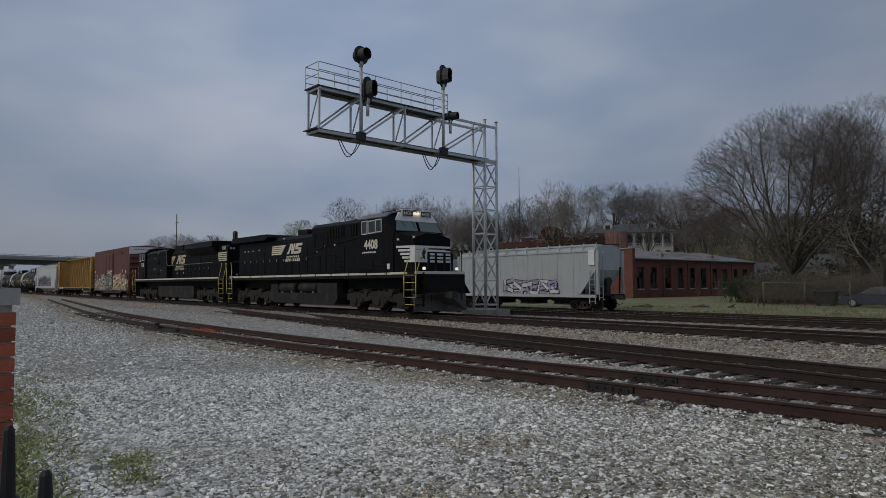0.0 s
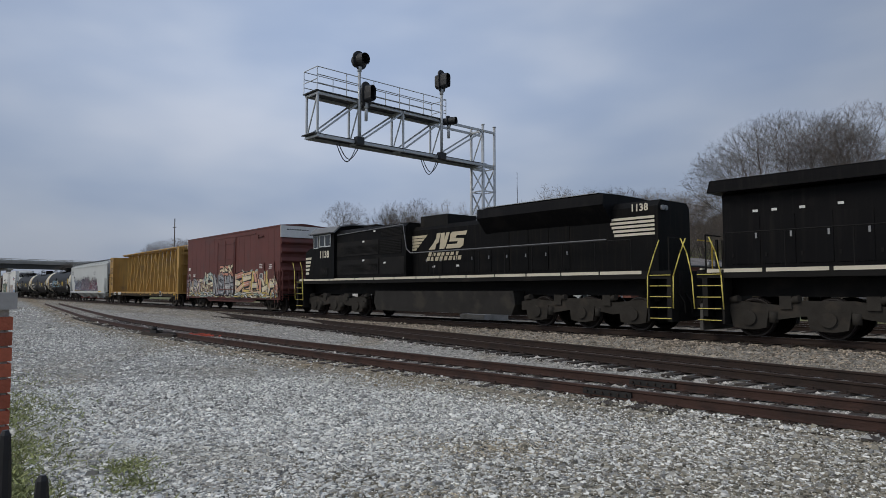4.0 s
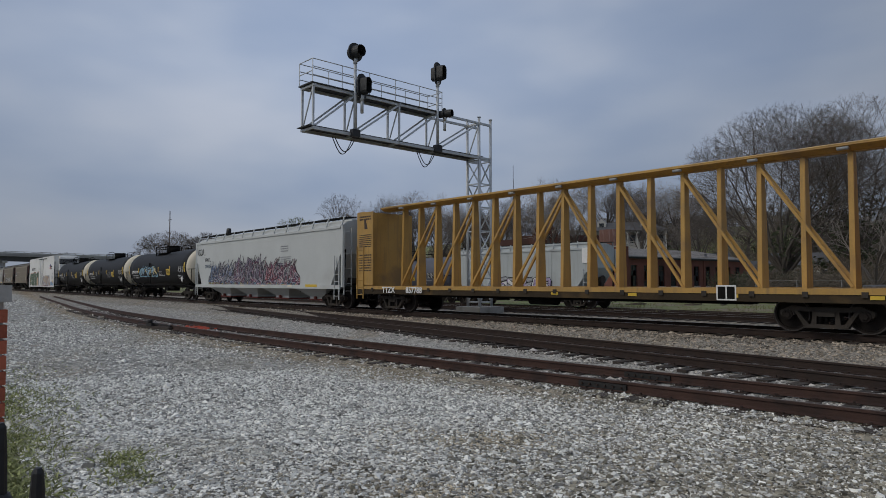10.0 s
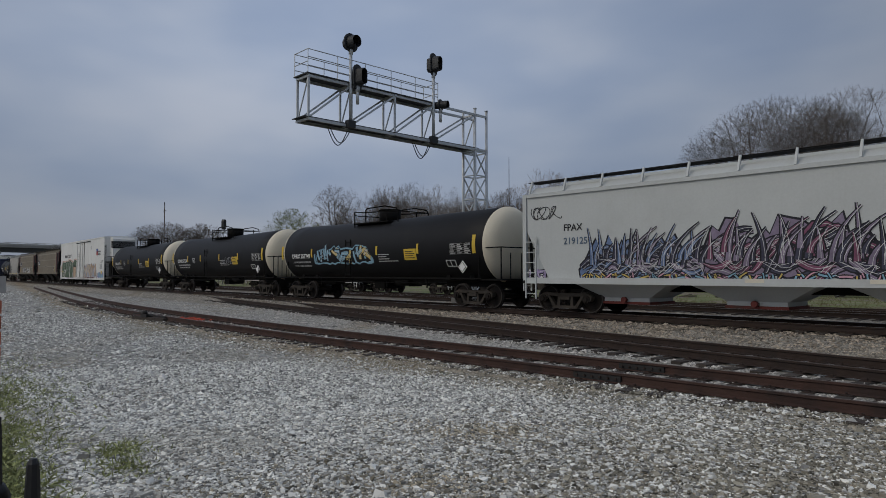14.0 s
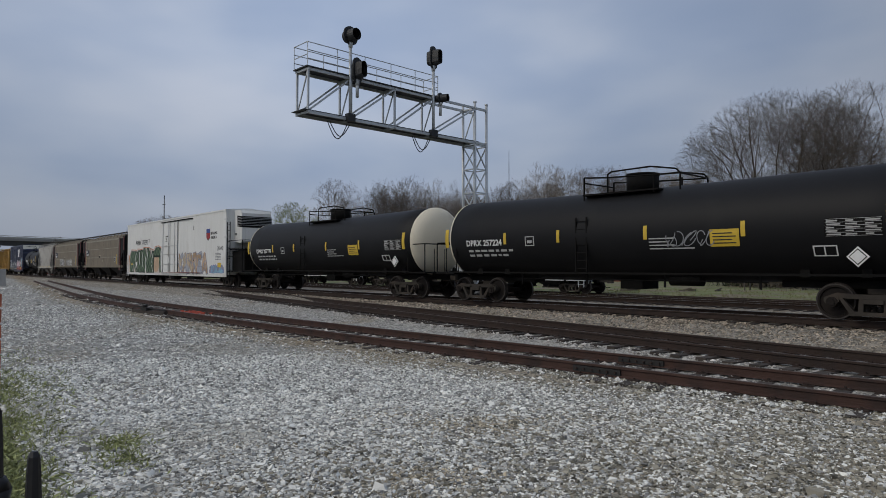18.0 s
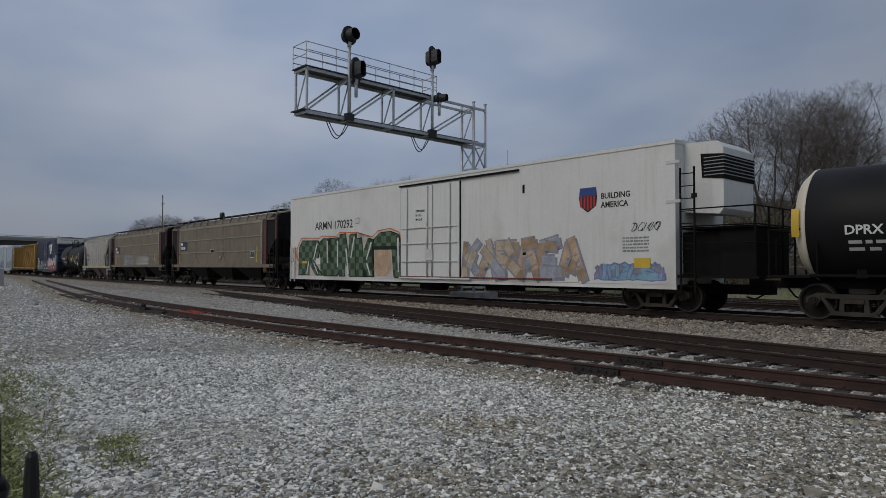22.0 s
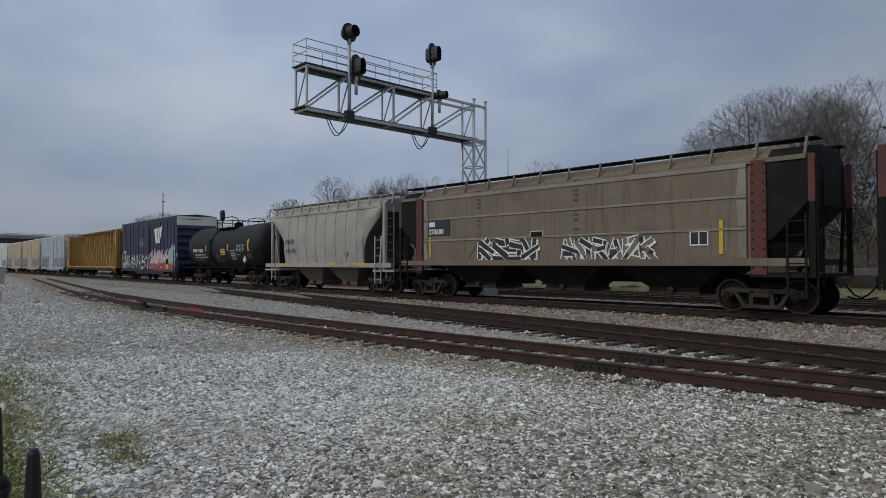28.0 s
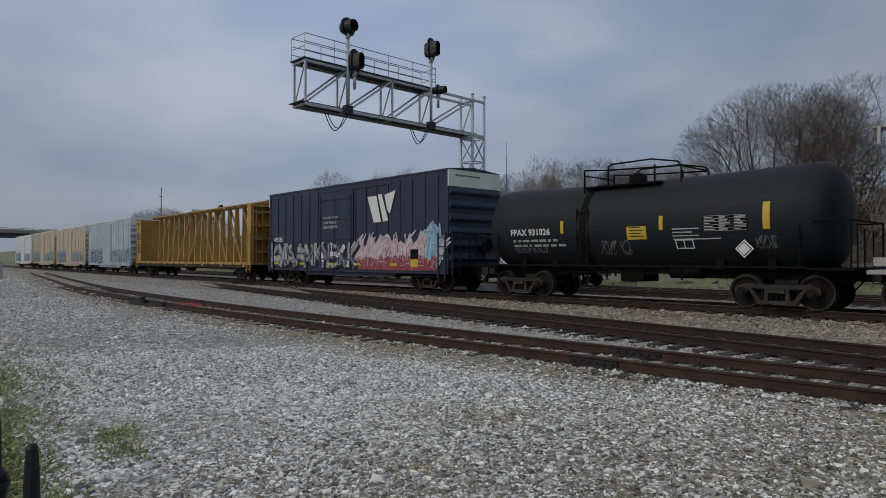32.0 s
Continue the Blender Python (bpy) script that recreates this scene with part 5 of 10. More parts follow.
def louvres(car, x0, x1, z0, z1, y, n, m):
    bm = nb()
    box(bm, x0, x1, y - 0.012, y, z0, z1)
    f = part("grille", bm, GREASE, car)
    bm = nb()
    for k in range(n):
        z = z0 + (z1 - z0) * (k + 0.5) / n
        prism(bm, [(x0, z - 0.018), (x1, z - 0.018), (x1, z + 0.012), (x0, z + 0.012)], y - 0.03, y - 0.012)
    part("slat", bm, m, f)


def stairs(car, x, e):
    """Step well at a corner with yellow edges and handrails."""
    for k in range(5):
        bm = nb()
        z = 0.42 + k * 0.32
        box(bm, x - 0.36, x + 0.36, -1.52, -1.05, z, z + 0.04)
        st = part("step", bm, LOCOFLAT, car)
        bm = nb()
        box(bm, x - 0.34, x + 0.34, -1.535, -1.522, z + 0.015, z + 0.036)
        part("step_edge", bm, RAILYELLOW, st, "yellow step edge")
    bm = nb()
    box(bm, x - e * 0.40 - 0.03, x - e * 0.40 + 0.03, -1.53, -1.0, 0.35, 1.85)
    box(bm, x - 0.36, x + 0.36, -1.06, -1.02, 0.35, 1.85)
    part("step_well", bm, LOCOFLAT, car)
    for q in (-0.42, 0.42):
        bm = nb()
        pipe(bm, [(x + q, -1.55, 0.75), (x + q + 0.04 * e, -1.58, 1.7), (x + q + 0.22 * e, -1.5, 2.35), (x + q + 0.4 * e, -1.5, 2.78)], 0.019, 8)
        part("grab_rail", bm, RAILYELLOW, car, "yellow grab rail")


def handrail(car, x0, x1, y, m, n=7, z=2.85, z0=1.85):
    bm = nb()
    pipe(bm, [(x0, y, z), (x1, y, z)], 0.02, 6)
    for k in range(n):
        x = x0 + (x1 - x0) * k / (n - 1)
        tube(bm, (x, y, z0), (x, y, z), 0.018, 6)
    part("handrail", bm, m, car)


def brand_mark(car, x, z, y, w, h=0.6, m=None):
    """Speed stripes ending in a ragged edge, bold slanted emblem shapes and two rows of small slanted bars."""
    m = m or CREAMY
    lean = 0.22
    for k in range(5):
        z0 = z + k * h / 5
        z1 = z0 + h / 5 - 0.03
        r = x + w * (0.33 + 0.035 * k)
        stripes("speed_stripe", car, [[(x + lean * (z0 - z), z0), (r, z0), (r + 0.10, z1), (x + lean * (z1 - z), z1)]], y, m, "pale speed stripe")
    u = w / 3.6
    a = x + w * 0.50

    def slab(name, pts):
        stripes(name, car, [[(a + (p + lean * q) * u, z + q * h) for p, q in pts]], y - 0.001, m, "pale slanted emblem shape")

    slab("emblem_shape", [(0.04, 0.0), (0.36, 0.0), (0.36, 0.3), (0.44, 0.42), (0.42, 1.0), (0.24, 1.0), (0.27, 0.7), (0.18, 0.32)])
    slab("emblem_shape", [(0.44, 1.0), (0.58, 0.0), (0.80, 0.0), (0.62, 1.0)])
    slab("emblem_shape", [(0.70, 0.35), (0.84, 0.0), (0.86, 1.0), (0.70, 1.0)])
    slab("emblem_shape", [(0.90, 0.0), (1.56, 0.0), (1.66, 0.12), (1.66, 0.26), (0.90, 0.26)])
    slab("emblem_shape", [(1.36, 0.26), (1.66, 0.26), (1.62, 0.56), (1.26, 0.60), (0.96, 0.62), (0.96, 0.42), (1.36, 0.40)])
    slab("emblem_shape", [(0.94, 0.62), (1.22, 0.62), (1.22, 0.76), (1.66, 0.76), (1.66, 1.0), (1.0, 1.0), (0.92, 0.90)])
    rng = random.Random(7)
    for row, (n, b) in enumerate(((7, 0.02), (8, -0.10))):
        zz = z - 0.08 - (row + 1) * h * 0.30
        q = w * 0.48 / 8
        for k in range(n):
            p = a + b + k * q
            e = q * rng.uniform(0.62, 0.8)
            stripes("brand_bar", car, [[(p, zz), (p + e, zz), (p + e + 0.06, zz + h * 0.25), (p + 0.06, zz + h * 0.25)]], y, m)


def loco_wide(c):
    """The leading wide-cab diesel; local +x is its front."""
    car = empty("diesel_locomotive", wagon_pose(c, 0), "black wide-cab diesel locomotive with white stripes, leading the train", "locomotive", "train")
    F = 10.2
    # frame and walkway
    bm = nb()
    box(bm, -F + 0.2, F - 0.45, -1.5, 1.5, 1.62, 1.86)
    box(bm, -F + 0.6, F - 0.9, -0.7, 0.7, 1.1, 1.62)
    part("frame", bm, LOCOFLAT, car, bevel=0.01)
    for k in range(12):
        x = -F + 0.5 + k * 1.6
        bm = nb()
        box(bm, x, x + 1.5, -1.512, -1.5, 1.77, 1.87)
        part("sill_stripe", bm, CREAMY, car, "worn cream sill stripe")
    # long hood
    bm = nb()
    xprism(bm, [(-0.98, 1.86), (-0.98, 3.95), (-0.80, 4.15), (0.80, 4.15), (0.98, 3.95), (0.98, 1.86)], -F + 0.75, 0.9)
    part("long_hood", bm, LOCO, car, bevel=0.02)
    bm = nb()
    xprism(bm, [(-1.42, 1.86), (-1.42, 4.34), (-1.2, 4.52), (1.2, 4.52), (1.42, 4.34), (1.42, 1.86)], 0.9, 5.72)
    part("equipment_hood", bm, LOCO, car, bevel=0.02)
    # radiator wings at the rear
    bm = nb()
    prism(bm, [(-F + 0.5, 4.02), (-4.9, 4.02), (-4.4, 4.18), (-4.6, 4.36), (-F + 0.6, 4.36)], -1.42, 1.42)
    part("radiator_wing", bm, LOCO, car, bevel=0.02)
    bm = nb()
    box(bm, -2.35, -1.25, -0.5, 0.5, 4.15, 4.5)
    part("exhaust_stack", bm, LOCOFLAT, car, bevel=0.03)
    bm = nb()
    for x in (0.1, 0.35, 0.62):
        tube(bm, (x, -0.25, 4.2), (x, -0.25, 4.4), 0.04, 6)
        tube(bm, (x - 0.2, -0.25, 4.42), (x + 0.25, -0.25, 4.42), 0.06, 8, 0.1)
    part("air_horn", bm, GREASE, car)
    # doors along the hood
    x = -F + 0.95
    for k in range(11):
        bm = nb()
        box(bm, x, x + 0.82, -1.0, -0.975, 2.0, 3.6 if k > 3 else 3.3)
        d = part("hood_door", bm, LOCO, car, bevel=0.012)
        bm = nb()
        box(bm, x + 0.7, x + 0.75, -1.025, -0.999, 2.7, 2.85)
        part("latch", bm, SILVER, d)
        bm = nb()
        box(bm, x + 0.05, x + 0.1, -1.02, -0.999, 2.2, 2.3)
        part("hinge", bm, LOCOFLAT, d)
        x += 0.9
    for x in (1.2, 2.1, 2.5, 2.9, 3.6):
        bm = nb()
        box(bm, x, x + 0.06, -1.445, -1.418, 3.35, 4.05)
        part("vent_slot", bm, GREASE, car)
    louvres(car, 1.6, 2.6, 3.55, 4.0, -1.42, 5, LOCOFLAT)
    for x0, x1 in ((2.76, 3.44), (3.52, 4.18), (4.76, 5.3)):
        bm = nb()
        box(bm, x0, x1, -1.435, -1.42, 3.7, 4.26)
        f = part("vent", bm, GREASE, car)
        bm = nb()
        k = x0 + 0.05
        while k < x1 - 0.05:
            box(bm, k, k + 0.05, -1.47, -1.436, 3.72, 4.24)
            k += 0.14
        part("vent_slat", bm, LOCOFLAT, f)
    bm = nb()
    pipe(bm, [(0.95, -1.46, 2.95), (2.2, -1.46, 3.3), (5.6, -1.46, 3.62)], 0.02, 6)
    part("handrail", bm, LOCOFLAT, car)
    for x0, x1 in ((1.1, 2.4), (2.5, 4.2), (4.3, 5.6)):
        bm = nb()
        box(bm, x0, x1, -1.445, -1.418, 1.98, 3.2)
        part("cabinet_door", bm, LOCO, car, bevel=0.012)
    louvres(car, 2.9, 3.9, 2.1, 2.5, -1.45, 5, LOCOFLAT)
    # cab
    bm = nb()
    xprism(bm, [(-1.53, 1.86), (-1.53, 4.42), (-1.25, 4.6), (-0.6, 4.72), (0.6, 4.72), (1.25, 4.6), (1.53, 4.42), (1.53, 1.86)], 5.72, 7.75)
    part("cab", bm, LOCO, car, bevel=0.03)
    bm = nb()
    prof = ((-1.56, 4.44), (-1.28, 4.64), (-0.6, 4.79), (0.6, 4.79), (1.28, 4.64), (1.56, 4.44), (1.52, 4.40), (1.2, 4.58), (0.6, 4.72), (-0.6, 4.72), (-1.2, 4.58), (-1.52, 4.40))
    loft(bm, [[(x, y, z) for y, z in prof] for x in (5.66, 7.85)])
    part("cab_roof", bm, CABROOF, car, "cab roof, its sky reflection painted in as grey")
    # windshield block: slopes back
    bm = nb()
    loft(bm, [[(7.75, -1.53, 1.86), (7.75, 1.53, 1.86), (7.75, 1.53, 4.40), (7.75, 0.7, 4.74), (7.75, -0.7, 4.74), (7.75, -1.53, 4.40)],
              [(8.35, -1.5, 1.86), (8.35, 1.5, 1.86), (8.35, 1.46, 3.74), (8.02, 1.0, 4.52), (8.02, -1.0, 4.52), (8.35, -1.46, 3.74)]])
    part("cab_front", bm, LOCO, car)
    for s in (-1, 1):
        bm = nb()
        a = [(8.37, s * 0.08, 3.78), (8.37, s * 1.34, 3.76), (8.16, s * 1.16, 4.24), (8.15, s * 0.08, 4.27)]
        loft(bm, [a, [(x + 0.02, y, z + 0.01) for x, y, z in a]])
        part("windshield", bm, WINDSHIELD, car, "greenish windshield")
    bm = nb()
    loft(bm, [[(8.11, -1.22, 4.26), (8.11, 1.22, 4.26), (8.0, 0.95, 4.66), (8.0, -0.95, 4.66)], [(8.2, -1.26, 4.25), (8.2, 1.26, 4.25), (8.1, 0.95, 4.66), (8.1, -0.95, 4.66)]])
    part("brow", bm, WHITE, car, "white brow over the windshield")
    for y in (-0.86, 0.22):
        bm = nb()
        box(bm, 7.75, 8.19, y, y + 0.64, 4.46, 4.78)
        nbd = part("number_board", bm, WHITE, car, bevel=0.02)
        bm = nb()
        box(bm, 8.191, 8.2, y + 0.03, y + 0.61, 4.49, 4.75)
        part("board_face", bm, BLACK, nbd)
        lettering("number", "4408", 0.25, WHITE, nbd, pose(8.204, y + 0.06, 4.53, 90, 0, 90), 0.004, 0.95)
        bm = nb()
        box(bm, 7.80, 8.12, y - 0.012, y - 0.001, 4.5, 4.74)
        part("board_face", bm, BLACK, nbd)
    for y in (-0.09, 0.09):
        bm = nb()
        tube(bm, (8.12, y, 4.63), (8.21, y, 4.63), 0.07, 10)
        part("headlight", bm, LAMP, car, "lit warm headlight")
    for a_, b_ in ((6.1, 6.9), (7.0, 7.6)):
        bm = nb()
        box(bm, a_, b_, -0.5, 0.5, 4.79, 4.86)
        part("roof_box", bm, LOCOFLAT, car, bevel=0.02)
    for y in (-0.95, -0.35):
        bm = nb()
        pipe(bm, [(8.24, y, 4.25), (8.40, y + 0.12, 3.95)], 0.012, 5)
        part("wiper", bm, GREASE, car)
    # nose
    bm = nb()
    loft(bm, [[(8.3, -1.45, 1.86), (8.3, 1.45, 1.86), (8.3, 1.45, 3.70), (8.3, 0.5, 3.8), (8.3, -0.5, 3.8), (8.3, -1.45, 3.70)],
              [(9.35, -1.05, 1.86), (9.35, 1.05, 1.86), (9.35, 1.05, 3.42), (9.35, 0.4, 3.62), (9.35, -0.4, 3.62), (9.35, -1.05, 3.42)]])
    part("nose", bm, LOCO, car, bevel=0.03)
    ya = lambda x: -1.455 + (x - 8.3) * 0.40 / 1.05
    for k in range(5):
        z0 = 2.31 + k * 0.162
        bm = nb()
        loft(bm, [[(x, ya(x) - 0.008, z0), (x, ya(x) - 0.008, z0 + 0.098), (x, ya(x) + 0.02, z0 + 0.098), (x, ya(x) + 0.02, z0)] for x in (8.86 - 0.10 * k, 9.36)])
        box(bm, 9.355, 9.362, -1.05, 1.05, z0, z0 + 0.098)
        part("nose_stripe", bm, WHITE, car, "white nose stripe")
    bm = nb()
    loft(bm, [[(x, ya(x) - 0.011, 2.31), (x, ya(x) - 0.011, 3.056), (x, ya(x) + 0.02, 3.056), (x, ya(x) + 0.02, 2.31)] for x in (9.14, 9.366)])
    box(bm, 9.364, 9.372, -1.06, -0.28, 2.31, 3.056)
    part("nose_emblem", bm, WHITE, car, "white emblem panel on the nose corner")
    bm = nb()
    fig = ((-0.78, 2.42), (-0.60, 2.55), (-0.66, 2.80), (-0.52, 2.98), (-0.42, 2.80), (-0.50, 2.62), (-0.44, 2.42), (-0.58, 2.50))
    loft(bm, [[(9.374, y, z) for y, z in fig], [(9.38, y, z) for y, z in fig]])
    part("emblem_figure", bm, BLACK, car)
    for x, z in ((8.55, 3.3), (9.33, 3.38)):
        bm = nb()
        box(bm, x - 0.05, x + 0.05, ya(x) - 0.03, ya(x) + 0.03, z, z + 0.09)
        part("nose_lamp", bm, WHITE, car, bevel=0.01)
    # side windows, number
    window(car, 5.95, 6.33, 3.74, 4.3, -1.535)
    window(car, 6.48, 7.02, 3.76, 4.28, -1.535)
    window(car, 7.1, 7.5, 3.78, 4.3, -1.535)
    lettering("number", "4408", 0.6, CREAMY, car, side(6.1, 3.0, -1.537), 0.02, 0.92)
    bars("stencil", car, 5.95, 2.8, -1.534, 1.1, 1, 0.07, WHITE, 3)
    for x in (5.9, 7.0):
        louvres(car, x, x + 0.95, 1.98, 2.38, -1.535, 7, LOCOFLAT)
    flat_stencil(car, 8.0 - 0.25, 2.02, -1.535, 0.4, 0.25, WHITE)
    brand_mark(car, -4.72, 3.1, -1.004, 3.75, 0.58)
    # safety labels
    for x, z in ((-8.6, 3.42), (-8.1, 3.42), (-7.4, 3.42), (-6.5, 3.44), (-3.2, 4.0), (1.4, 3.05), (3.2, 3.3), (2.2, 3.28)):
        flat_stencil(car, x, z, -1.004 if x < 0.9 else -1.447, 0.14, 0.07, WHITE)
    handrail(car, -9.2, 3.4, -1.46, LOCOFLAT, 9)
    for s_ in (-1, 1):
        stairs(car, s_ * (F - 0.55), s_)
    # tank, reservoirs
    bm = nb()
    prism(bm, [(-4.0, 0.88), (-4.0, 0.45), (-3.6, 0.30), (3.1, 0.30), (3.42, 0.62), (3.42, 0.88)], -1.36, 1.36)
    part("fuel_tank", bm, DUSTSTEEL, car, bevel=0.03)
    bm = nb()
    box(bm, -3.9, 3.4, -0.95, 0.95, 0.88, 1.6)
    part("tank_backing", bm, GREASE, car)
    for x0, ln in ((-3.0, 1.85), (-0.72, 2.0)):
        bm = nb()
        rings = [(x0, 0.16), (x0 + 0.05, 0.24), (x0 + 0.14, 0.275), (x0 + ln - 0.14, 0.275), (x0 + ln - 0.05, 0.24), (x0 + ln, 0.16)]
        loft(bm, [[(x, -1.16 + r_ * math.cos(a), 1.17 + r_ * math.sin(a)) for a in np.linspace(0, 2 * math.pi, 18, endpoint=False)] for x, r_ in rings], smooth=True)
        rv = part("air_reservoir", bm, DUSTSTEEL, car)
        for q in (0.35, ln - 0.35):
            bm = nb()
            box(bm, x0 + q - 0.04, x0 + q + 0.04, -1.36, -1.05, 0.88, 1.0)
            part("saddle", bm, SILVER, rv)
    bm = nb()
    box(bm, -4.0, -3.08, -1.36, -1.0, 0.884, 1.36)
    part("battery_box", bm, DUSTSTEEL, car, bevel=0.02)
    bm = nb()
    box(bm, 1.4, 3.38, -1.355, -1.0, 0.884, 1.41)
    part("equipment_box", bm, DUSTSTEEL, car, bevel=0.02)
    for x in (-6.75, 6.75):
        loco_bogie(car, x)
    # pilots, plow, ditch lights
    for e in (-1, 1):
        bm = nb()
        x = e * F
        box(bm, min(x - e * 0.5, x - e * 0.35), max(x - e * 0.5, x - e * 0.35), -1.5, 1.5, 0.55, 1.86)
        part("pilot", bm, LOCOFLAT, car)
        bm = nb()
        loft(bm, [[(x - e * 0.35, -1.5, 0.16), (x - e * 0.35, -1.5, 0.9), (x - e * 0.2, 0, 0.95), (x - e * 0.35, 1.5, 0.9), (x - e * 0.35, 1.5, 0.16)], [(x - e * 0.25, -1.5, 0.14), (x - e * 0.28, -1.5, 0.9), (x + e * 0.15, 0, 0.95), (x - e * 0.28, 1.5, 0.9), (x - e * 0.25, 1.5, 0.14)]])
        part("plow", bm, mat("scuffed_plow_steel", (0.075, 0.07, 0.062), 0.7, 0.1, 0.35, 2, 25, 0.15, stain=((0.035, 0.032, 0.029), 0.52, 0.7)), car)
        bm = nb()
        box(bm, min(x - e * 0.34, x - e * 0.26), max(x - e * 0.34, x - e * 0.26), -1.45, 1.45, 1.78, 1.9)
        part("end_sill_edge", bm, CREAMY, car, "pale edge of the end sill")
        coupler(car, x - e * 0.3, e)
        for y in (-1.35, 1.35):
            bm = nb()
            pipe(bm, [(x - e * 0.4, y, 1.86), (x - e * 0.4, y, 2.85), (x - e * 0.4, y * 0.3, 2.85)], 0.022, 6)
            part("end_rail", bm, LOCOFLAT if e < 0 or y > 0 else YELLOW, car)
        for y in (-0.95, 0.95):
            bm = nb()
            tube(bm, (x - e * 0.34, y, 2.02), (x - e * 0.25, y, 2.02), 0.066, 12)
            part("ditch_light", bm, MARK if e > 0 else SILVER, car, "lit white ditch lamp" if e > 0 else "")
        for y in (-0.62, -0.2, 0.3, 0.75):
            bm = nb()
            box(bm, min(x - e * 0.42, x - e * 0.36), max(x - e * 0.42, x - e * 0.36), y - 0.05, y + 0.05, 1.9, 2.75)
            part("end_post", bm, LOCOFLAT, car)
        bm = nb()
        for y in (-1.1, -0.7, 0.7, 1.1):
            pipe(bm, [(x - e * 0.3, y, 1.2), (x - e * 0.12, y, 0.9), (x - e * 0.1, y, 0.6)], 0.025, 6)
        part("hose_cluster", bm, GREASE, car)
    return car


def loco_narrow(c):
    """The second diesel, running backwards: local -x is its cab end."""
    car = empty("diesel_locomotive", wagon_pose(c, 0), "dusty black diesel locomotive running cab-rearward behind the leader", "locomotive", "train")
    F = 11.0
    bm = nb()
    box(bm, -F + 0.4, F - 0.4, -1.5, 1.5, 1.62, 1.86)
    box(bm, -F + 0.8, F - 0.8, -0.7, 0.7, 1.1, 1.62)
    part("frame", bm, LOCOFLAT, car, bevel=0.01)
    for k in range(13):
        x = -F + 0.55 + k * 1.56
        bm = nb()
        box(bm, x, x + 1.5, -1.512, -1.5, 1.77, 1.87)
        part("sill_stripe", bm, CREAMY, car, "worn cream sill stripe")
    # cab at -x: from -9.0 to -6.9
    bm = nb()
    xprism(bm, [(-1.53, 1.86), (-1.53, 4.18), (-1.2, 4.48), (-0.5, 4.6), (0.5, 4.6), (1.2, 4.48), (1.53, 4.18), (1.53, 1.86)], -9.0, -6.95)
    part("cab", bm, WORNLOCO, car, bevel=0.03)
    bm = nb()
    prof = [(-1.64, 4.2), (-1.25, 4.54), (-0.5, 4.68), (0.5, 4.68), (1.25, 4.54), (1.64, 4.2), (1.58, 4.16), (1.2, 4.49), (0.5, 4.61), (-0.5, 4.61), (-1.2, 4.49), (-1.58, 4.16)]
    loft(bm, [[(x, y, z) for y, z in prof] for x in (-9.25, -6.85)])
    part("cab_roof", bm, CABROOF, car, "cab roof, its sky reflection painted in as grey with eave")
    bm = nb()
    prism(bm, [(-9.0, 1.86), (-9.0, 3.62), (-9.9, 3.5), (-10.35, 3.3), (-10.35, 1.86)], -1.2, 1.2)
    part("nose", bm, WORNLOCO, car, bevel=0.04)
    for k in range(5):
        z0 = 2.12 + k * 0.2
        stripes("nose_stripe", car, [[(-10.3, z0), (-9.75 - 0.06 * (4 - k), z0), (-9.7 - 0.06 * (4 - k), z0 + 0.12), (-10.3, z0 + 0.12)]], -1.21, CREAMY, "cream nose stripe")
    bm = nb()
    loft(bm, [[(-9.0, -1.4, 3.35), (-9.0, -0.1, 3.35), (-9.0, -0.1, 4.0), (-9.0, -1.25, 4.0)], [(-9.02, -1.4, 3.35), (-9.02, -0.1, 3.35), (-9.02, -0.1, 4.0), (-9.02, -1.25, 4.0)]])
    part("windshield", bm, WINDSHIELD, car)
    window(car, -8.85, -8.5, 3.5, 4.08, -1.535)
    window(car, -8.3, -7.85, 3.55, 4.08, -1.535)
    window(car, -7.75, -7.3, 3.55, 4.08, -1.535)
    bm = nb()
    beam(bm, (-9.1, -1.70, 4.19), (-7.0, -1.70, 4.19), 0.24, 0.03)
    part("sunshade", bm, CABROOF, car)
    lettering("number", "1138", 0.5, CREAMY, car, side(-8.35, 2.95, -1.537), 0.012, 0.95)
    louvres(car, -8.2, -7.5, 1.98, 2.45, -1.535, 8, LOCOFLAT)
    # wide equipment section, then long hood
    bm = nb()
    xprism(bm, [(-1.38, 1.86), (-1.38, 4.12), (-1.15, 4.3), (1.15, 4.3), (1.38, 4.12), (1.38, 1.86)], -6.95, -2.0)
    part("equipment_hood", bm, WORNLOCO, car, bevel=0.02)
    bm = nb()
    xprism(bm, [(-0.98, 1.86), (-0.98, 3.9), (-0.8, 4.1), (0.8, 4.1), (0.98, 3.9), (0.98, 1.86)], -2.0, F - 0.95)
    part("long_hood", bm, WORNLOCO, car, bevel=0.02)
    bm = nb()
    box(bm, -1.6, 0.2, -0.85, 0.85, 4.05, 4.52)
    part("exhaust_housing", bm, LOCOFLAT, car, bevel=0.04)
    for z0, z1 in ((2.05, 2.75), (2.95, 3.65)):
        bm = nb()
        box(bm, -6.85, -4.0, -1.41, -1.378, z0, z1)
        part("louvre_panel", bm, LOCOFLAT, car, bevel=0.02)
        louvres(car, -6.5, -4.1, z0 + 0.12, z0 + 0.48, -1.41, 7, LOCOFLAT)
    louvres(car, -3.9, -2.3, 2.95, 3.6, -1.382, 9, LOCOFLAT)
    louvres(car, -3.8, -2.2, 3.75, 4.1, -1.382, 6, LOCOFLAT)
    bm = nb()
    box(bm, -3.9, -2.1, -1.40, -1.378, 2.02, 2.78)
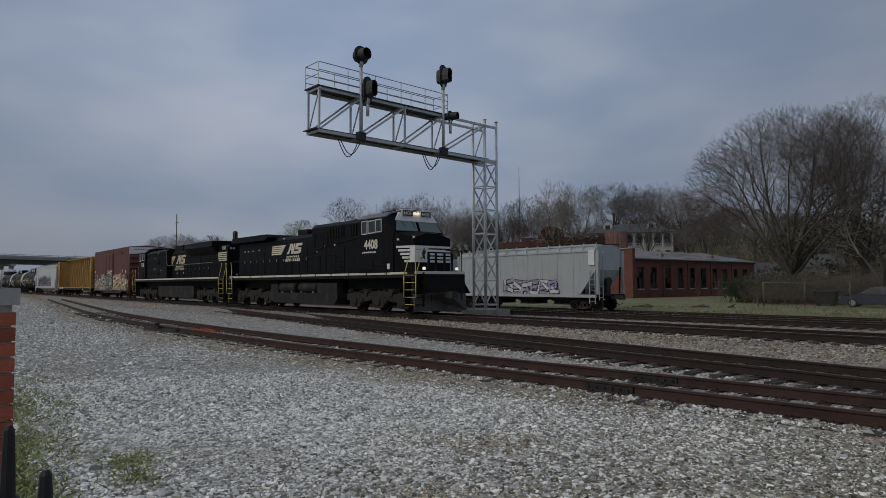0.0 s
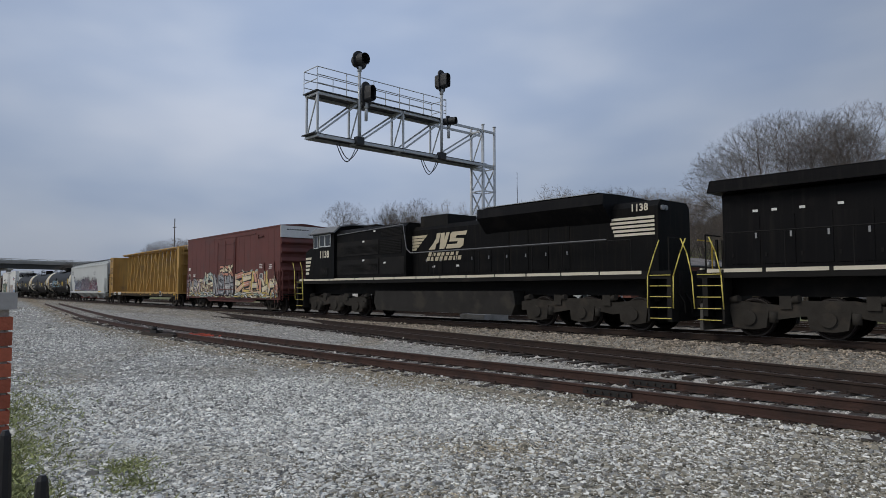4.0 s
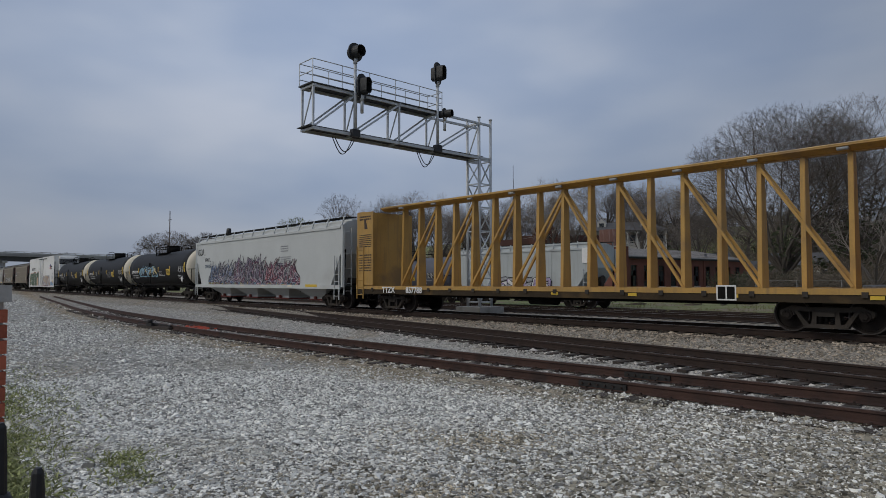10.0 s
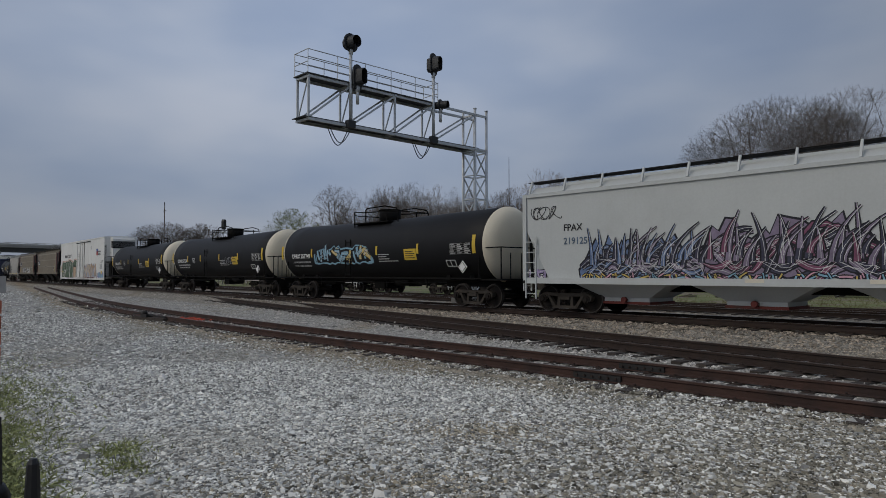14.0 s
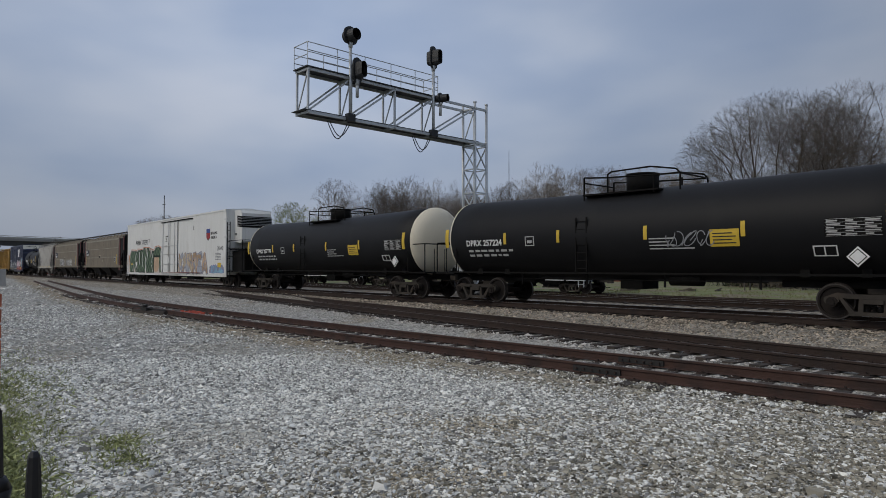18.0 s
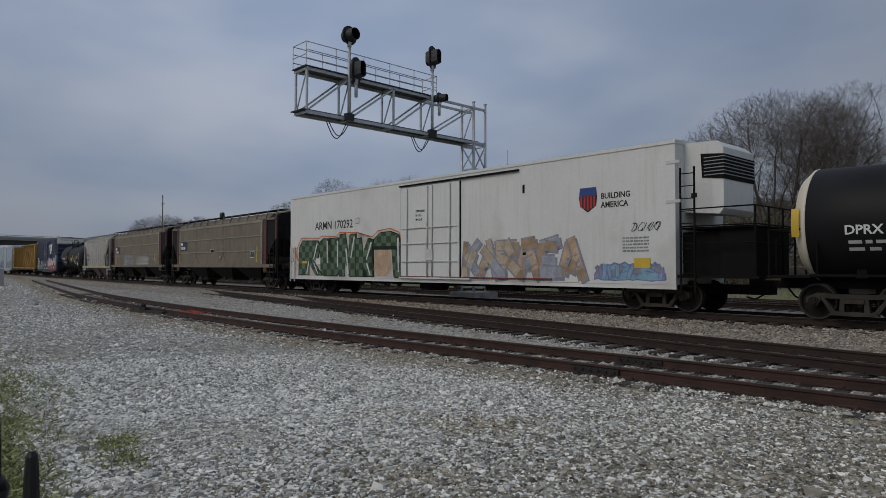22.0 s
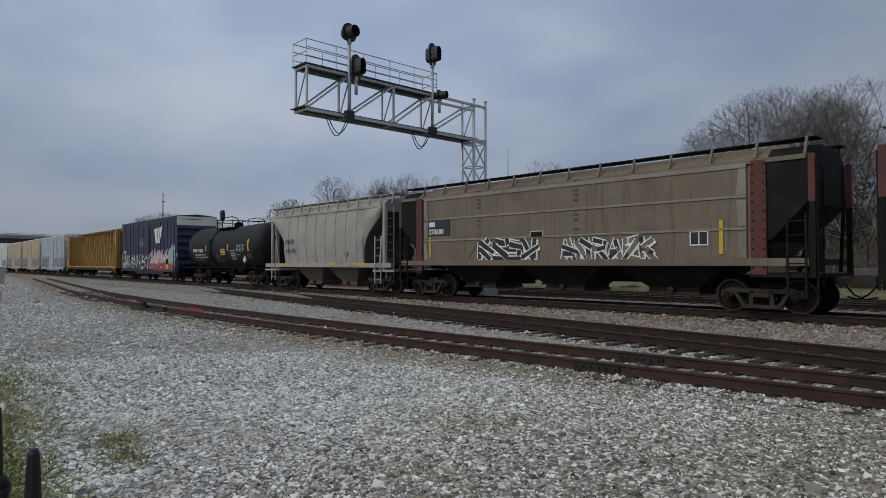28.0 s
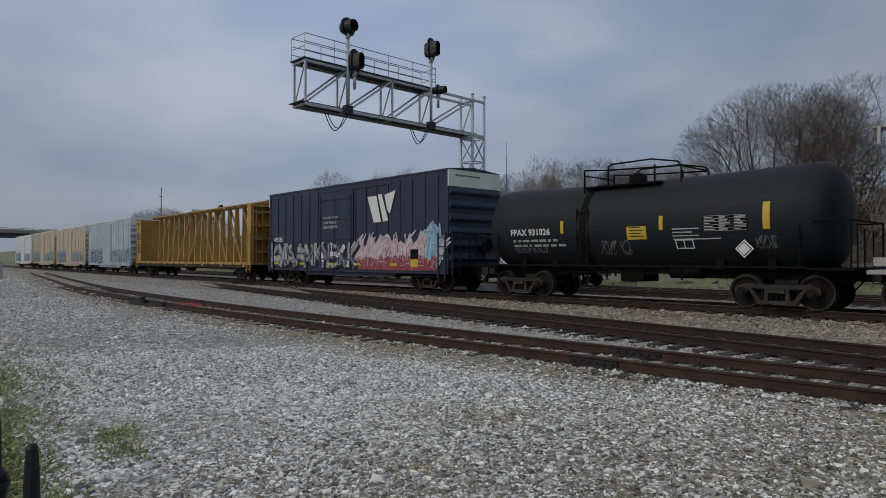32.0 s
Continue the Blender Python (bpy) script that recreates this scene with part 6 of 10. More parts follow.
    part("access_panel", bm, LOCOFLAT, car, bevel=0.02)
    bm = nb()
    pipe(bm, [(-6.8, -1.42, 4.05), (-2.15, -1.42, 4.2), (-1.9, -1.42, 3.1), (-1.6, -1.42, 2.9), (8.5, -1.46, 2.9)], 0.022, 6)
    part("conduit", bm, CABROOF, car)
    x = -1.8
    for k in range(9):
        bm = nb()
        box(bm, x, x + 0.88, -1.0, -0.975, 2.0, 3.0 if k < 5 else 3.5)
        d = part("hood_door", bm, WORNLOCO, car, bevel=0.012)
        bm = nb()
        box(bm, x + 0.76, x + 0.8, -1.02, -0.999, 2.5, 2.62)
        part("latch", bm, SILVER, d)
        x += 0.95
    # flared radiator at +x
    bm = nb()
    for s in (-1, 1):
        loft(bm, [[(2.6, s * 0.95, 3.45), (2.6, s * 1.5, 4.05), (2.6, s * 1.45, 4.4), (2.6, s * 0.5, 4.45)], [(8.4, s * 0.95, 3.45), (8.4, s * 1.5, 4.05), (8.4, s * 1.45, 4.4), (8.4, s * 0.5, 4.45)]])
    box(bm, 2.6, 8.4, -0.6, 0.6, 4.05, 4.44)
    part("radiator_wing", bm, LOCO, car)
    bm = nb()
    loft(bm, [[(2.8, -1.44, 4.44), (8.2, -1.44, 4.44), (8.2, -0.6, 4.47), (2.8, -0.6, 4.47)], [(2.8, -1.44, 4.46), (8.2, -1.44, 4.46), (8.2, -0.6, 4.49), (2.8, -0.6, 4.49)]])
    part("radiator_grille", bm, SILVER, car)
    brand_mark(car, -3.3, 3.02, -1.004, 4.75, 0.68, mat("dusty_cream_lettering", (0.55, 0.48, 0.34), 0.7, 0, 0.2, 2, 40, 0.03))
    lettering("number", "1138", 0.32, CREAMY, car, side(F - 1.9, 3.78, -1.003), 0.008)
    for k in range(5):
        z0 = 3.0 + k * 0.13
        stripes("end_stripe", car, [[(F - 2.5 - 0.05 * k, z0), (F - 1.05, z0), (F - 1.05, z0 + 0.08), (F - 2.5 - 0.05 * k, z0 + 0.08)]], -1.003, CREAMY)
    bm = nb()
    for y in (-0.75, -0.55):
        tube(bm, (F - 0.95, y, 3.85), (F - 0.88, y, 3.85), 0.08, 10)
    part("end_light", bm, SILVER, car)
    for x, z in ((-5.3, 2.66), (-5.3, 3.56), (-3.6, 2.5), (-0.6, 2.25), (0.9, 2.25), (-4.4, 4.0)):
        flat_stencil(car, x, z, -1.004 if x > -2 else -1.413, 0.16, 0.08, WHITE)
    bm = nb()
    prism(bm, [(-4.4, 1.25), (-4.5, 0.75), (-4.3, 0.36), (4.2, 0.36), (4.4, 0.75), (4.3, 1.25)], -1.3, 1.3)
    part("fuel_tank", bm, DUSTSTEEL, car, bevel=0.08)
    bm = nb()
    tube(bm, (-6.0, -0.05, 4.3), (-6.0, -0.05, 4.55), 0.3, 12)
    part("dynamic_fan", bm, GREASE, car)
    handrail(car, 0.0, F - 1.6, -1.46, LOCOFLAT, 8)
    for e in (-1, 1):
        stairs(car, e * (F - 0.6), e)
        loco_bogie(car, e * 7.3)
        x = e * F
        bm = nb()
        box(bm, min(x - e * 0.4, x - e * 0.25), max(x - e * 0.4, x - e * 0.25), -1.5, 1.5, 0.35, 1.86)
        part("pilot", bm, LOCOFLAT, car)
        coupler(car, x - e * 0.3, e)
        bm = nb()
        for y in (-1.1, -0.7, 0.7, 1.1):
            pipe(bm, [(x - e * 0.25, y, 1.2), (x - e * 0.05, y, 0.9), (x - e * 0.05, y, 0.6)], 0.025, 6)
        part("hose_cluster", bm, GREASE, car)
        for y in (-1.35, 1.35):
            bm = nb()
            pipe(bm, [(x - e * 0.4, y, 1.86), (x - e * 0.4, y, 2.85), (x - e * 0.4, y * 0.3, 2.85)], 0.022, 6)
            part("end_rail", bm, YELLOW if y > 0 else LOCOFLAT, car)
    # the cab end stands farther out than the radiator end
    for ob in car.children:
        if ob.matrix_basis.translation.x < -5.5:
            ob.matrix_basis = Matrix.Translation((-0.7, 0, 0)) @ ob.matrix_basis
        elif ob.type == "MESH" and ob.matrix_basis.translation.length < 0.01:
            for o in (ob, *ob.children):
                if o.data.users == 1:
                    for v in o.data.vertices:
                        if v.co.x < -6.2:
                            v.co.x -= 0.7
    return car


CBEAM = mat("orange_yellow_paint", (0.43, 0.255, 0.065), 0.6, 0, 0.22, 1.2, 25, 0.08, stain=((0.20, 0.13, 0.07), 0.56, 0.65), streak=0.7)
STENCIL = mat("dark_stencil", (0.05, 0.035, 0.03), 0.7, 0, 0.2, 4, 40, 0.02)


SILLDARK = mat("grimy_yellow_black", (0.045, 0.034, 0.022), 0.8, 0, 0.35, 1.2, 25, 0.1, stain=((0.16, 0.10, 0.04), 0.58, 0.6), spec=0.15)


def centerbeam(c, half, label):
    """A centre-beam flat wagon: bulkheads, a spine of posts and diagonals, a top beam."""
    car = empty("centerbeam_flatcar", wagon_pose(c, 0), label, "flat wagon", "train")
    z0, top = 1.12, 4.85
    bm = nb()
    box(bm, -half, half, -1.45, 1.45, z0 - 0.12, z0)
    part("deck", bm, CBEAM, car)
    for s in (-1, 1):
        bm = nb()
        box(bm, -half, half, s * 1.45 - 0.04, s * 1.45 + 0.04, z0 - 0.13, z0 + 0.02)
        part("side_sill", bm, CBEAM, car)
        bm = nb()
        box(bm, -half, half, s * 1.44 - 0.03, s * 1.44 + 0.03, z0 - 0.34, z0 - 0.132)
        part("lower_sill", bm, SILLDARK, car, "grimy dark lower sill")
        for k in range(16):
            x = -half + 1.3 + k * (2 * half - 2.6) / 15
            bm = nb()
            box(bm, x - 0.07, x + 0.07, s * 1.48 - 0.04, s * 1.48 + 0.04, z0 - 0.2, z0 - 0.06)
            part("winch", bm, UNDER, car)
    for x in (half - 4.6, half - 1.2, 0.5, 3.5):
        flat_stencil(car, x, z0 - 0.24, -1.492, 0.3, 0.09, YELLOW)
    n = 17
    xs = [-half + 1.9 + k * (2 * half - 3.8) / (n - 1) for k in range(n)]
    for x in xs:
        bm = nb()
        loft(bm, [[(x - 0.065, -w, z), (x + 0.065, -w, z), (x + 0.065, w, z), (x - 0.065, w, z)] for w, z in ((0.24, z0), (0.12, top - 0.1))])
        part("post", bm, CBEAM, car)
    for k in range(0, n - 2):
        a, b = (xs[k], xs[k + 2]) if k % 4 < 2 else (xs[k + 2], xs[k])
        if k % 2:
            continue
        if k >= n // 2:
            a, b = (xs[k], xs[k + 2])
        else:
            a, b = (xs[k + 2], xs[k])
        bm = nb()
        beam(bm, (a, -0.10, top - 0.25), (b, -0.22, z0 + 0.05), 0.08, 0.08)
        beam(bm, (a, 0.10, top - 0.25), (b, 0.22, z0 + 0.05), 0.08, 0.08)
        part("diagonal_brace", bm, CBEAM, car)
    bm = nb()
    xprism(bm, [(-0.42, top - 0.02), (-0.42, top + 0.04), (-0.1, top + 0.12), (0.1, top + 0.12), (0.42, top + 0.04), (0.42, top - 0.02), (0.14, top - 0.14), (-0.14, top - 0.14)], -half + 0.5, half - 0.5)
    part("top_beam", bm, CBEAM, car)
    for x in np.linspace(-half + 2, half - 2, 9):
        bm = nb()
        tube(bm, (x - 0.14, -0.36, top - 0.08), (x + 0.14, -0.36, top - 0.08), 0.05, 8)
        part("strap_hook", bm, SILVER, car)
    for e in (-1, 1):
        x = e * (half - 0.35)
        for q in (-1, 1):
            bm = nb()
            box(bm, x - 0.24, x + 0.24, q * 1.36 - 0.1, q * 1.36 + 0.1, z0, top - 0.22)
            part("bulkhead_post", bm, CBEAM, car, bevel=0.02)
        bm = nb()
        box(bm, min(x - e * 0.32, x - e * 0.26), max(x - e * 0.32, x - e * 0.26), -1.3, 1.3, z0, top - 0.22)
        part("bulkhead_plate", bm, CBEAM, car)
        bm = nb()
        for z in (z0 + 0.6, z0 + 1.4, z0 + 2.2, z0 + 3.0, top - 0.36):
            box(bm, x - 0.25, x + 0.28, -1.3, 1.3, z, z + 0.12)
        box(bm, x - 0.25, x + 0.3, -0.1, 0.1, z0, top - 0.24)
        part("bulkhead_rib", bm, CBEAM, car)
        ladder(car, x + e * 0.34, -0.95, z0, top - 0.2, 9, 0.42, "y", CBEAM)
        ladder(car, x, -1.5, 0.55, 3.0, 7, 0.5, "x", CBEAM)
        bm = nb()
        tube(bm, (x + e * 0.36, 0.2, 2.6), (x + e * 0.42, 0.2, 2.6), 0.28, 14)
        box(bm, x + e * 0.3 - 0.06, x + e * 0.3 + 0.06, 0.0, 0.4, 1.4, 2.8)
        part("hand_brake", bm, GREASE, car)
        coupler(car, e * half, e)
        bogie(car, e * (half - 2.3))
    # lettered inner faces of the rear bulkhead seen past the posts
    x = -half + 0.75
    bm = nb()
    loft(bm, [[(x - 0.70, -1.47, z0 + 0.05), (x + 0.55, -1.47, z0 + 0.05), (x + 0.55, -1.47, top - 0.25), (x - 0.70, -1.47, top - 0.25)], [(x - 0.70, -1.42, z0 + 0.05), (x + 0.55, -1.42, z0 + 0.05), (x + 0.55, -1.42, top - 0.25), (x - 0.70, -1.42, top - 0.25)]])
    part("bulkhead_wing", bm, CBEAM, car)
    bars("stencil", car, x - 0.5, top - 0.5, -1.474, 0.9, 2, 0.07, STENCIL, 3)
    bars("stencil", car, x - 0.5, top - 1.35, -1.474, 0.95, 7, 0.045, STENCIL, 4, 2.0)
    bars("stencil", car, x - 0.5, top - 2.3, -1.474, 0.95, 7, 0.06, STENCIL, 5, 2.0)
    stripes("stencil", car, [[(x - 0.1, top - 1.05), (x + 0.15, top - 1.05), (x, top - 0.6), (x - 0.12, top - 0.6)]], -1.474, STENCIL)
    bm = nb()
    box(bm, -half + 4.5, half - 4.5, -0.3, 0.3, 0.66, z0 - 0.1)
    box(bm, -half + 0.2, half - 0.2, -0.25, 0.25, 0.7, z0 - 0.1)
    part("centre_sill", bm, GREASE, car)
    for y in (-1.0, 1.0):
        bm = nb()
        pipe(bm, [(-half + 4.4, y, 0.72), (half - 4.4, y, 0.72)], 0.02, 6)
        part("brake_rod", bm, GREASE, car)
    bm = nb()
    tube(bm, (-1.0, -0.75, 0.68), (0.2, -0.75, 0.68), 0.19, 12)
    part("brake_reservoir", bm, GREASE, car)
    return car


WHITEPAINT = mat("dirty_white_paint", (0.70, 0.70, 0.675), 0.55, 0, 0.10, 0.5, 14, 0.02, stain=((0.46, 0.44, 0.39), 0.56, 0.5), streak=0.3)


DOORGREY = mat("grimy_white_paint", (0.58, 0.58, 0.56), 0.6, 0, 0.2, 2, 20, 0.04, stain=((0.22, 0.19, 0.16), 0.56, 0.6))


def checker_paint():
    """Sprayed squares in two greens."""
    m = bpy.data.materials.new("checkered_green_spray")
    m.use_nodes = True
    n, l = m.node_tree.nodes, m.node_tree.links
    b = n["Principled BSDF"]
    b.inputs["Roughness"].default_value = 0.65
    co, mp, ch, nz = n.new("ShaderNodeTexCoord"), n.new("ShaderNodeMapping"), n.new("ShaderNodeTexChecker"), n.new("ShaderNodeTexNoise")
    mp.inputs["Scale"].default_value = (1, 0, 1.15)
    mp.inputs["Location"].default_value = (0, 0.1, 0)
    ch.inputs["Scale"].default_value = 2.9
    ch.inputs["Color1"].default_value = (0.022, 0.055, 0.030, 1)
    ch.inputs["Color2"].default_value = (0.105, 0.155, 0.085, 1)
    nz.inputs["Scale"].default_value, nz.inputs["Detail"].default_value = 3.0, 5
    l.new(co.outputs["Object"], mp.inputs["Vector"])
    l.new(mp.outputs["Vector"], ch.inputs["Vector"])
    l.new(co.outputs["Object"], nz.inputs["Vector"])
    mx = n.new("ShaderNodeMix")
    mx.data_type, mx.blend_type = "RGBA", "OVERLAY"
    mx.inputs["Factor"].default_value = 0.6
    l.new(ch.outputs["Color"], mx.inputs["A"])
    l.new(nz.outputs["Fac"], mx.inputs["B"])
    l.new(mx.outputs["Result"], b.inputs["Base Color"])
    return m


def checker_piece(car, y):
    """A sprayed piece of broad leaning letters filled with green squares, shaded black, white and orange."""
    letters = (
        [(-11.35, 0.92), (-11.3, 2.3), (-11.0, 2.66), (-9.5, 2.62), (-9.25, 2.35), (-9.5, 1.75), (-9.9, 1.65), (-9.1, 0.92), (-9.75, 0.92), (-10.3, 1.5), (-10.3, 0.92)],
        [(-9.2, 1.1), (-9.3, 2.55), (-9.0, 2.72), (-8.55, 2.7), (-8.45, 1.6), (-8.2, 1.55), (-8.15, 2.72), (-7.6, 2.72), (-7.5, 1.1), (-7.8, 0.9), (-8.9, 0.9)],
        [(-7.55, 0.9), (-7.5, 2.85), (-7.0, 2.9), (-6.75, 1.9), (-6.65, 2.85), (-6.15, 2.85), (-6.15, 0.9), (-6.7, 0.9), (-7.0, 1.7), (-7.05, 0.9)],
        [(-6.1, 0.9), (-6.1, 2.62), (-5.65, 2.66), (-5.55, 1.95), (-5.2, 2.62), (-4.8, 2.55), (-5.15, 1.75), (-4.75, 0.9), (-5.2, 0.9), (-5.55, 1.45), (-5.6, 0.9)],
        [(-4.75, 2.2), (-4.65, 2.6), (-4.2, 2.85), (-3.5, 2.88), (-2.95, 2.72), (-2.78, 2.3), (-2.78, 0.9), (-3.25, 0.9), (-3.3, 2.15)],
    )
    halo = [(-11.75, 0.86), (-11.6, 2.3), (-11.1, 2.86), (-9.4, 2.8), (-9.1, 2.9), (-7.8, 2.84), (-7.5, 3.02), (-6.0, 2.96), (-5.9, 2.78), (-4.85, 2.72), (-4.4, 2.98), (-3.5, 3.05), (-2.85, 2.86), (-2.66, 2.4), (-2.64, 0.86)]
    glowm, shade, fill = paint("orange_rim", 0.55, 0.17, 0.06), paint("black_green", 0.018, 0.028, 0.022), checker_paint()

    def sheet(polys, yy, m, label):
        bm = nb()
        for p in polys:
            f = bm.faces.new([bm.verts.new((a, yy, b)) for a, b in p])
            if f.normal.y > 0:
                f.normal_flip()
        bmesh.ops.triangulate(bm, faces=bm.faces[:])
        tagged(part("graffiti", bm, m, car, label), kind="stuff")

    sheet([halo], y, glowm, "orange sprayed rim")
    sheet([[(a * 0.994 - 0.045, b - 0.05 if b > 1.2 else b) for a, b in halo]], y - 0.002, paint("pale_rim", 0.55, 0.50, 0.46), "pale sprayed ground")
    fat = []
    for p in letters:
        cx, cz = sum(a for a, b in p) / len(p), sum(b for a, b in p) / len(p)
        fat.append([(cx + (a - cx) * 1.08 + 0.05, cz + (b - cz) * 1.05) for a, b in p])
    for k, p in enumerate(fat):
        sheet([p], y - 0.004 - 0.0012 * k, shade, "black letter shade")
    sheet(letters[:1] + letters[2:3] + letters[4:], y - 0.011, fill, "green checkered letters")
    sheet(letters[1:2] + letters[3:4], y - 0.0125, fill, "green checkered letters")
    face = [(-4.7, 1.2), (-4.6, 2.12), (-3.45, 2.1), (-3.4, 1.3), (-3.75, 0.95), (-4.4, 0.92)]
    sheet([face], y - 0.0135, paint("peach", 0.5, 0.36, 0.25), "peach sprayed patch")
    sheet([[(-4.75, 2.1), (-2.85, 2.08), (-2.8, 2.24), (-4.78, 2.26)]], y - 0.0145, shade, "black letter shade")
    lights = [[(a, z), (a + 0.12, z), (a + 0.02 + d, z - h), (a - 0.06 + d, z - h)] for a, z, h, d in ((-9.6, 2.5, 0.8, -0.25), (-8.65, 2.62, 1.1, 0.1), (-7.72, 2.6, 1.3, 0.08), (-6.3, 2.75, 1.0, -0.2), (-7.0, 2.2, 1.2, 0.3), (-4.95, 2.45, 0.8, -0.3), (-3.0, 2.6, 1.5, 0.12), (-9.9, 1.5, 0.55, 0.5), (-6.9, 1.35, 0.45, 0.1), (-5.3, 1.5, 0.55, 0.35), (-10.4, 1.6, 0.65, -0.1))]
    sheet(lights, y - 0.0155, SP_WHITE, "white sprayed highlights")


def reefer(c, half, label):
    """A refrigerator wagon: smooth white body, plug door, cooling unit on an end platform."""
    car = empty("refrigerator_car", wagon_pose(c, 0), label, "boxcar", "train")
    xr, xf, top, z0, W = -12.25, 9.95, 5.12, 0.82, 1.53
    bm = nb()
    box(bm, xr, xf, -W, W, z0, top - 0.14)
    part("body", bm, WHITEPAINT, car, bevel=0.04)
    bm = nb()
    xprism(bm, [(-W - 0.03, top - 0.18), (-W - 0.03, top - 0.08), (0, top + 0.04), (W + 0.03, top - 0.08), (W + 0.03, top - 0.18)], xr - 0.02, xf + 0.02)
    part("roof", bm, WHITEPAINT, car)
    for x in (xr + 3.0, xr + 0.12, 2.4, 4.3, 6.6, 8.6):
        bm = nb()
        box(bm, x - 0.012, x + 0.012, -W - 0.004, -W + 0.01, z0 + 0.05, top - 0.3)
        part("panel_seam", bm, WHITEPAINT, car)
    d0, d1 = -2.68, 0.95
    bm = nb()
    box(bm, d0, d1, -W - 0.06, -W + 0.01, z0 + 0.12, top - 0.42)
    d = part("door", bm, WHITEPAINT, car, bevel=0.02)
    # thin dark strips outline both edges of the door
    for x in (d0 - 0.03, d1 + 0.03):
        bm = nb()
        box(bm, x - 0.02, x + 0.02, -W - 0.03, -W, z0 + 0.1, top - 0.4)
        part("door_gasket", bm, GREASE, car, "dark line along the door seam")
    bm = nb()
    box(bm, d0, d1 + 4.5, -W - 0.05, -W, z0 + 0.07, z0 + 0.12)
    part("rusty_sill_strip", bm, OUTRED, car, "rusty strip along the sill")
    bm = nb()
    for x in (d0 + 0.45, (d0 + d1) / 2 - 0.05, (d0 + d1) / 2 + 0.25, d1 - 0.5):
        bm = nb()
        tube(bm, (x, -W - 0.1, z0 + 0.1), (x, -W - 0.1, top - 0.45), 0.03, 8)
        part("door_bar", bm, DOORGREY, d)
    for z in (1.55, 2.3, 2.95):
        bm = nb()
        tube(bm, (d0 + 0.1, -W - 0.09, z), (d1 - 0.1, -W - 0.09, z), 0.025, 6)
        part("door_bar", bm, DOORGREY, d)
    bm = nb()
    box(bm, (d0 + d1) / 2 - 0.15, (d0 + d1) / 2 + 0.3, -W - 0.13, -W - 0.06, 1.6, 2.05)
    part("door_latch", bm, DOORGREY, d, bevel=0.02)
    for z, y in ((top - 0.36, 0.1), (z0 + 0.02, 0.1)):
        bm = nb()
        box(bm, d0 - 0.1, 4.0 if z > 2 else d1 + 0.6, -W - y, -W, z, z + 0.06)
        part("door_rail", bm, GREASE if z > 2 else WHITEPAINT, car)
    bm = nb()
    box(bm, xr, xf, -W + 0.02, -W + 0.08, z0 - 0.14, z0)
    part("side_sill", bm, WHITEPAINT, car)
    bm = nb()
    box(bm, xr + 0.3, half - 0.2, -0.3, 0.3, 0.55, z0)
    tube(bm, (-2, -0.9, 0.55), (-0.6, -0.9, 0.55), 0.2, 10)
    box(bm, 2, 3.4, -1.2, -0.5, 0.45, 0.8)
    part("underframe", bm, GREASE, car)
    lettering("code", "ARMN 170292", 0.56, BLACK, car, side(-9.75, 3.2, -W - 0.004), 0.005, 0.985)
    # shield of plain stripes, slogan
    x, z = 6.62, 3.15
    stripes("shield", car, [[(x, z + 0.75), (x + 0.62, z + 0.75), (x + 0.66, z + 0.45), (x + 0.62, z + 0.15), (x + 0.31, z - 0.06), (x, z + 0.15), (x - 0.04, z + 0.45)]], -W - 0.003, BLACK, "dark-edged red, white and blue shield")
    stripes("shield_band", car, [[(x, z + 0.74), (x + 0.62, z + 0.74), (x + 0.64, z + 0.48), (x - 0.02, z + 0.48)]], -W - 0.008, BLUEP)
    for k in range(5):
        a = x + 0.02 + k * 0.125
        stripes("shield_stripe", car, [[(a, z + 0.12 - 0.05 * (2 - abs(k - 2))), (a + 0.065, z + 0.12 - 0.05 * (2 - abs(k - 2))), (a + 0.065, z + 0.47), (a, z + 0.47)]], -W - 0.008, RED)
    lettering("slogan", "BUILDING", 0.26, BLACK, car, side(7.42, 3.5, -W - 0.004), 0.006, 0.9)
    lettering("slogan", "AMERICA", 0.26, BLACK, car, side(7.42, 3.22, -W - 0.004), 0.006, 0.9)
    stripes("stencil_panel", car, [[(4.15, 3.95), (4.25, 3.95), (4.25, 4.25), (4.15, 4.25)]], -W - 0.004, GREASE)
    stripes("stencil_panel", car, [[(4.15, 1.75), (4.3, 1.75), (4.3, 2.15), (4.15, 2.15)]], -W - 0.004, GREASE)
    flat_stencil(car, 8.6, 1.3, -W - 0.012, 0.55, 0.3, YELLOW)
    bars("stencil", car, 8.2, 2.2, -W - 0.004, 0.9, 5, 0.05, SP_GREY, 5, 2.0)
    checker_piece(car, -W - 0.003)
    graffiti(car, 1.1, 6.9, z0 + 0.12, 2.4, -W - 0.002, [paint("peach", 0.5, 0.36, 0.25), SP_TAN, paint("buff", 0.46, 0.38, 0.28), paint("slate_grey", 0.33, 0.35, 0.40)], paint("dim", 0.27, 0.27, 0.31), 9, "letter", None, 6, cloud=False)
    lettering("door_stencil", "OPENING", 0.13, BLACK, car, side(d0 + 1.0, 3.62, -W - 0.064), 0.004)
    lettering("door_stencil", "H 11-3", 0.13, BLACK, car, side(d0 + 1.0, 3.44, -W - 0.064), 0.004)
    lettering("door_stencil", "W 12-0", 0.13, BLACK, car, side(d0 + 1.0, 3.26, -W - 0.064), 0.004)
    flat_stencil(car, -6.14, 3.36, -W - 0.004, 0.28, 0.27, BLACK)
    flat_stencil(car, -6.11, 3.39, -W - 0.009, 0.22, 0.21, WHITEPAINT)
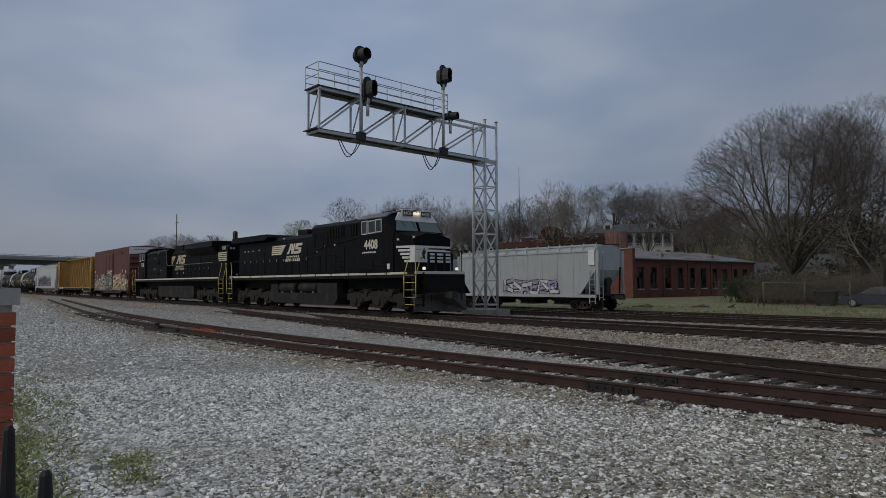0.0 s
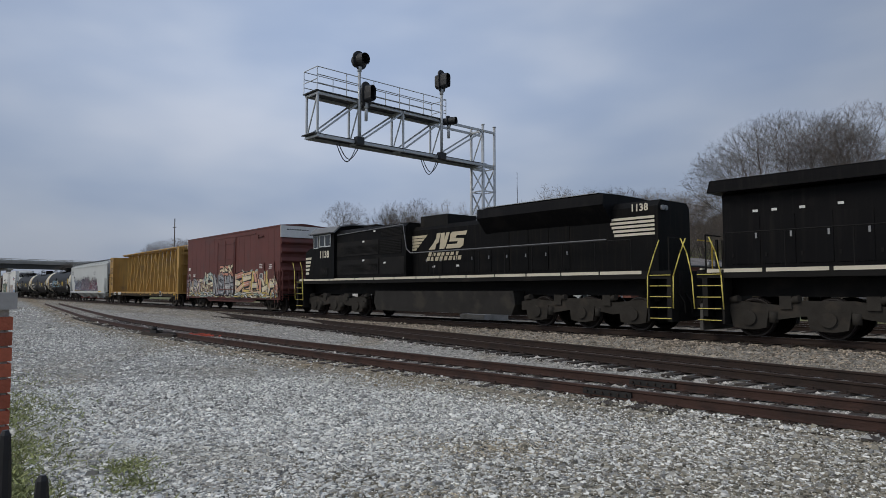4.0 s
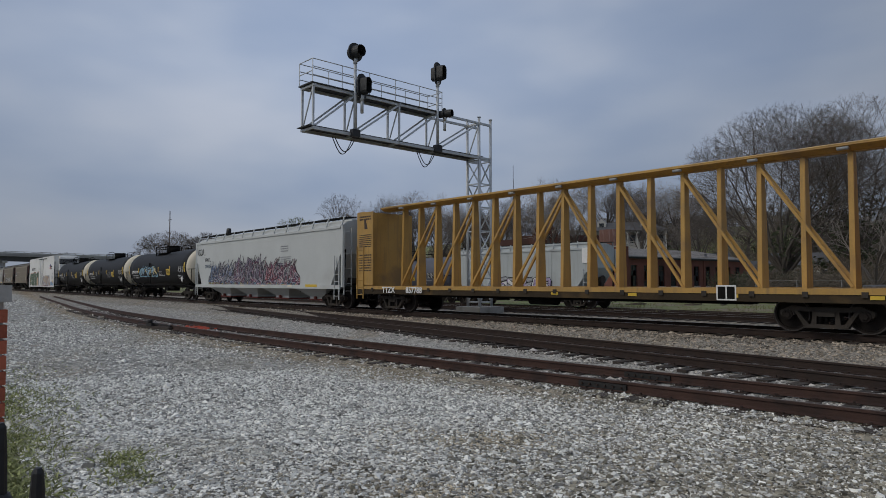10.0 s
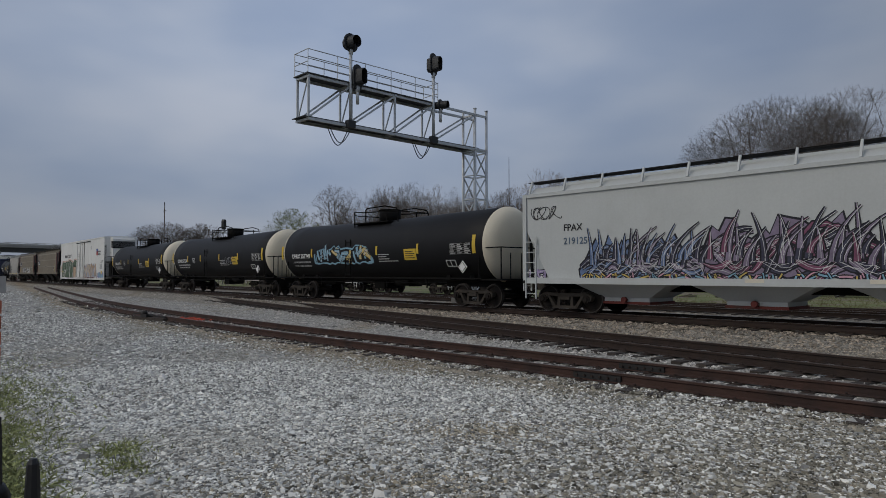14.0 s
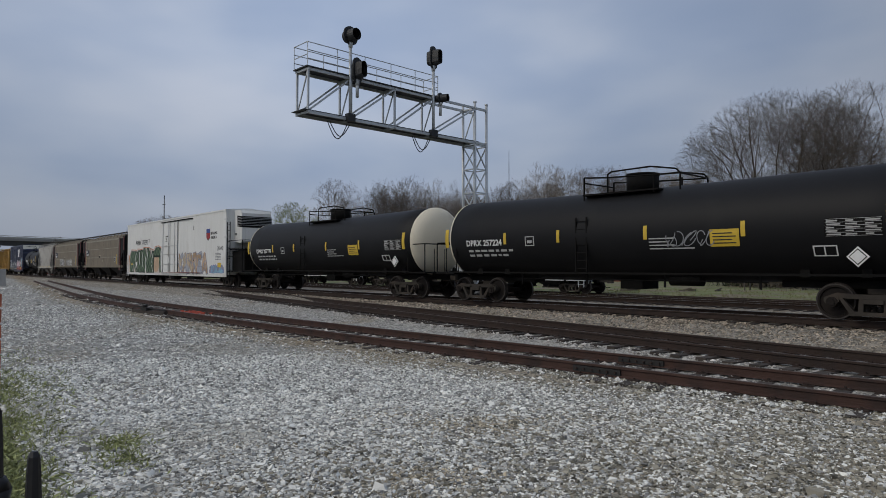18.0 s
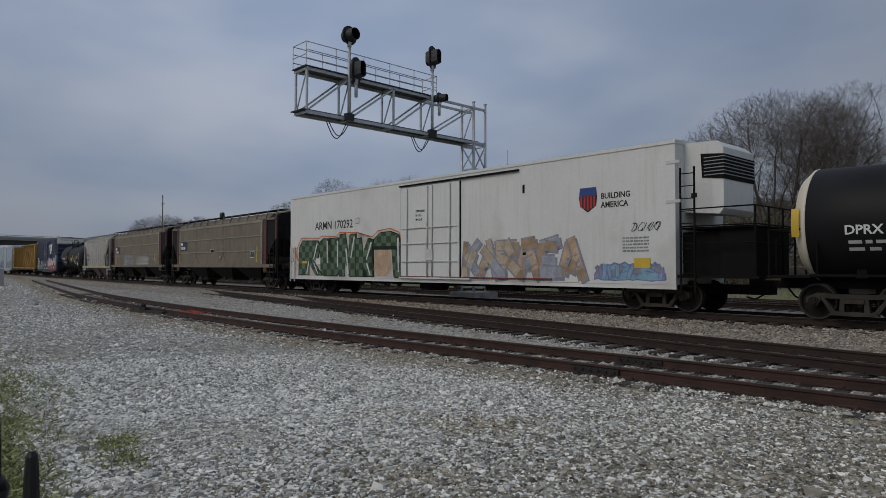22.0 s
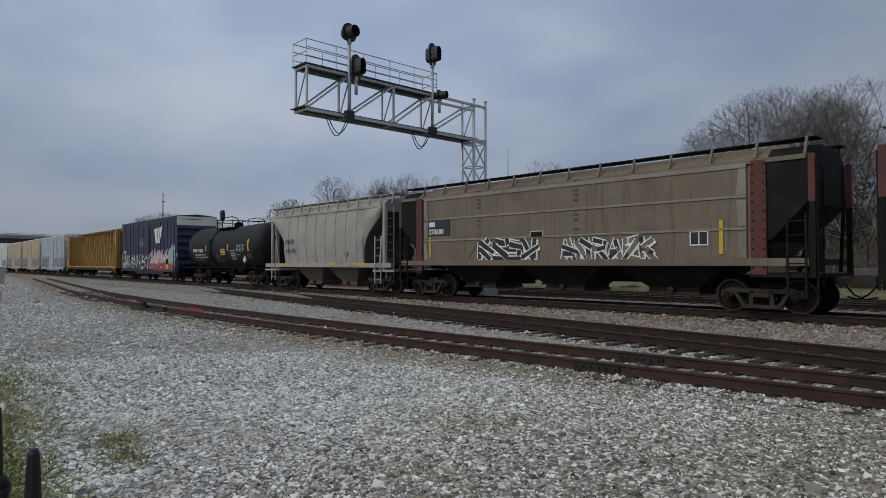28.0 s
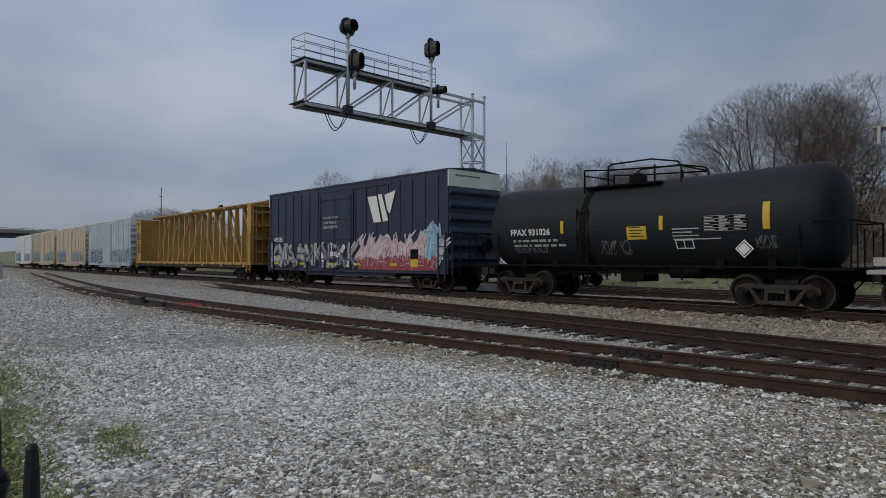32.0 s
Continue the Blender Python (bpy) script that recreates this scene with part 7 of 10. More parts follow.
    flat_stencil(car, -11.0, 1.5, -W - 0.03, 0.5, 0.13, YELLOW)
    flat_stencil(car, -9.6, 1.45, -W - 0.03, 0.4, 0.3, WHITE)
    graffiti(car, xr + 0.1, xr + 1.1, 1.5, 2.4, -W - 0.002, [SP_ORANGE], SP_RED, 2, "tag", None, 2)
    graffiti(car, 7.2, 9.6, z0 + 0.1, 1.5, -W - 0.002, [SP_BLUE, SP_GREY], paint("violet", 0.2, 0.2, 0.4), 12, "block", None, 4)
    graffiti(car, 8.5, 9.5, 2.4, 2.7, -W - 0.002, [SP_BLACK], SP_BLACK, 12, "tag", None, 4)
    # cooling unit on the front end
    bm = nb()
    prism(bm, [(xf, 2.95), (xf + 1.05, 2.85), (xf + 1.18, 3.0), (xf + 1.18, 4.75), (xf + 0.95, 4.95), (xf, 4.98)], -1.0, 1.0)
    u = part("cooling_unit", bm, WHITEPAINT, car, "white refrigeration unit", 0.04)
    bm = nb()
    prism(bm, [(xf + 0.56, 3.92), (xf + 1.2, 3.84), (xf + 1.2, 4.55), (xf + 0.52, 4.62)], -1.02, 1.02)
    g = part("unit_grille", bm, GREASE, u, "dark intake grille", 0.03)
    for k in range(6):
        bm = nb()
        box(bm, xf + 0.62, xf + 1.215, -1.03, 1.03, 3.97 + k * 0.1, 3.995 + k * 0.1)
        part("grille_bar", bm, SILVER, g)
    bm = nb()
    box(bm, xf + 0.22, xf + 0.4, -1.012, -0.999, 3.36, 3.5)
    part("gauge_window", bm, GLASS, u)
    for z in (3.2, 4.35):
        bm = nb()
        box(bm, xf - 0.28, xf + 0.16, -W - 0.02, -W + 0.02, z, z + 0.09)
        part("hinge_strap", bm, DOORGREY, car)
    bm = nb()
    box(bm, xf + 1.15, xf + 2.1, -1.2, 1.2, 1.1, 2.45)
    part("fuel_locker", bm, GREASE, car, bevel=0.02)
    bm = nb()
    box(bm, xf, half + 0.0, -1.45, 1.45, 1.02, 1.1)
    box(bm, xf, xf + 1.1, -1.1, 1.1, 1.1, 2.35)
    part("end_platform", bm, GREASE, car)
    bm = nb()
    for y in (-1.4, -0.5, 0.5, 1.4):
        tube(bm, (half - 0.1, y, 1.1), (half - 0.1, y, 3.0), 0.03, 6)
    for z in (2.0, 2.5, 3.0):
        pipe(bm, [(xf + 0.1, -1.4, z), (half - 0.1, -1.4, z), (half - 0.1, 1.4, z)], 0.022, 6)
    part("platform_railing", bm, GREASE, car)
    bm = nb()
    box(bm, xf + 0.1, half - 0.15, -1.35, 1.35, 2.42, 2.47)
    part("service_platform", bm, GREASE, car)
    ladder(car, xf + 0.35, -1.5, 0.6, 4.2, 10, 0.42, "x", GREASE)
    ladder(car, xr + 0.3, -W - 0.05, 0.55, 2.4, 5, 0.42, "x", WHITEPAINT)
    coupler(car, half, 1)
    coupler(car, xr, -1)
    bogie(car, half - 3.2)
    bogie(car, xr + 1.9)
    return car

# ---- the consist, front to rear: centres in metres of way at the start ----
BROWN = mat("oxide_red_paint", (0.115, 0.030, 0.023), 0.62, 0, 0.22, 0.9, 20, 0.06, stain=((0.075, 0.034, 0.03), 0.55, 0.6), streak=0.7)
NAVY = mat("navy_paint", (0.018, 0.024, 0.055), 0.5, 0, 0.25, 0.9, 20, 0.05, stain=((0.05, 0.05, 0.075), 0.56, 0.5), streak=0.6)
PALEGREY = mat("pale_grey_paint", (0.50, 0.52, 0.51), 0.55, 0, 0.10, 0.6, 18, 0.03, stain=((0.38, 0.38, 0.36), 0.58, 0.5), streak=0.15)
TAUPE = mat("taupe_dusty_paint", (0.185, 0.155, 0.112), 0.7, 0, 0.2, 0.8, 20, 0.05, stain=((0.09, 0.078, 0.062), 0.54, 0.6), streak=0.8)
DARKRED = mat("dark_red_post_paint", (0.11, 0.034, 0.03), 0.7, 0, 0.25, 2, 25, 0.08, stain=((0.05, 0.035, 0.03), 0.55, 0.7))
SOOT = mat("sooty_black_paint", (0.012, 0.0115, 0.0115), 0.75, 0, 0.3, 2, 25, 0.1, stain=((0.03, 0.027, 0.024), 0.55, 0.6), spec=0.2)
CEMENT = mat("cement_grey_paint", (0.385, 0.37, 0.34), 0.75, 0, 0.2, 0.8, 20, 0.06, stain=((0.235, 0.205, 0.17), 0.55, 0.6), streak=0.4)
TANKBLACK = mat("tank_black_paint", (0.009, 0.009, 0.010), 0.55, 0, 0.2, 1.0, 20, 0.02, stain=((0.014, 0.014, 0.014), 0.56, 0.5), spec=0.2)
TANKGREY = mat("tank_charcoal_paint", (0.020, 0.021, 0.023), 0.6, 0, 0.2, 1.0, 20, 0.03, stain=((0.03, 0.03, 0.03), 0.56, 0.5), spec=0.2)
CREAM = mat("cream_tank_paint", (0.66, 0.60, 0.47), 0.5, 0, 0.08, 1.0, 20, 0.02, stain=((0.40, 0.34, 0.25), 0.64, 0.5))
ICEBLUE = mat("faded_blue_white_paint", (0.42, 0.48, 0.53), 0.6, 0, 0.2, 0.9, 20, 0.05, stain=((0.28, 0.29, 0.30), 0.55, 0.6), streak=0.8)
TANPAINT = mat("faded_tan_paint", (0.52, 0.44, 0.31), 0.6, 0, 0.2, 0.9, 20, 0.05, stain=((0.36, 0.30, 0.22), 0.55, 0.6), streak=0.8)
STRAW = mat("straw_white_end", (0.80, 0.77, 0.66), 0.6, 0, 0.2, 0.9, 20, 0.05, stain=((0.45, 0.26, 0.07), 0.6, 0.7))

TRAIN = []


def add(car, c):
    TRAIN.append((car, c))
    return car


add(loco_wide(-31.55), -31.55)
add(loco_narrow(-53.05), -53.05)

c = -74.19
a = add(boxcar("boxcar", c, 7.61, BROWN, "oxide-red boxcar with sprayed graffiti along its lower side", ribd=0.006), c)
lettering("number", "473", 0.3, WHITE, a, side(-7.3, 2.25, -1.51), 0.006)
lettering("number", "163", 0.3, WHITE, a, side(-6.3, 2.25, -1.51), 0.006)
bars("owner_bar", a, -7.25, 2.72, -1.506, 0.35, 1, 0.2, WHITE, 2)
PEACH, SALMON, CREAMSP, MINT = paint("soft_peach", 0.58, 0.38, 0.24), paint("salmon", 0.52, 0.25, 0.18), paint("pale_cream", 0.62, 0.55, 0.38), paint("mint", 0.34, 0.42, 0.38)
graffiti(a, -7.45, -3.8, 0.98, 2.12, -1.505, [SP_TAN, CREAMSP, paint("mauve", 0.34, 0.27, 0.29), SP_GREY], SP_BLACK, 4, "letter", SP_WHITE, 6)
graffiti(a, -4.0, -2.4, 1.65, 2.55, -1.514, [CREAMSP, MINT], SP_BLACK, 14, "letter", SP_WHITE, 3, cloud=False)
graffiti(a, -3.6, -1.8, 0.95, 1.7, -1.514, [SP_YELLOW, CREAMSP, SP_TAN], SP_BLACK, 17, "letter", SP_WHITE, 3, cloud=False)
graffiti(a, -2.2, 1.3, 1.0, 2.45, -1.545, [SP_GREY, paint("steel", 0.22, 0.23, 0.25), paint("ash", 0.34, 0.34, 0.33)], SP_BLACK, 6, "letter", SP_WHITE, 4)
graffiti(a, -1.2, 1.2, 2.2, 2.95, -1.552, [CREAMSP, SALMON], SP_BLACK, 26, "letter", None, 3, cloud=False)
graffiti(a, 1.3, 7.35, 0.92, 2.5, -1.507, [PEACH, CREAMSP, SALMON, SP_YELLOW], SP_BLACK, 3, "letter", SP_WHITE, 5, rim=MINT)
graffiti(a, -7.4, 7.3, 0.82, 1.18, -1.522, [SP_YELLOW, CREAMSP, SP_WHITE, MINT], SP_BLACK, 8, "letter", None, 22, cloud=False)
for x0 in (4.72, 6.05):
    stripes("repaint_patch", a, [[(x0, 1.95), (x0 + 0.85, 1.95), (x0 + 0.85, 2.95), (x0, 2.95)]], -1.518, BROWN, "fresh oxide-red patch over the graffiti")
bm = nb()
box(bm, 4.7, 5.45, -1.56, -1.5, 4.5, 4.56)
box(bm, 4.72, 4.80, -1.58, -1.5, 4.42, 4.64)
part("door_stop", bm, BROWN, a)
flat_stencil(a, 5.0, 1.98, -1.526, 0.42, 0.3, WHITE, BLACK)
bars("stencil", a, 4.95, 2.8, -1.526, 0.4, 3, 0.05, WHITE, 3, 2.0)
bars("stencil", a, 6.25, 2.75, -1.526, 0.4, 3, 0.05, WHITE, 4, 2.0)

c = -94.9
a = add(centerbeam(c, 11.2, "empty orange-yellow centre-beam lumber flatcar with stencilled bulkheads"), c)
lettering("code", "TTZX", 0.36, WHITE, a, side(-9.1, 0.85, -1.525), 0.01)
lettering("number", "857788", 0.36, WHITE, a, side(-7.4, 0.85, -1.525), 0.01)
flat_stencil(a, 6.3, 0.8, -1.495, 0.55, 0.42, WHITE, GREASE)

c = -117.0
a = add(end_slope_hopper("covered_hopper", c, 9.8, "pale grey covered hopper wagon with spiky dark graffiti", PALEGREY, PALEGREY, 4.40, 1.52, 4, SOOT, PALEGREY, True, 0.0, 8.6, sidez=1.12, slope_z=2.75), c)
lettering("code", "FPAX", 0.32, SP_BLACK, a, side(-7.99, 2.75, -1.49), 0.004)
lettering("number", "219125", 0.32, paint("faded", 0.10, 0.14, 0.20), a, side(-7.99, 2.3, -1.49), 0.004)
HAZE, PLUM, INK, SKYSP, WINE = paint("haze", 0.22, 0.18, 0.25), paint("plum", 0.20, 0.08, 0.13), paint("ink", 0.06, 0.06, 0.09), paint("dull_sky", 0.14, 0.20, 0.34), paint("wine", 0.30, 0.07, 0.10)
graffiti(a, -7.3, -3.2, 1.15, 2.5, -1.48, [SKYSP, HAZE, INK], SP_BLACK, 21, "wave", SP_WHITE, 5)
graffiti(a, -3.6, 1.4, 1.15, 2.8, -1.482, [HAZE, PLUM, INK], SP_BLACK, 24, "wave", SP_WHITE, 6)
graffiti(a, 1.0, 5.4, 1.15, 2.55, -1.484, [PLUM, HAZE, WINE], SP_BLACK, 27, "wave", SP_WHITE, 5)
graffiti(a, -6.8, -3.0, 1.5, 2.75, -1.490, [SKYSP, INK, HAZE], SP_BLACK, 28, "spike", SP_WHITE, 4, cloud=False)
graffiti(a, -3.0, 1.2, 1.5, 3.0, -1.492, [HAZE, INK, PLUM], SP_BLACK, 29, "spike", SP_WHITE, 4, cloud=False)
graffiti(a, 1.0, 5.0, 1.4, 2.7, -1.494, [WINE, PLUM, INK], SP_BLACK, 30, "spike", SP_WHITE, 4, cloud=False)
graffiti(a, -7.2, 5.2, 1.12, 1.35, -1.500, [SP_YELLOW, SP_BLUE, SP_PINK], SP_BLACK, 33, "block", None, 26, cloud=False)
graffiti(a, -9.5, -8.1, 3.15, 3.65, -1.485, [SP_BLACK], SP_BLACK, 22, "tag", None, 3)
bars("stencil", a, 3.2, 3.3, -1.485, 0.9, 3, 0.06, SP_GREY, 3, 2.2)
bars("stencil", a, 3.2, 2.7, -1.485, 1.2, 6, 0.05, SP_GREY, 4, 2.2)
flat_stencil(a, 6.2, 1.07, -1.573, 1.2, 0.13, YELLOW)
for x in (-2.0, 0.9, 4.2):
    flat_stencil(a, x, 1.07, -1.573, 0.5, 0.1, CREAMY)

for c, num, gr in ((-136.4, "257749", [(-4.6, 0.6, 1.75, 2.75, [SP_BLUE, SP_BLUE, SP_YELLOW], SP_BLACK, 31, "block")]), (-154.0, "257224", [(1.6, 3.0, 1.9, 2.4, [SP_GREY], SP_BLACK, 32, "tag")]), (-171.85, "257771", None)):
    add(tank("tank_car", c, 8.75, "long black tank wagon with cream dished ends and yellow strips", 1.5, 2.46, num, "DPRX", True, True, gr, TANKBLACK, 0.10, CREAM), c)

c = -192.85
add(reefer(c, 12.25, "dirty white refrigerator car with green and tan graffiti"), c)


PALEDUST = mat("pale_dusty_paint", (0.27, 0.25, 0.205), 0.75, 0, 0.3, 1.2, 18, 0.05, stain=((0.15, 0.13, 0.10), 0.52, 0.6))
BRIGHTW = paint("bright_white", 0.8, 0.8, 0.78)


def brown_hopper(c, half, num, graf):
    a = add(end_slope_hopper("covered_hopper", c, half, "taupe dusty covered hopper with dark red posts and black ends", TAUPE, DARKRED, 4.42, 1.52, 3, SOOT, None, False, 0.0, half - 1.72, sidez=1.42, slope_z=2.9, bay_z=0.5, capm=SOOT), c)
    p = half - 1.72
    for k in (1, 2, 3):
        z = 1.42 + 2.6 * k / 3
        bm = nb()
        box(bm, -p, p, -1.552, -1.51, z - 0.035 if k < 3 else z - 0.1, z + 0.03)
        part("side_seam", bm, PALEDUST, a, "pale dusty seam")
    for e in (-1, 1):
        stripes("bare_patch", a, [[(e * (p - 0.28 + 0.05 * (k % 2)), 1.5 + 0.85 * k), (e * (p - 0.01), 1.5 + 0.85 * k), (e * (p - 0.01), 2.2 + 0.85 * k), (e * (p - 0.2 - 0.07 * (k % 2)), 2.2 + 0.85 * k)][::e] for k in range(3)], -1.5445, PALEDUST, "worn pale paint beside the post")
    for e in (-1, 1):
        bm = nb()
        box(bm, e * (p + 0.3) - 0.2, e * (p + 0.3) + 0.2, -1.545, -1.47, 1.05, 4.08)
        part("red_post", bm, DARKRED, a, "chipped dark red post", 0.01)
        bm = nb()
        box(bm, min(e * (p + 0.6), e * (half - 0.2)), max(e * (p + 0.6), e * (half - 0.2)), -1.49, -1.46, 2.95, 4.1)
        prism(bm, [(e * (p + 0.6), 2.95), (e * (half - 0.2), 2.95), (e * (p + 0.6), 1.95)], -1.49, -1.46)
        part("end_sheet", bm, SOOT, a, "sooty black end sheet")
        bm = nb()
        for k in range(12):
            for q in (-0.14, 0.14):
                x = e * (p + 0.3) + q
                box(bm, x - 0.025, x + 0.025, -1.552, -1.545, 1.2 + k * 0.25, 1.25 + k * 0.25)
        tagged(part("rivet_row", bm, SOOT, a), kind="stuff")
    for x in (-p * 0.52, p * 0.16):
        bm = nb()
        for k in range(13):
            z = 2.15 + k * 0.16
            if k % 4 == 3:
                continue
            box(bm, x - 0.09, x + 0.09, -1.55, -1.54, z, z + 0.05)
        for k in range(6):
            for q in (-1, 1):
                box(bm, x + q * (0.08 + 0.09 * k) - 0.05, x + q * (0.08 + 0.09 * k) + 0.05, -1.55, -1.54, 2.05 - 0.09 * k, 2.09 - 0.09 * k)
        tagged(part("weld_row", bm, mat("worn_taupe", (0.11, 0.092, 0.068), 0.75, 0, 0.25, 2, 25, 0.05), a), kind="stuff")
    stripes("number_panel", a, [[(-p + 0.26, 2.48), (-p + 1.55, 2.48), (-p + 1.55, 3.12), (-p + 0.26, 3.12)]], -1.542, mat("faded_navy_panel", (0.03, 0.034, 0.052), 0.7, 0, 0.2, 3, 30, 0.03))
    lettering("number", num, 0.30, WHITE, a, side(-p + 0.32, 2.54, -1.548), 0.006)
    bars("owner_bar", a, -p + 0.34, 2.84, -1.547, 0.36, 1, 0.2, WHITE, 2)
    flat_stencil(a, -p + 0.35, 1.6, -1.545, 0.08, 0.85, YELLOW)
    flat_stencil(a, p - 0.75, 1.6, -1.545, 0.12, 0.95, YELLOW)
    flat_stencil(a, p - 1.6, 1.85, -1.545, 0.55, 0.42, WHITE, BLACK)
    flat_stencil(a, -0.9, 2.25, -1.545, 0.6, 0.24, CREAMY)
    flat_stencil(a, -0.86, 2.28, -1.55, 0.52, 0.18, SOOT)
    flat_stencil(a, 0.5, 1.85, -1.545, 0.4, 0.16, CREMY2)
    if graf:
        slate = paint("slate", 0.045, 0.048, 0.055)
        graffiti(a, -p + 3.2, -p + 6.0, 1.42, 2.3, -1.555, [slate], BRIGHTW, 41, "letter", None, 4, cloud=False)
        graffiti(a, -p + 7.1, -p + 10.6, 1.42, 2.2, -1.555, [slate, paint("dust", 0.2, 0.18, 0.15)], BRIGHTW, 43, "letter", None, 6, cloud=False)
    return a


CREMY2 = mat("faint_stencil", (0.26, 0.23, 0.17), 0.7, 0, 0.2, 3, 30, 0.02)
brown_hopper(-215.25, 8.5, "270708", False)
brown_hopper(-233.27, 8.3, "270680", True)

c = -248.1
FADEDINK = paint("faded_ink", 0.14, 0.14, 0.145)
# discharge bays take a darker grey than the body
a = add(end_slope_hopper("covered_hopper", c, 6.15, "weathered cement-grey two-bay covered hopper with bulged sides", CEMENT, CEMENT, 4.34, 1.42, 2, CEMENT, mat("dark_bay_grey", (0.12, 0.11, 0.098), 0.85, 0, 0.3, 1.5, 20, 0.1), False, 0.12, 3.75, sidez=1.32, slope_z=3.75, bay_z=0.35, vert=True, inset=0.95, curve=((0, 0), (0.02, 0.3), (0.1, 0.48), (0.28, 0.62), (0.55, 0.76), (0.8, 0.88), (1, 1)), slopem=mat("end_grime_and_shade", (0.085, 0.078, 0.068), 0.85, 0, 0.3, 1.5, 20, 0.1, stain=((0.045, 0.04, 0.035), 0.5, 0.7))), c)
lettering("code", "CMEX", 0.36, FADEDINK, a, side(-3.55, 2.42, -1.535), 0.004)
lettering("number", "140144", 0.36, FADEDINK, a, side(-3.55, 1.92, -1.505), 0.004)
flat_stencil(a, 2.2, 1.75, -1.50, 0.32, 0.2, SP_GREY)
for x, w in ((-4.2, 0.8), (-2.2, 0.5), (-0.7, 0.5), (1.0, 0.6), (2.8, 1.4)):
    flat_stencil(a, x, 1.29, -1.474, w, 0.09, YELLOW)

c = -260.8
FAINT = paint("faint", 0.17, 0.17, 0.17)
add(tank("tank_car", c, 6.5, "short charcoal tank wagon with yellow placards", 1.46, 2.5, "931026", "FPAX", False, True, [(-4.5, -3.0, 1.55, 1.75, [SP_GREY], SP_GREY, 51, "tag"), (-0.9, 0.2, 1.45, 1.95, [FAINT], FAINT, 52, "tag"), (4.0, 4.6, 1.6, 2.0, [FAINT], FAINT, 53, "tag")], TANKGREY, 0.12, CREAM), c)

c = -276.1
NAVYSP = paint("faded_navy", 0.07, 0.09, 0.14)
a = add(boxcar("boxcar", c, 7.5, NAVY, "navy blue ribbed boxcar with pink, red and grey graffiti", 5.05, endm=STRAW, doorx=-0.6), c)
lettering("number", "473535", 0.32, WHITE, a, side(-6.9, 2.3, -1.51), 0.006)
stripes("emblem", a, [[(2.05, 4.2), (2.75, 4.2), (3.1, 3.0), (2.55, 3.0)], [(2.85, 4.25), (3.15, 4.25), (3.62, 3.05), (3.25, 3.0)], [(3.35, 4.2), (4.15, 4.35), (3.75, 3.35), (3.55, 3.5)]], -1.512, WHITE, "white slanted bar emblem")
graffiti(a, -7.2, -1.8, 0.9, 2.3, -1.507, [SP_GREY, paint("sage", 0.34, 0.38, 0.34), NAVYSP], SP_BLACK, 61, "letter", SP_WHITE, 6, cloud=False)
graffiti(a, -1.8, 1.2, 0.9, 2.2, -1.545, [SP_GREY, SP_WHITE, NAVYSP], SP_BLACK, 62, "letter", SP_WHITE, 4, cloud=False)
graffiti(a, 0.6, 7.0, 1.0, 2.5, -1.506, [SP_PINK, SP_PINK, SP_RED], SP_WHITE, 63, "spike", SP_WHITE, 9)
graffiti(a, 0.9, 6.8, 0.85, 1.5, -1.514, [SP_RED, SP_RED], SP_PURPLE, 64, "block", SP_WHITE, 6)
graffiti(a, 6.2, 7.2, 1.3, 2.9, -1.512, [SP_BLUE], paint("paleblue", 0.4, 0.55, 0.65), 65, "block", None, 1)
flat_stencil(a, 5.2, 1.0, -1.53, 0.5, 0.32, YELLOW)
flat_stencil(a, 5.2, 1.35, -1.53, 0.5, 0.4, GREASE)
for x in (-6.8, -4.0, -1.2, 1.0, 3.8):
    flat_stencil(a, x, 1.05, -1.55, 0.5, 0.1, YELLOW)
bars("stencil", a, -1.7, 3.3, -1.545, 1.3, 3, 0.14, SP_GREY, 6, 1.6)

c = -297.25
add(centerbeam(c, 11.4, "empty yellow centre-beam lumber flatcar with a lettered bulkhead"), c)
FAR = [(-318.6, ICEBLUE, "faded ice-blue boxcar with sprayed patches"), (-336.3, TANPAINT, "faded tan boxcar with blue and green graffiti"), (-354.0, TANPAINT, "faded tan boxcar with grey graffiti"), (-371.7, WHITEPAINT, "dirty white boxcar far down the train")]
for k, (c, m, lab) in enumerate(FAR):
    a = add(boxcar("boxcar", c, 7.9, m, lab, 5.1, roofm=STRAW, endm=WHITE), c)
    graffiti(a, -7.0, -1.5, 1.0, 2.4, -1.506, [SP_GREY, SP_BLUE], SP_BLACK, 70 + k, "letter", None, 5)
    graffiti(a, 1.5, 7.0, 1.0, 2.3, -1.506, [SP_GREY, SP_GREEN, SP_BLUE], SP_GREY, 80 + k, "block", None, 5)


def motions():
    """Rolls the train along its track, and the wheels under it."""
    times = [0.0] + [float(t) for t in range(2, 32, 2)] + [32.0]
    for car, c in TRAIN:
        walk(car, [(t, wagon_pose(c, t)) for t in times])
    for (x, big), sets in WHEELS.items():
        r = 0.53 if big else 0.457
        step = 2.0 / FPS
        rows = []
        for k in range(int(32 / step) + 1):
            t = k * step
            rows.append((t, pose(x, 0, r, 0, math.degrees(travel(t) / r) % 360, 0)))
        walk(sets[0], rows)
        keys = sets[0].animation_data
        for w in sets[1:]:
            w.rotation_mode = "QUATERNION"
            w.animation_data_create()
            w.animation_data.action = keys.action
            w.animation_data.action_slot = keys.action_slot

# ---- standing wagons on the yard track ----
def yard_pose(x):
    a = math.degrees(math.atan(K3 * x))
    return pose(x, y3(x) + OFF5, Z5, 0, 0, a)


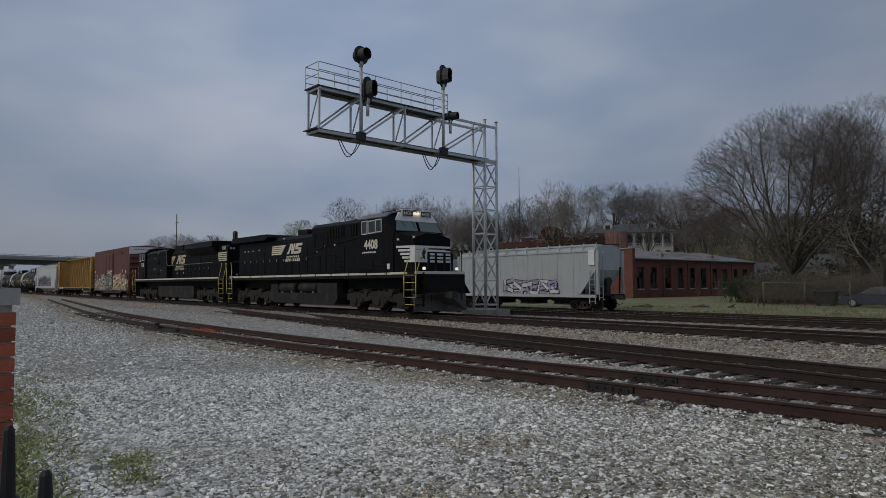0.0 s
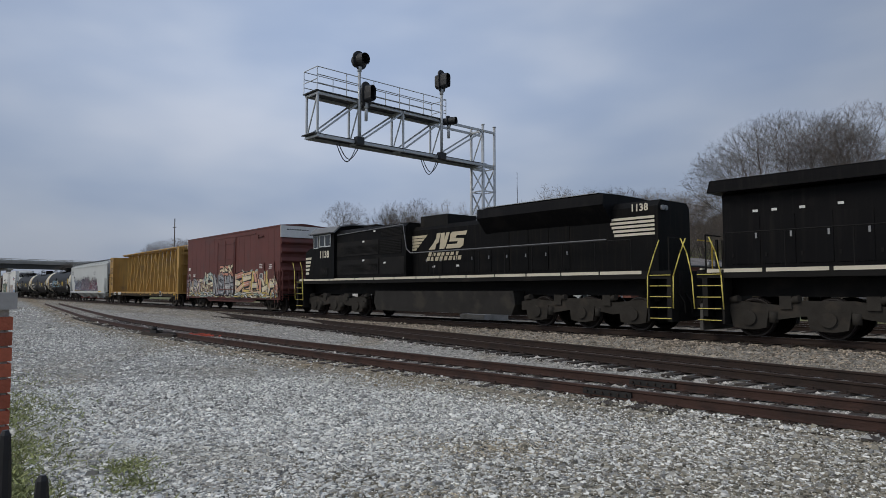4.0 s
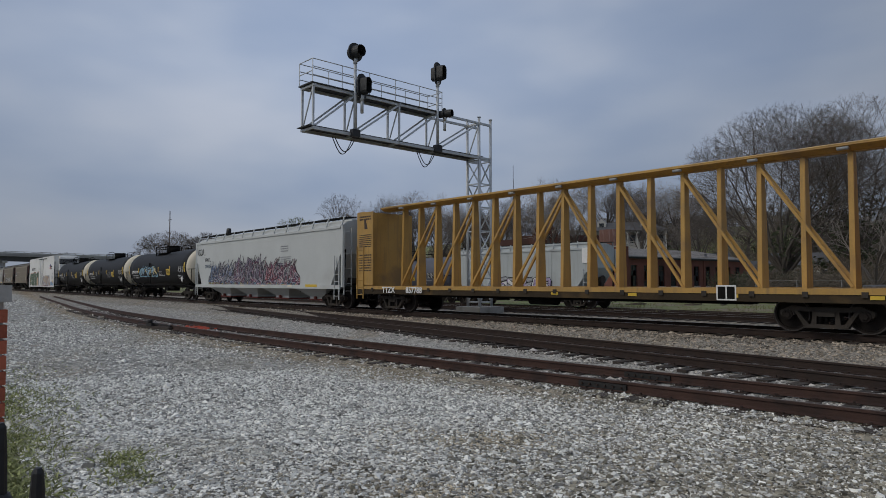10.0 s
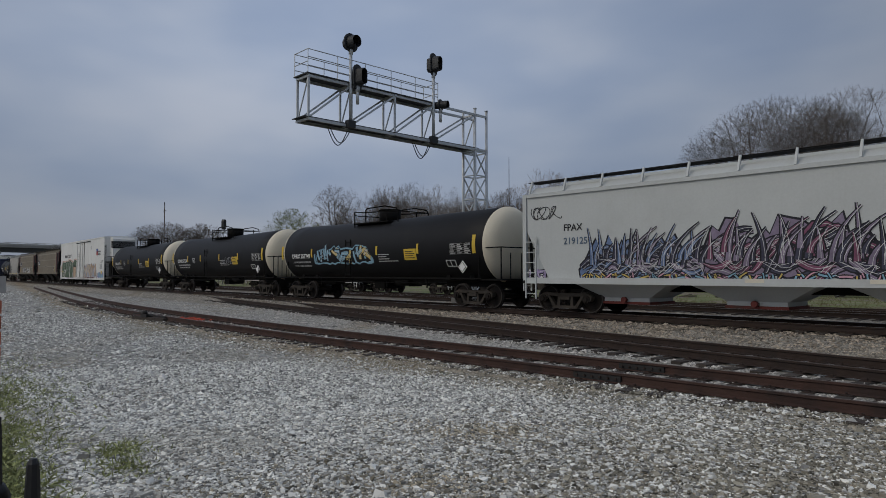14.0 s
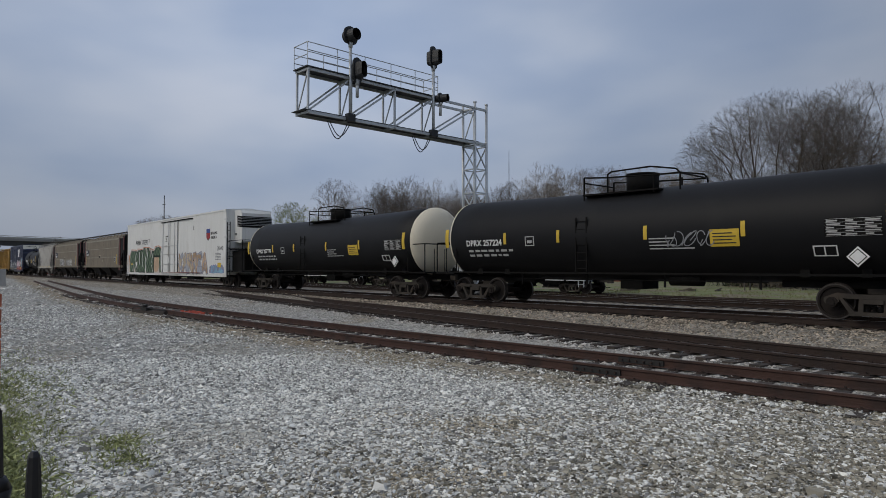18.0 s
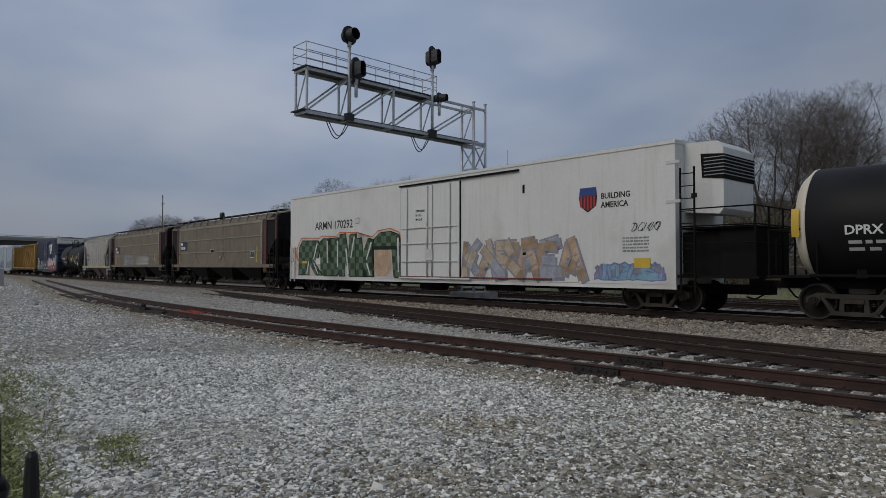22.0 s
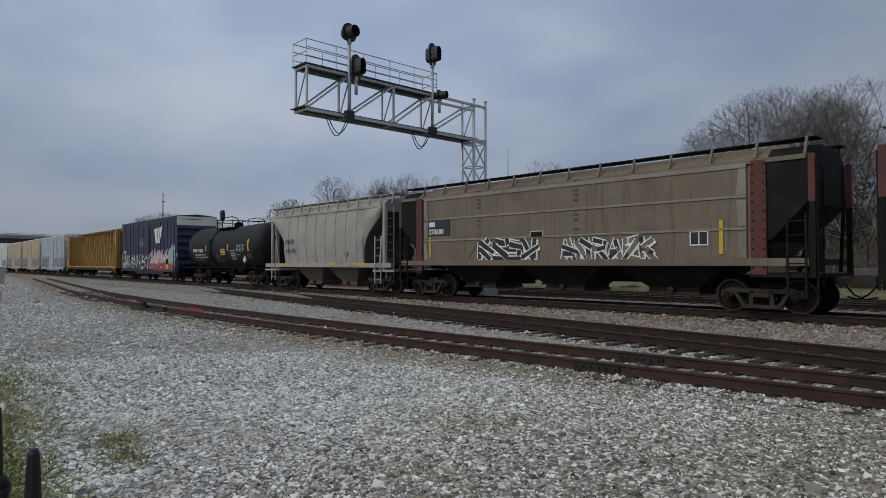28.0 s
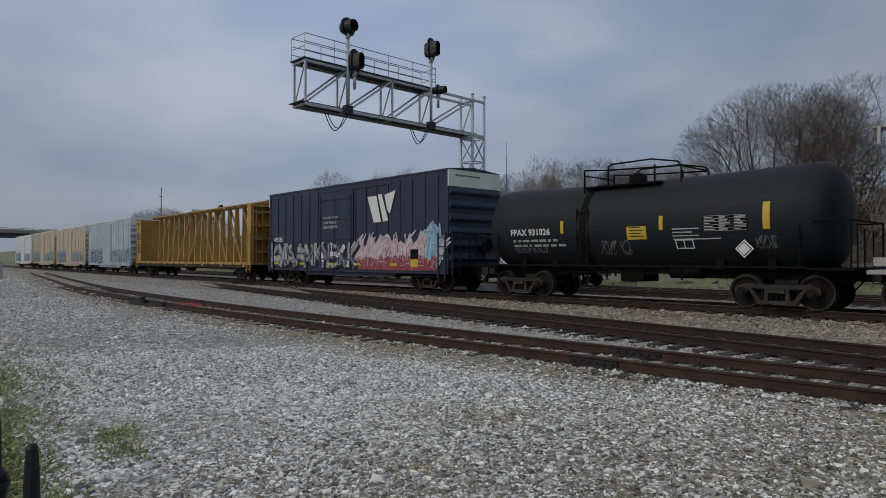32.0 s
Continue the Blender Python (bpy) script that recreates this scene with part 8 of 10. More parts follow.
YARDGREY = mat("yard_grey_paint", (0.40, 0.43, 0.43), 0.6, 0, 0.12, 0.8, 18, 0.03, stain=((0.30, 0.30, 0.28), 0.58, 0.5), streak=0.7)
YARDTANK = mat("slate_tank_paint", (0.085, 0.09, 0.115), 0.6, 0, 0.15, 0.8, 18, 0.03)
hop = end_slope_hopper("covered_hopper", 0, 6.9, "pale grey hopper wagon standing in the yard with graffiti", YARDGREY, YARDGREY, 4.3, 1.48, 3, SOOT, None, False, 0.0, 5.3, sidez=1.0, slope_z=2.7, vert=True, at=yard_pose(-31.5), group="yard wagons")
graffiti(hop, -1.6, 3.6, 1.0, 2.1, -1.49, [SP_WHITE, paint("lilac", 0.32, 0.26, 0.42), SP_GREY], SP_BLACK, 90, "letter", SP_WHITE, 6)
stripes("stencil_panel", hop, [[(6.1, 3.0), (6.6, 3.0), (6.6, 4.0), (6.1, 4.0)]], -1.5, WHITE)
tank("tank_car", 0, 6.2, "slate grey tank wagon standing in the yard", 1.42, 2.45, "", "", False, False, None, YARDTANK, 0.0, CREAM).matrix_basis = yard_pose(-44.2)
end_slope_hopper("covered_hopper", 0, 6.4, "dull white hopper wagon standing in the yard", WHITEPAINT, WHITEPAINT, 4.25, 1.48, 3, SOOT, None, False, 0.0, 4.9, sidez=1.0, slope_z=2.7, vert=True, at=yard_pose(-57.6), group="yard wagons")
end_slope_hopper("covered_hopper", 0, 6.4, "dusty grey hopper wagon at the far end of the yard", CEMENT, CEMENT, 4.25, 1.48, 3, SOOT, None, False, 0.0, 4.9, sidez=1.0, slope_z=2.7, vert=True, at=yard_pose(-71.4), group="yard wagons")

# ---- trees ----
BARK = mat("grey_brown_bark", (0.088, 0.074, 0.063), 0.9, 0, 0.3, 2, 20, 0.4)
TWIG = mat("grey_twigs", (0.125, 0.105, 0.092), 0.9, 0, 0.25, 0.5, 8, 0.0, island=0.25)
PALETWIG = mat("pale_twigs", (0.25, 0.22, 0.195), 0.9, 0, 0.25, 0.5, 8, 0.0, island=0.25)
BUD = mat("pale_green_buds", (0.17, 0.19, 0.07), 0.8, 0, 0.3, 0.6, 8, 0.0, island=0.3)
BRUSH = mat("dark_brush", (0.135, 0.112, 0.085), 0.9, 0, 0.3, 0.3, 8, 0.0, island=0.35)
EVERGREEN = mat("dark_evergreen", (0.055, 0.065, 0.035), 0.9, 0, 0.3, 1, 8, 0.0, island=0.35)


def grow(seed, h, wide, base=0.22, fine=0.012, limbs=10, kids=(9, 7, 5), twigs=2, lean=0.0):
    """A bare broad tree whose limbs fan out to a domed, uneven crown: (p, q, r0, r1, level)."""
    rng = np.random.default_rng(seed)
    zf = h * base
    zc = h * (base + (1 - base) * 0.40)
    top, foot = h - zc, zc - zf * 0.75
    lobes = rng.normal(0, 1, (16, 3))
    lobes /= np.linalg.norm(lobes, axis=1, keepdims=True)
    out = []

    def unit(v):
        return v / (np.linalg.norm(v) + 1e-9)

    def fill(p):
        """Past 1 outside the crown."""
        q = np.array((p[0] / wide, p[1] / wide, (p[2] - zc) / (top if p[2] > zc else foot)))
        n = np.linalg.norm(q)
        return n / (0.87 + 0.13 * min(1.0, max(0.0, (lobes @ (q / (n + 1e-9))).max() * 2.2 - 1.0)))

    def shoot(p, d, length, r, level, turn):
        segs = (7, 5, 3, 2, 1)[level]
        step = length / segs
        tip = r * (0.13, 0.3, 0.5, 0.6, 0.7)[level]
        n = 0 if level > 3 else twigs if level == 3 else kids[level]
        buds = sorted((0.2 if level else 0.26) + 0.8 * rng.uniform(0, 1.0, n) ** 0.75) if n else []
        k = 0
        for i in range(segs):
            q = p + d * step
            if level and fill(q) > 1.0 + 0.06 * rng.random():
                break
            ra, rb = r + (tip - r) * i / segs, r + (tip - r) * (i + 1) / segs
            out.append((p, q, max(ra, fine * 0.4), max(rb, fine * 0.35), 0 if ra > fine * 4 else 3))
            while k < len(buds) and buds[k] < (i + 1) / segs:
                turn += 2.4 + rng.normal(0, 0.3)
                side_ = unit(np.cross(d, (0.3, 0.2, 1.0)))
                up_ = np.cross(side_, d)
                away = unit(q - np.array((0, 0, zc - 0.25 * h)))
                e = unit(d * rng.uniform(0.55, 0.9) + (side_ * math.cos(turn) + up_ * math.sin(turn)) * 0.78 + away * 0.22)
                u = buds[k]
                shoot(p + (q - p) * (u * segs - i), e, length * (0.50, 0.50, 0.52, 0.6)[level] * rng.uniform(0.75, 1.2) * (1.15 - 0.4 * u), max((r * 0.30 if level == 0 else rb * (0, 0.5, 0.55, 0.7)[level]) * (1.15 - 0.5 * u), fine * 0.6), level + 1, turn)
                k += 1
            p = q
            d = unit(d + rng.normal(0, 0.11, 3) + np.array((0, 0, 0.03 if level == 1 else 0.0)))

    p, d, r = np.zeros(3), unit(np.array((lean, 0.02, 1.0))), h * 0.021
    for i in range(4):
        q = p + d * zf / 4
        out.append((p, q, r * (1.25 - 0.09 * i), r * (1.16 - 0.09 * i), 0))
        p, d = q, unit(d + rng.normal(0, 0.03, 3))
    for k in range(limbs):
        el = math.asin(0.04 + 0.94 * ((k + 0.5) / limbs) ** 0.8)
        az = k * 2.39996 + rng.normal(0, 0.25)
        aim_ = np.array((wide * math.cos(az) * math.cos(el), wide * math.sin(az) * math.cos(el), zc + top * math.sin(el) * 0.98))
        go = aim_ - p
        ln = np.linalg.norm(go)
        a = p - np.array((0, 0, rng.uniform(0, 0.35) * zf))
        shoot(a, unit(unit(go) + np.array((0, 0, 0.16 * math.cos(el)))), ln * 0.90, r * rng.uniform(0.34, 0.5), 0, az)
    return out


def limb_mesh(limbs, m, sides, lo, hi):
    sel = [l for l in limbs if lo <= l[4] <= hi]
    P = np.array([l[0] for l in sel])
    Q = np.array([l[1] for l in sel])
    R = np.array([[l[2], l[3]] for l in sel])
    D = Q - P
    D /= np.linalg.norm(D, axis=1, keepdims=True) + 1e-9
    U = np.where(np.abs(D[:, 2:3]) < 0.9, [[0, 0, 1.0]], [[1.0, 0, 0]])
    S = np.cross(D, U)
    S /= np.linalg.norm(S, axis=1, keepdims=True)
    U = np.cross(S, D)
    n = len(sel)
    V = np.zeros((n, 2, sides, 3))
    for k in range(sides):
        t = 2 * math.pi * k / sides
        o = S * math.cos(t) + U * math.sin(t)
        V[:, 0, k], V[:, 1, k] = P + o * R[:, :1], Q + o * R[:, 1:]
    b = (np.arange(n) * 2 * sides)[:, None, None]
    k = np.arange(sides)
    j = (k + 1) % sides
    F = b + np.stack([k, j, sides + j, sides + k], -1)[None]
    return fast_mesh("limbs", V.reshape(-1, 3), F.reshape(-1, 4), m)


def fast_mesh(name, verts, faces, m, smooth=False):
    me = bpy.data.meshes.new(name)
    me.vertices.add(len(verts))
    me.vertices.foreach_set("co", np.asarray(verts, "f").ravel())
    nf, k = faces.shape
    me.loops.add(nf * k)
    me.loops.foreach_set("vertex_index", faces.astype("i").ravel())
    me.polygons.add(nf)
    me.polygons.foreach_set("loop_start", np.arange(0, nf * k, k, dtype="i"))
    me.update(calc_edges=True)
    me.materials.append(m)
    return me


def bare_tree(name, seed, h, wide, at, label, fine=0.012, twig=None, group="", base=0.22, limbs=10, kids=(9, 7, 5), twigs=2):
    wood = grow(seed, h, wide, base, fine, limbs, kids, twigs)
    t = empty(name, at, label, "tree", group)
    part("trunk", limb_mesh(wood, BARK, 6, 0, 2), None, t)
    part("crown", limb_mesh(wood, twig or TWIG, 3, 3, 9), None, t)
    return t


def spot(x, y, turn=0.0):
    return pose(x, y, ground_z(x, y) - 0.05, 0, 0, turn)


def ivy(tree, seed, n, x, z, sx, sz):
    """Dark evergreen creeper over the lower limbs: many small leaf blades."""
    rng = np.random.default_rng(seed)
    c = np.stack([rng.normal(x, sx, n // 14), rng.normal(0, sx, n // 14), rng.normal(z, sz, n // 14)], -1)
    p = c[rng.integers(0, len(c), n)] + rng.normal(0, 0.42, (n, 3))
    a, b = rng.normal(0, 0.11, (n, 3)), rng.normal(0, 0.11, (n, 3))
    V = np.stack([p - a, p + b, p + a, p - b], 1).reshape(-1, 3)
    tagged(part("creeper", fast_mesh("creeper", V, np.arange(4 * n).reshape(-1, 4), EVERGREEN), None, tree, "dark evergreen creeper"), kind="stuff")


big = bare_tree("bare_tree", 3, 20.6, 11.6, spot(-26.6, 75.0), "large broad leafless tree behind the fence", 0.0125, base=0.15, limbs=17, kids=(13, 9, 6), twigs=2)
ivy(big, 4, 700, 1.5, 5.5, 1.6, 1.6)
tall = bare_tree("bare_tree", 8, 21.6, 9.4, spot(-21.0, 80.0), "tall leafless tree with fine reddish twigs and creeper", 0.0125, base=0.2, limbs=13, kids=(11, 8, 6), twigs=2)
ivy(tall, 5, 1300, 0.0, 7.5, 2.0, 2.4)
bare_tree("bare_tree", 12, 19.0, 10.0, spot(-9.5, 80.0), "broad leafless tree with arching limbs", 0.014, base=0.2, limbs=12, kids=(9, 7, 4))
bare_tree("bare_tree", 18, 9.0, 4.8, spot(-14.6, 60.0), "small pale leafless tree by the parked car", 0.012, PALETWIG, base=0.16, limbs=7, kids=(6, 4, 3))
bare_tree("bare_tree", 21, 21.0, 5.6, spot(-117.0, 78.5), "slender leafless tree against the sky", 0.022, base=0.3, limbs=8, kids=(9, 6, 4))
bare_tree("bare_tree", 22, 22.0, 7.0, spot(-116.0, 85.5), "upright leafless tree against the sky", 0.022, base=0.3, limbs=9, kids=(9, 6, 4))
bare_tree("bare_tree", 23, 15.6, 7.0, spot(-123.0, 72.0), "tree hazed with pale green buds", 0.04, BUD, base=0.2, limbs=10, kids=(8, 6, 4))
bare_tree("bare_tree", 24, 13.5, 9.5, spot(-150.0, 56.0), "broad leafless tree beyond the train", 0.035, base=0.15, limbs=12, kids=(10, 7, 4))
bare_tree("bare_tree", 25, 13.0, 8.0, spot(-143.0, 62.0), "leafless tree beyond the train", 0.035, base=0.2, limbs=11, kids=(10, 7, 4))
bare_tree("bare_tree", 26, 12.0, 6.0, spot(-246.0, 57.0), "distant leafless tree past the overpass", 0.05, base=0.2, limbs=8, kids=(6, 4, 3))

# hillside woods: four kinds, copied
WOODS = [bare_tree("bare_tree", 40 + k, h, w, spot(x, y), lab, 0.019, tw, "hillside trees", base=0.36, limbs=9, kids=(9, 7, 4)) for k, (h, w, x, y, lab, tw) in enumerate((
    (15, 5.6, -86, 112, "leafless hillside tree with a rounded crown", TWIG), (13.5, 5.2, -75, 122, "leafless hillside tree with grey twigs", TWIG),
    (14, 5.6, -94, 104, "leafless hillside tree with pale branches", PALETWIG), (12.5, 4.8, -66, 133, "leafless hillside tree with a tight crown", PALETWIG)))]
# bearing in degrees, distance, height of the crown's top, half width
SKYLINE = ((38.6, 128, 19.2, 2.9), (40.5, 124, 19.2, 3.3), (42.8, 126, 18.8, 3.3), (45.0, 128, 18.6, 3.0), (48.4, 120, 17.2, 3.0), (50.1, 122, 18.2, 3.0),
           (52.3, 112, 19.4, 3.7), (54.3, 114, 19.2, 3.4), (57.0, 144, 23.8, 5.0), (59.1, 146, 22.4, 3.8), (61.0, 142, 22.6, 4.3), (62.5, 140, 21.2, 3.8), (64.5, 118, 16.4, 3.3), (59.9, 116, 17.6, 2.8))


def plant_woods():
    rng = random.Random(5)

    def plant(kind, x, y, h, w):
        base_h, base_w = ((15, 5.6), (13.5, 5.2), (14, 5.6), (12.5, 4.8))[kind]
        m = spot(x, y, rng.uniform(0, 360)) @ Matrix.Diagonal((w / base_w, w / base_w, h / base_h, 1))
        t = copy_thing(WOODS[kind], m)
        t.scale = m.to_scale()

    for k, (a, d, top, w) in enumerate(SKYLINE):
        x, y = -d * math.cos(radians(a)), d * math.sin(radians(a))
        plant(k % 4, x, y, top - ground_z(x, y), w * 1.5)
    n = 0
    while n < 38:
        a, d = rng.uniform(30, 80), rng.uniform(118, 185)
        x, y = -d * math.cos(radians(a)), d * math.sin(radians(a))
        if y < 84 or (d < 150 and 56 < a < 63):
            continue
        top = d * cos_off(a) * (0.118 if a > 47 else 0.128) * rng.uniform(0.84, 1.0) + 1.3
        plant(rng.randrange(4), x, y, max(6.0, top - ground_z(x, y)), rng.uniform(4.2, 6.0))
        n += 1


def cos_off(a):
    return math.cos(radians(a - TURN))


plant_woods()


def thicket(name, spots, h, m, label, seed, n=26, spread=1.4, r=0.02):
    """Bare brush: leaning stems with side twigs, one mesh."""
    rng = np.random.default_rng(seed)
    P, Q = [], []
    for x, y in spots:
        z = ground_z(x, y)
        for k in range(n):
            p = np.array((x + rng.normal(0, spread), y + rng.normal(0, spread), z - 0.1))
            d = np.array((rng.normal(0, 0.35), rng.normal(0, 0.35), 1.0))
            q = p + d * h * rng.uniform(0.5, 1.1)
            P.append(p), Q.append(q)
            for j in range(7):
                u = rng.uniform(0.25, 1.0)
                a = p + (q - p) * u
                b = a + np.array((rng.normal(0, 0.5), rng.normal(0, 0.5), rng.uniform(0.1, 0.8))) * h * 0.28
                P.append(a), Q.append(b)
                for i in range(3):
                    c = a + (b - a) * rng.uniform(0.3, 1)
                    e = c + np.array((rng.normal(0, 0.5), rng.normal(0, 0.5), rng.uniform(-0.1, 0.7))) * h * 0.13
                    P.append(c), Q.append(e)
    limbs = [(p, q, r, r * 0.5, 0) for p, q in zip(P, Q)]
    ob = new(name, limb_mesh(limbs, m, 3, 0, 0))
    return tagged(ob, label, "brush", kind="stuff")


def band(a0, a1, d0, d1, n, seed, clear=None):
    rng = random.Random(seed)
    out = []
    for _ in range(n):
        a, d = radians(rng.uniform(a0, a1)), rng.uniform(d0, d1)
        if clear and clear[0] < math.degrees(a) < clear[1] and d < clear[2]:
            continue
        out.append((-d * math.cos(a), d * math.sin(a)))
    return out


thicket("hillside_brush", band(26, 82, 112, 175, 420, 1, (55, 64, 138)), 4.6, BRUSH, "dense brown leafless undergrowth on the hillside", 1, 9, 2.6, 0.06)
thicket("fence_brush", band(68.6, 77.5, 62, 78, 90, 2), 2.3, BRUSH, "tangled brown brush behind the fence", 2, 16, 1.5, 0.018)
thicket("dark_shrub", [(-26.2 + 0.62 * k, 62 + 1.0 * (k % 3)) for k in range(6)], 2.3, EVERGREEN, "dark overgrown shrub at the warehouse corner", 3, 60, 0.8, 0.03)
thicket("roadside_weeds", band(48, 80, 41, 56, 170, 4), 0.26, mat("dry_weeds", (0.20, 0.19, 0.08), 0.9, 0, 0.3, 1, 8, 0, island=0.3), "low dry weeds along the yard edge", 4, 9, 0.9, 0.007)

# ---- buildings and yard edge ----
BRICK = mat("old_red_brick", (0.165, 0.062, 0.045), 0.9, 0, 0.3, 0.7, 14, 0.3, stain=((0.085, 0.045, 0.038), 0.52, 0.7), streak=0.5)
MORTARDARK = mat("dark_window_void", (0.012, 0.012, 0.013), 0.6, 0, 0.2, 2, 20, 0.05)
ROOFMETAL = mat("weathered_roof_metal", (0.24, 0.235, 0.24), 0.6, 0.2, 0.3, 0.4, 8, 0.1, stain=((0.10, 0.09, 0.085), 0.5, 0.8), stretch=(1, 4, 1))
HOUSEWHITE = mat("aged_white_paint", (0.40, 0.39, 0.365), 0.7, 0, 0.12, 1, 12, 0.05)
SHINGLE = mat("dark_shingles", (0.09, 0.09, 0.095), 0.9, 0, 0.25, 1, 12, 0.2)
PANE = glass("old_window_glass", (0.03, 0.035, 0.04), 0.15)
CHAIN = mat("fence_zinc", (0.12, 0.115, 0.105), 0.6, 0.3, 0.15, 3, 30, 0.0)


def warehouse():
    """Long low brick shed with tall broken windows; local x runs along the windowed wall."""
    h = empty("brick_warehouse", pose(-44.2, 71.5, -0.6, 0, 0, 85.0), "low red brick warehouse with tall dark windows and grey roof", "warehouse")
    L, D, H = 30.0, 16.0, 4.95
    n = 10
    step = 2.78
    # the windowed wall faces local -y: piers, sills and lintels around real openings
    xs = [1.2 + k * step + (0.35 if k > 1 else 0) for k in range(n)]
    ww, z0, z1 = 1.35, 1.25, 3.95
    bm = nb()
    x = 0.0
    for a in xs:
        box(bm, x, a, -0.35, 0, 0, H)
        box(bm, a, a + ww, -0.35, 0, 0, z0)
        box(bm, a, a + ww, -0.35, 0, z1, H)
        x = a + ww
    box(bm, x, L, -0.35, 0, 0, H)
    part("windowed_wall", bm, BRICK, h)
    for k, a in enumerate(xs):
        bm = nb()
        for q in (0.0, ww / 2 - 0.03, ww - 0.06):
            box(bm, a + q, a + q + 0.06, -0.2, -0.12, z0, z1)
        for q in range(5):
            zz = z0 + (z1 - z0 - 0.05) * q / 4
            box(bm, a, a + ww, -0.2, -0.12, zz, zz + 0.05)
        w = part("window", bm, MORTARDARK, h)
        rng = random.Random(k)
        for i in range(2):
            for j in range(4):
                if rng.random() < 0.75:
                    b2 = nb()
                    xa, za = a + 0.06 + i * (ww / 2), z0 + 0.05 + j * (z1 - z0) / 4
                    box(b2, xa, xa + ww / 2 - 0.09, -0.17, -0.155, za, za + (z1 - z0) / 4 - 0.05)
                    part("pane", b2, PANE, w)
        bm = nb()
        box(bm, a - 0.08, a + ww + 0.08, -0.42, -0.355, z0 - 0.12, z0)
        part("window_sill", bm, CONCRETE, w)
    for a in (0.35, 6.55, 12.2, 17.8, 23.4):
        bm = nb()
        box(bm, a, a + 0.4, -0.47, -0.352, 0, H - 0.1)
        part("pilaster", bm, BRICK, h)
    bm = nb()
    box(bm, 0, L, 0, D, 0, 0.05)
    box(bm, 0, L, D - 0.3, D, 0, H)
    box(bm, L - 0.3, L, 0, D, 0, H)
    part("rear_wall", bm, BRICK, h)
    bm = nb()
    prism(bm, [(-0.0, 0), (-0.0, 6.2), (-0.5, 6.2), (-0.5, 0)], -0.95, D)
    part("fire_wall", bm, BRICK, h, "taller brick end wall")
    bm = nb()
    box(bm, -0.62, 0.1, -1.05, D, 6.2, 6.3)
    part("coping", bm, CONCRETE, h)
    bm = nb()
    xprism(bm, [(-0.6, H), (-0.6, H + 0.12), (D / 2, H + 1.75), (D + 0.3, H + 0.12), (D + 0.3, H), (D / 2, H + 1.6)], 0.12, L + 0.3)
    part("roof", bm, ROOFMETAL, h)
    bm = nb()
    for x in np.arange(0.6, L, 0.75):
        loft(bm, [[(x, -0.58, H + 0.125), (x + 0.04, -0.58, H + 0.125), (x + 0.04, -0.58, H + 0.16), (x, -0.58, H + 0.16)], [(x, D / 2, H + 1.755), (x + 0.04, D / 2, H + 1.755), (x + 0.04, D / 2, H + 1.79), (x, D / 2, H + 1.79)]])
    part("roof_seam", bm, ROOFMETAL, h)
    bm = nb()
    box(bm, -0.0, L, -0.62, -0.36, H - 0.18, H - 0.005)
    part("eave_board", bm, MORTARDARK, h)
    for x in (9.2, 21.5):
        bm = nb()
        box(bm, x, x + 0.7, 1.6, 2.3, H + 0.4, H + 0.95)
        part("roof_vent", bm, ROOFMETAL, h, bevel=0.03)


warehouse()


HALLBRICK = mat("sooty_dark_brick", (0.105, 0.048, 0.038), 0.92, 0, 0.3, 0.7, 14, 0.3, stain=((0.06, 0.036, 0.03), 0.5, 0.7), streak=0.5)


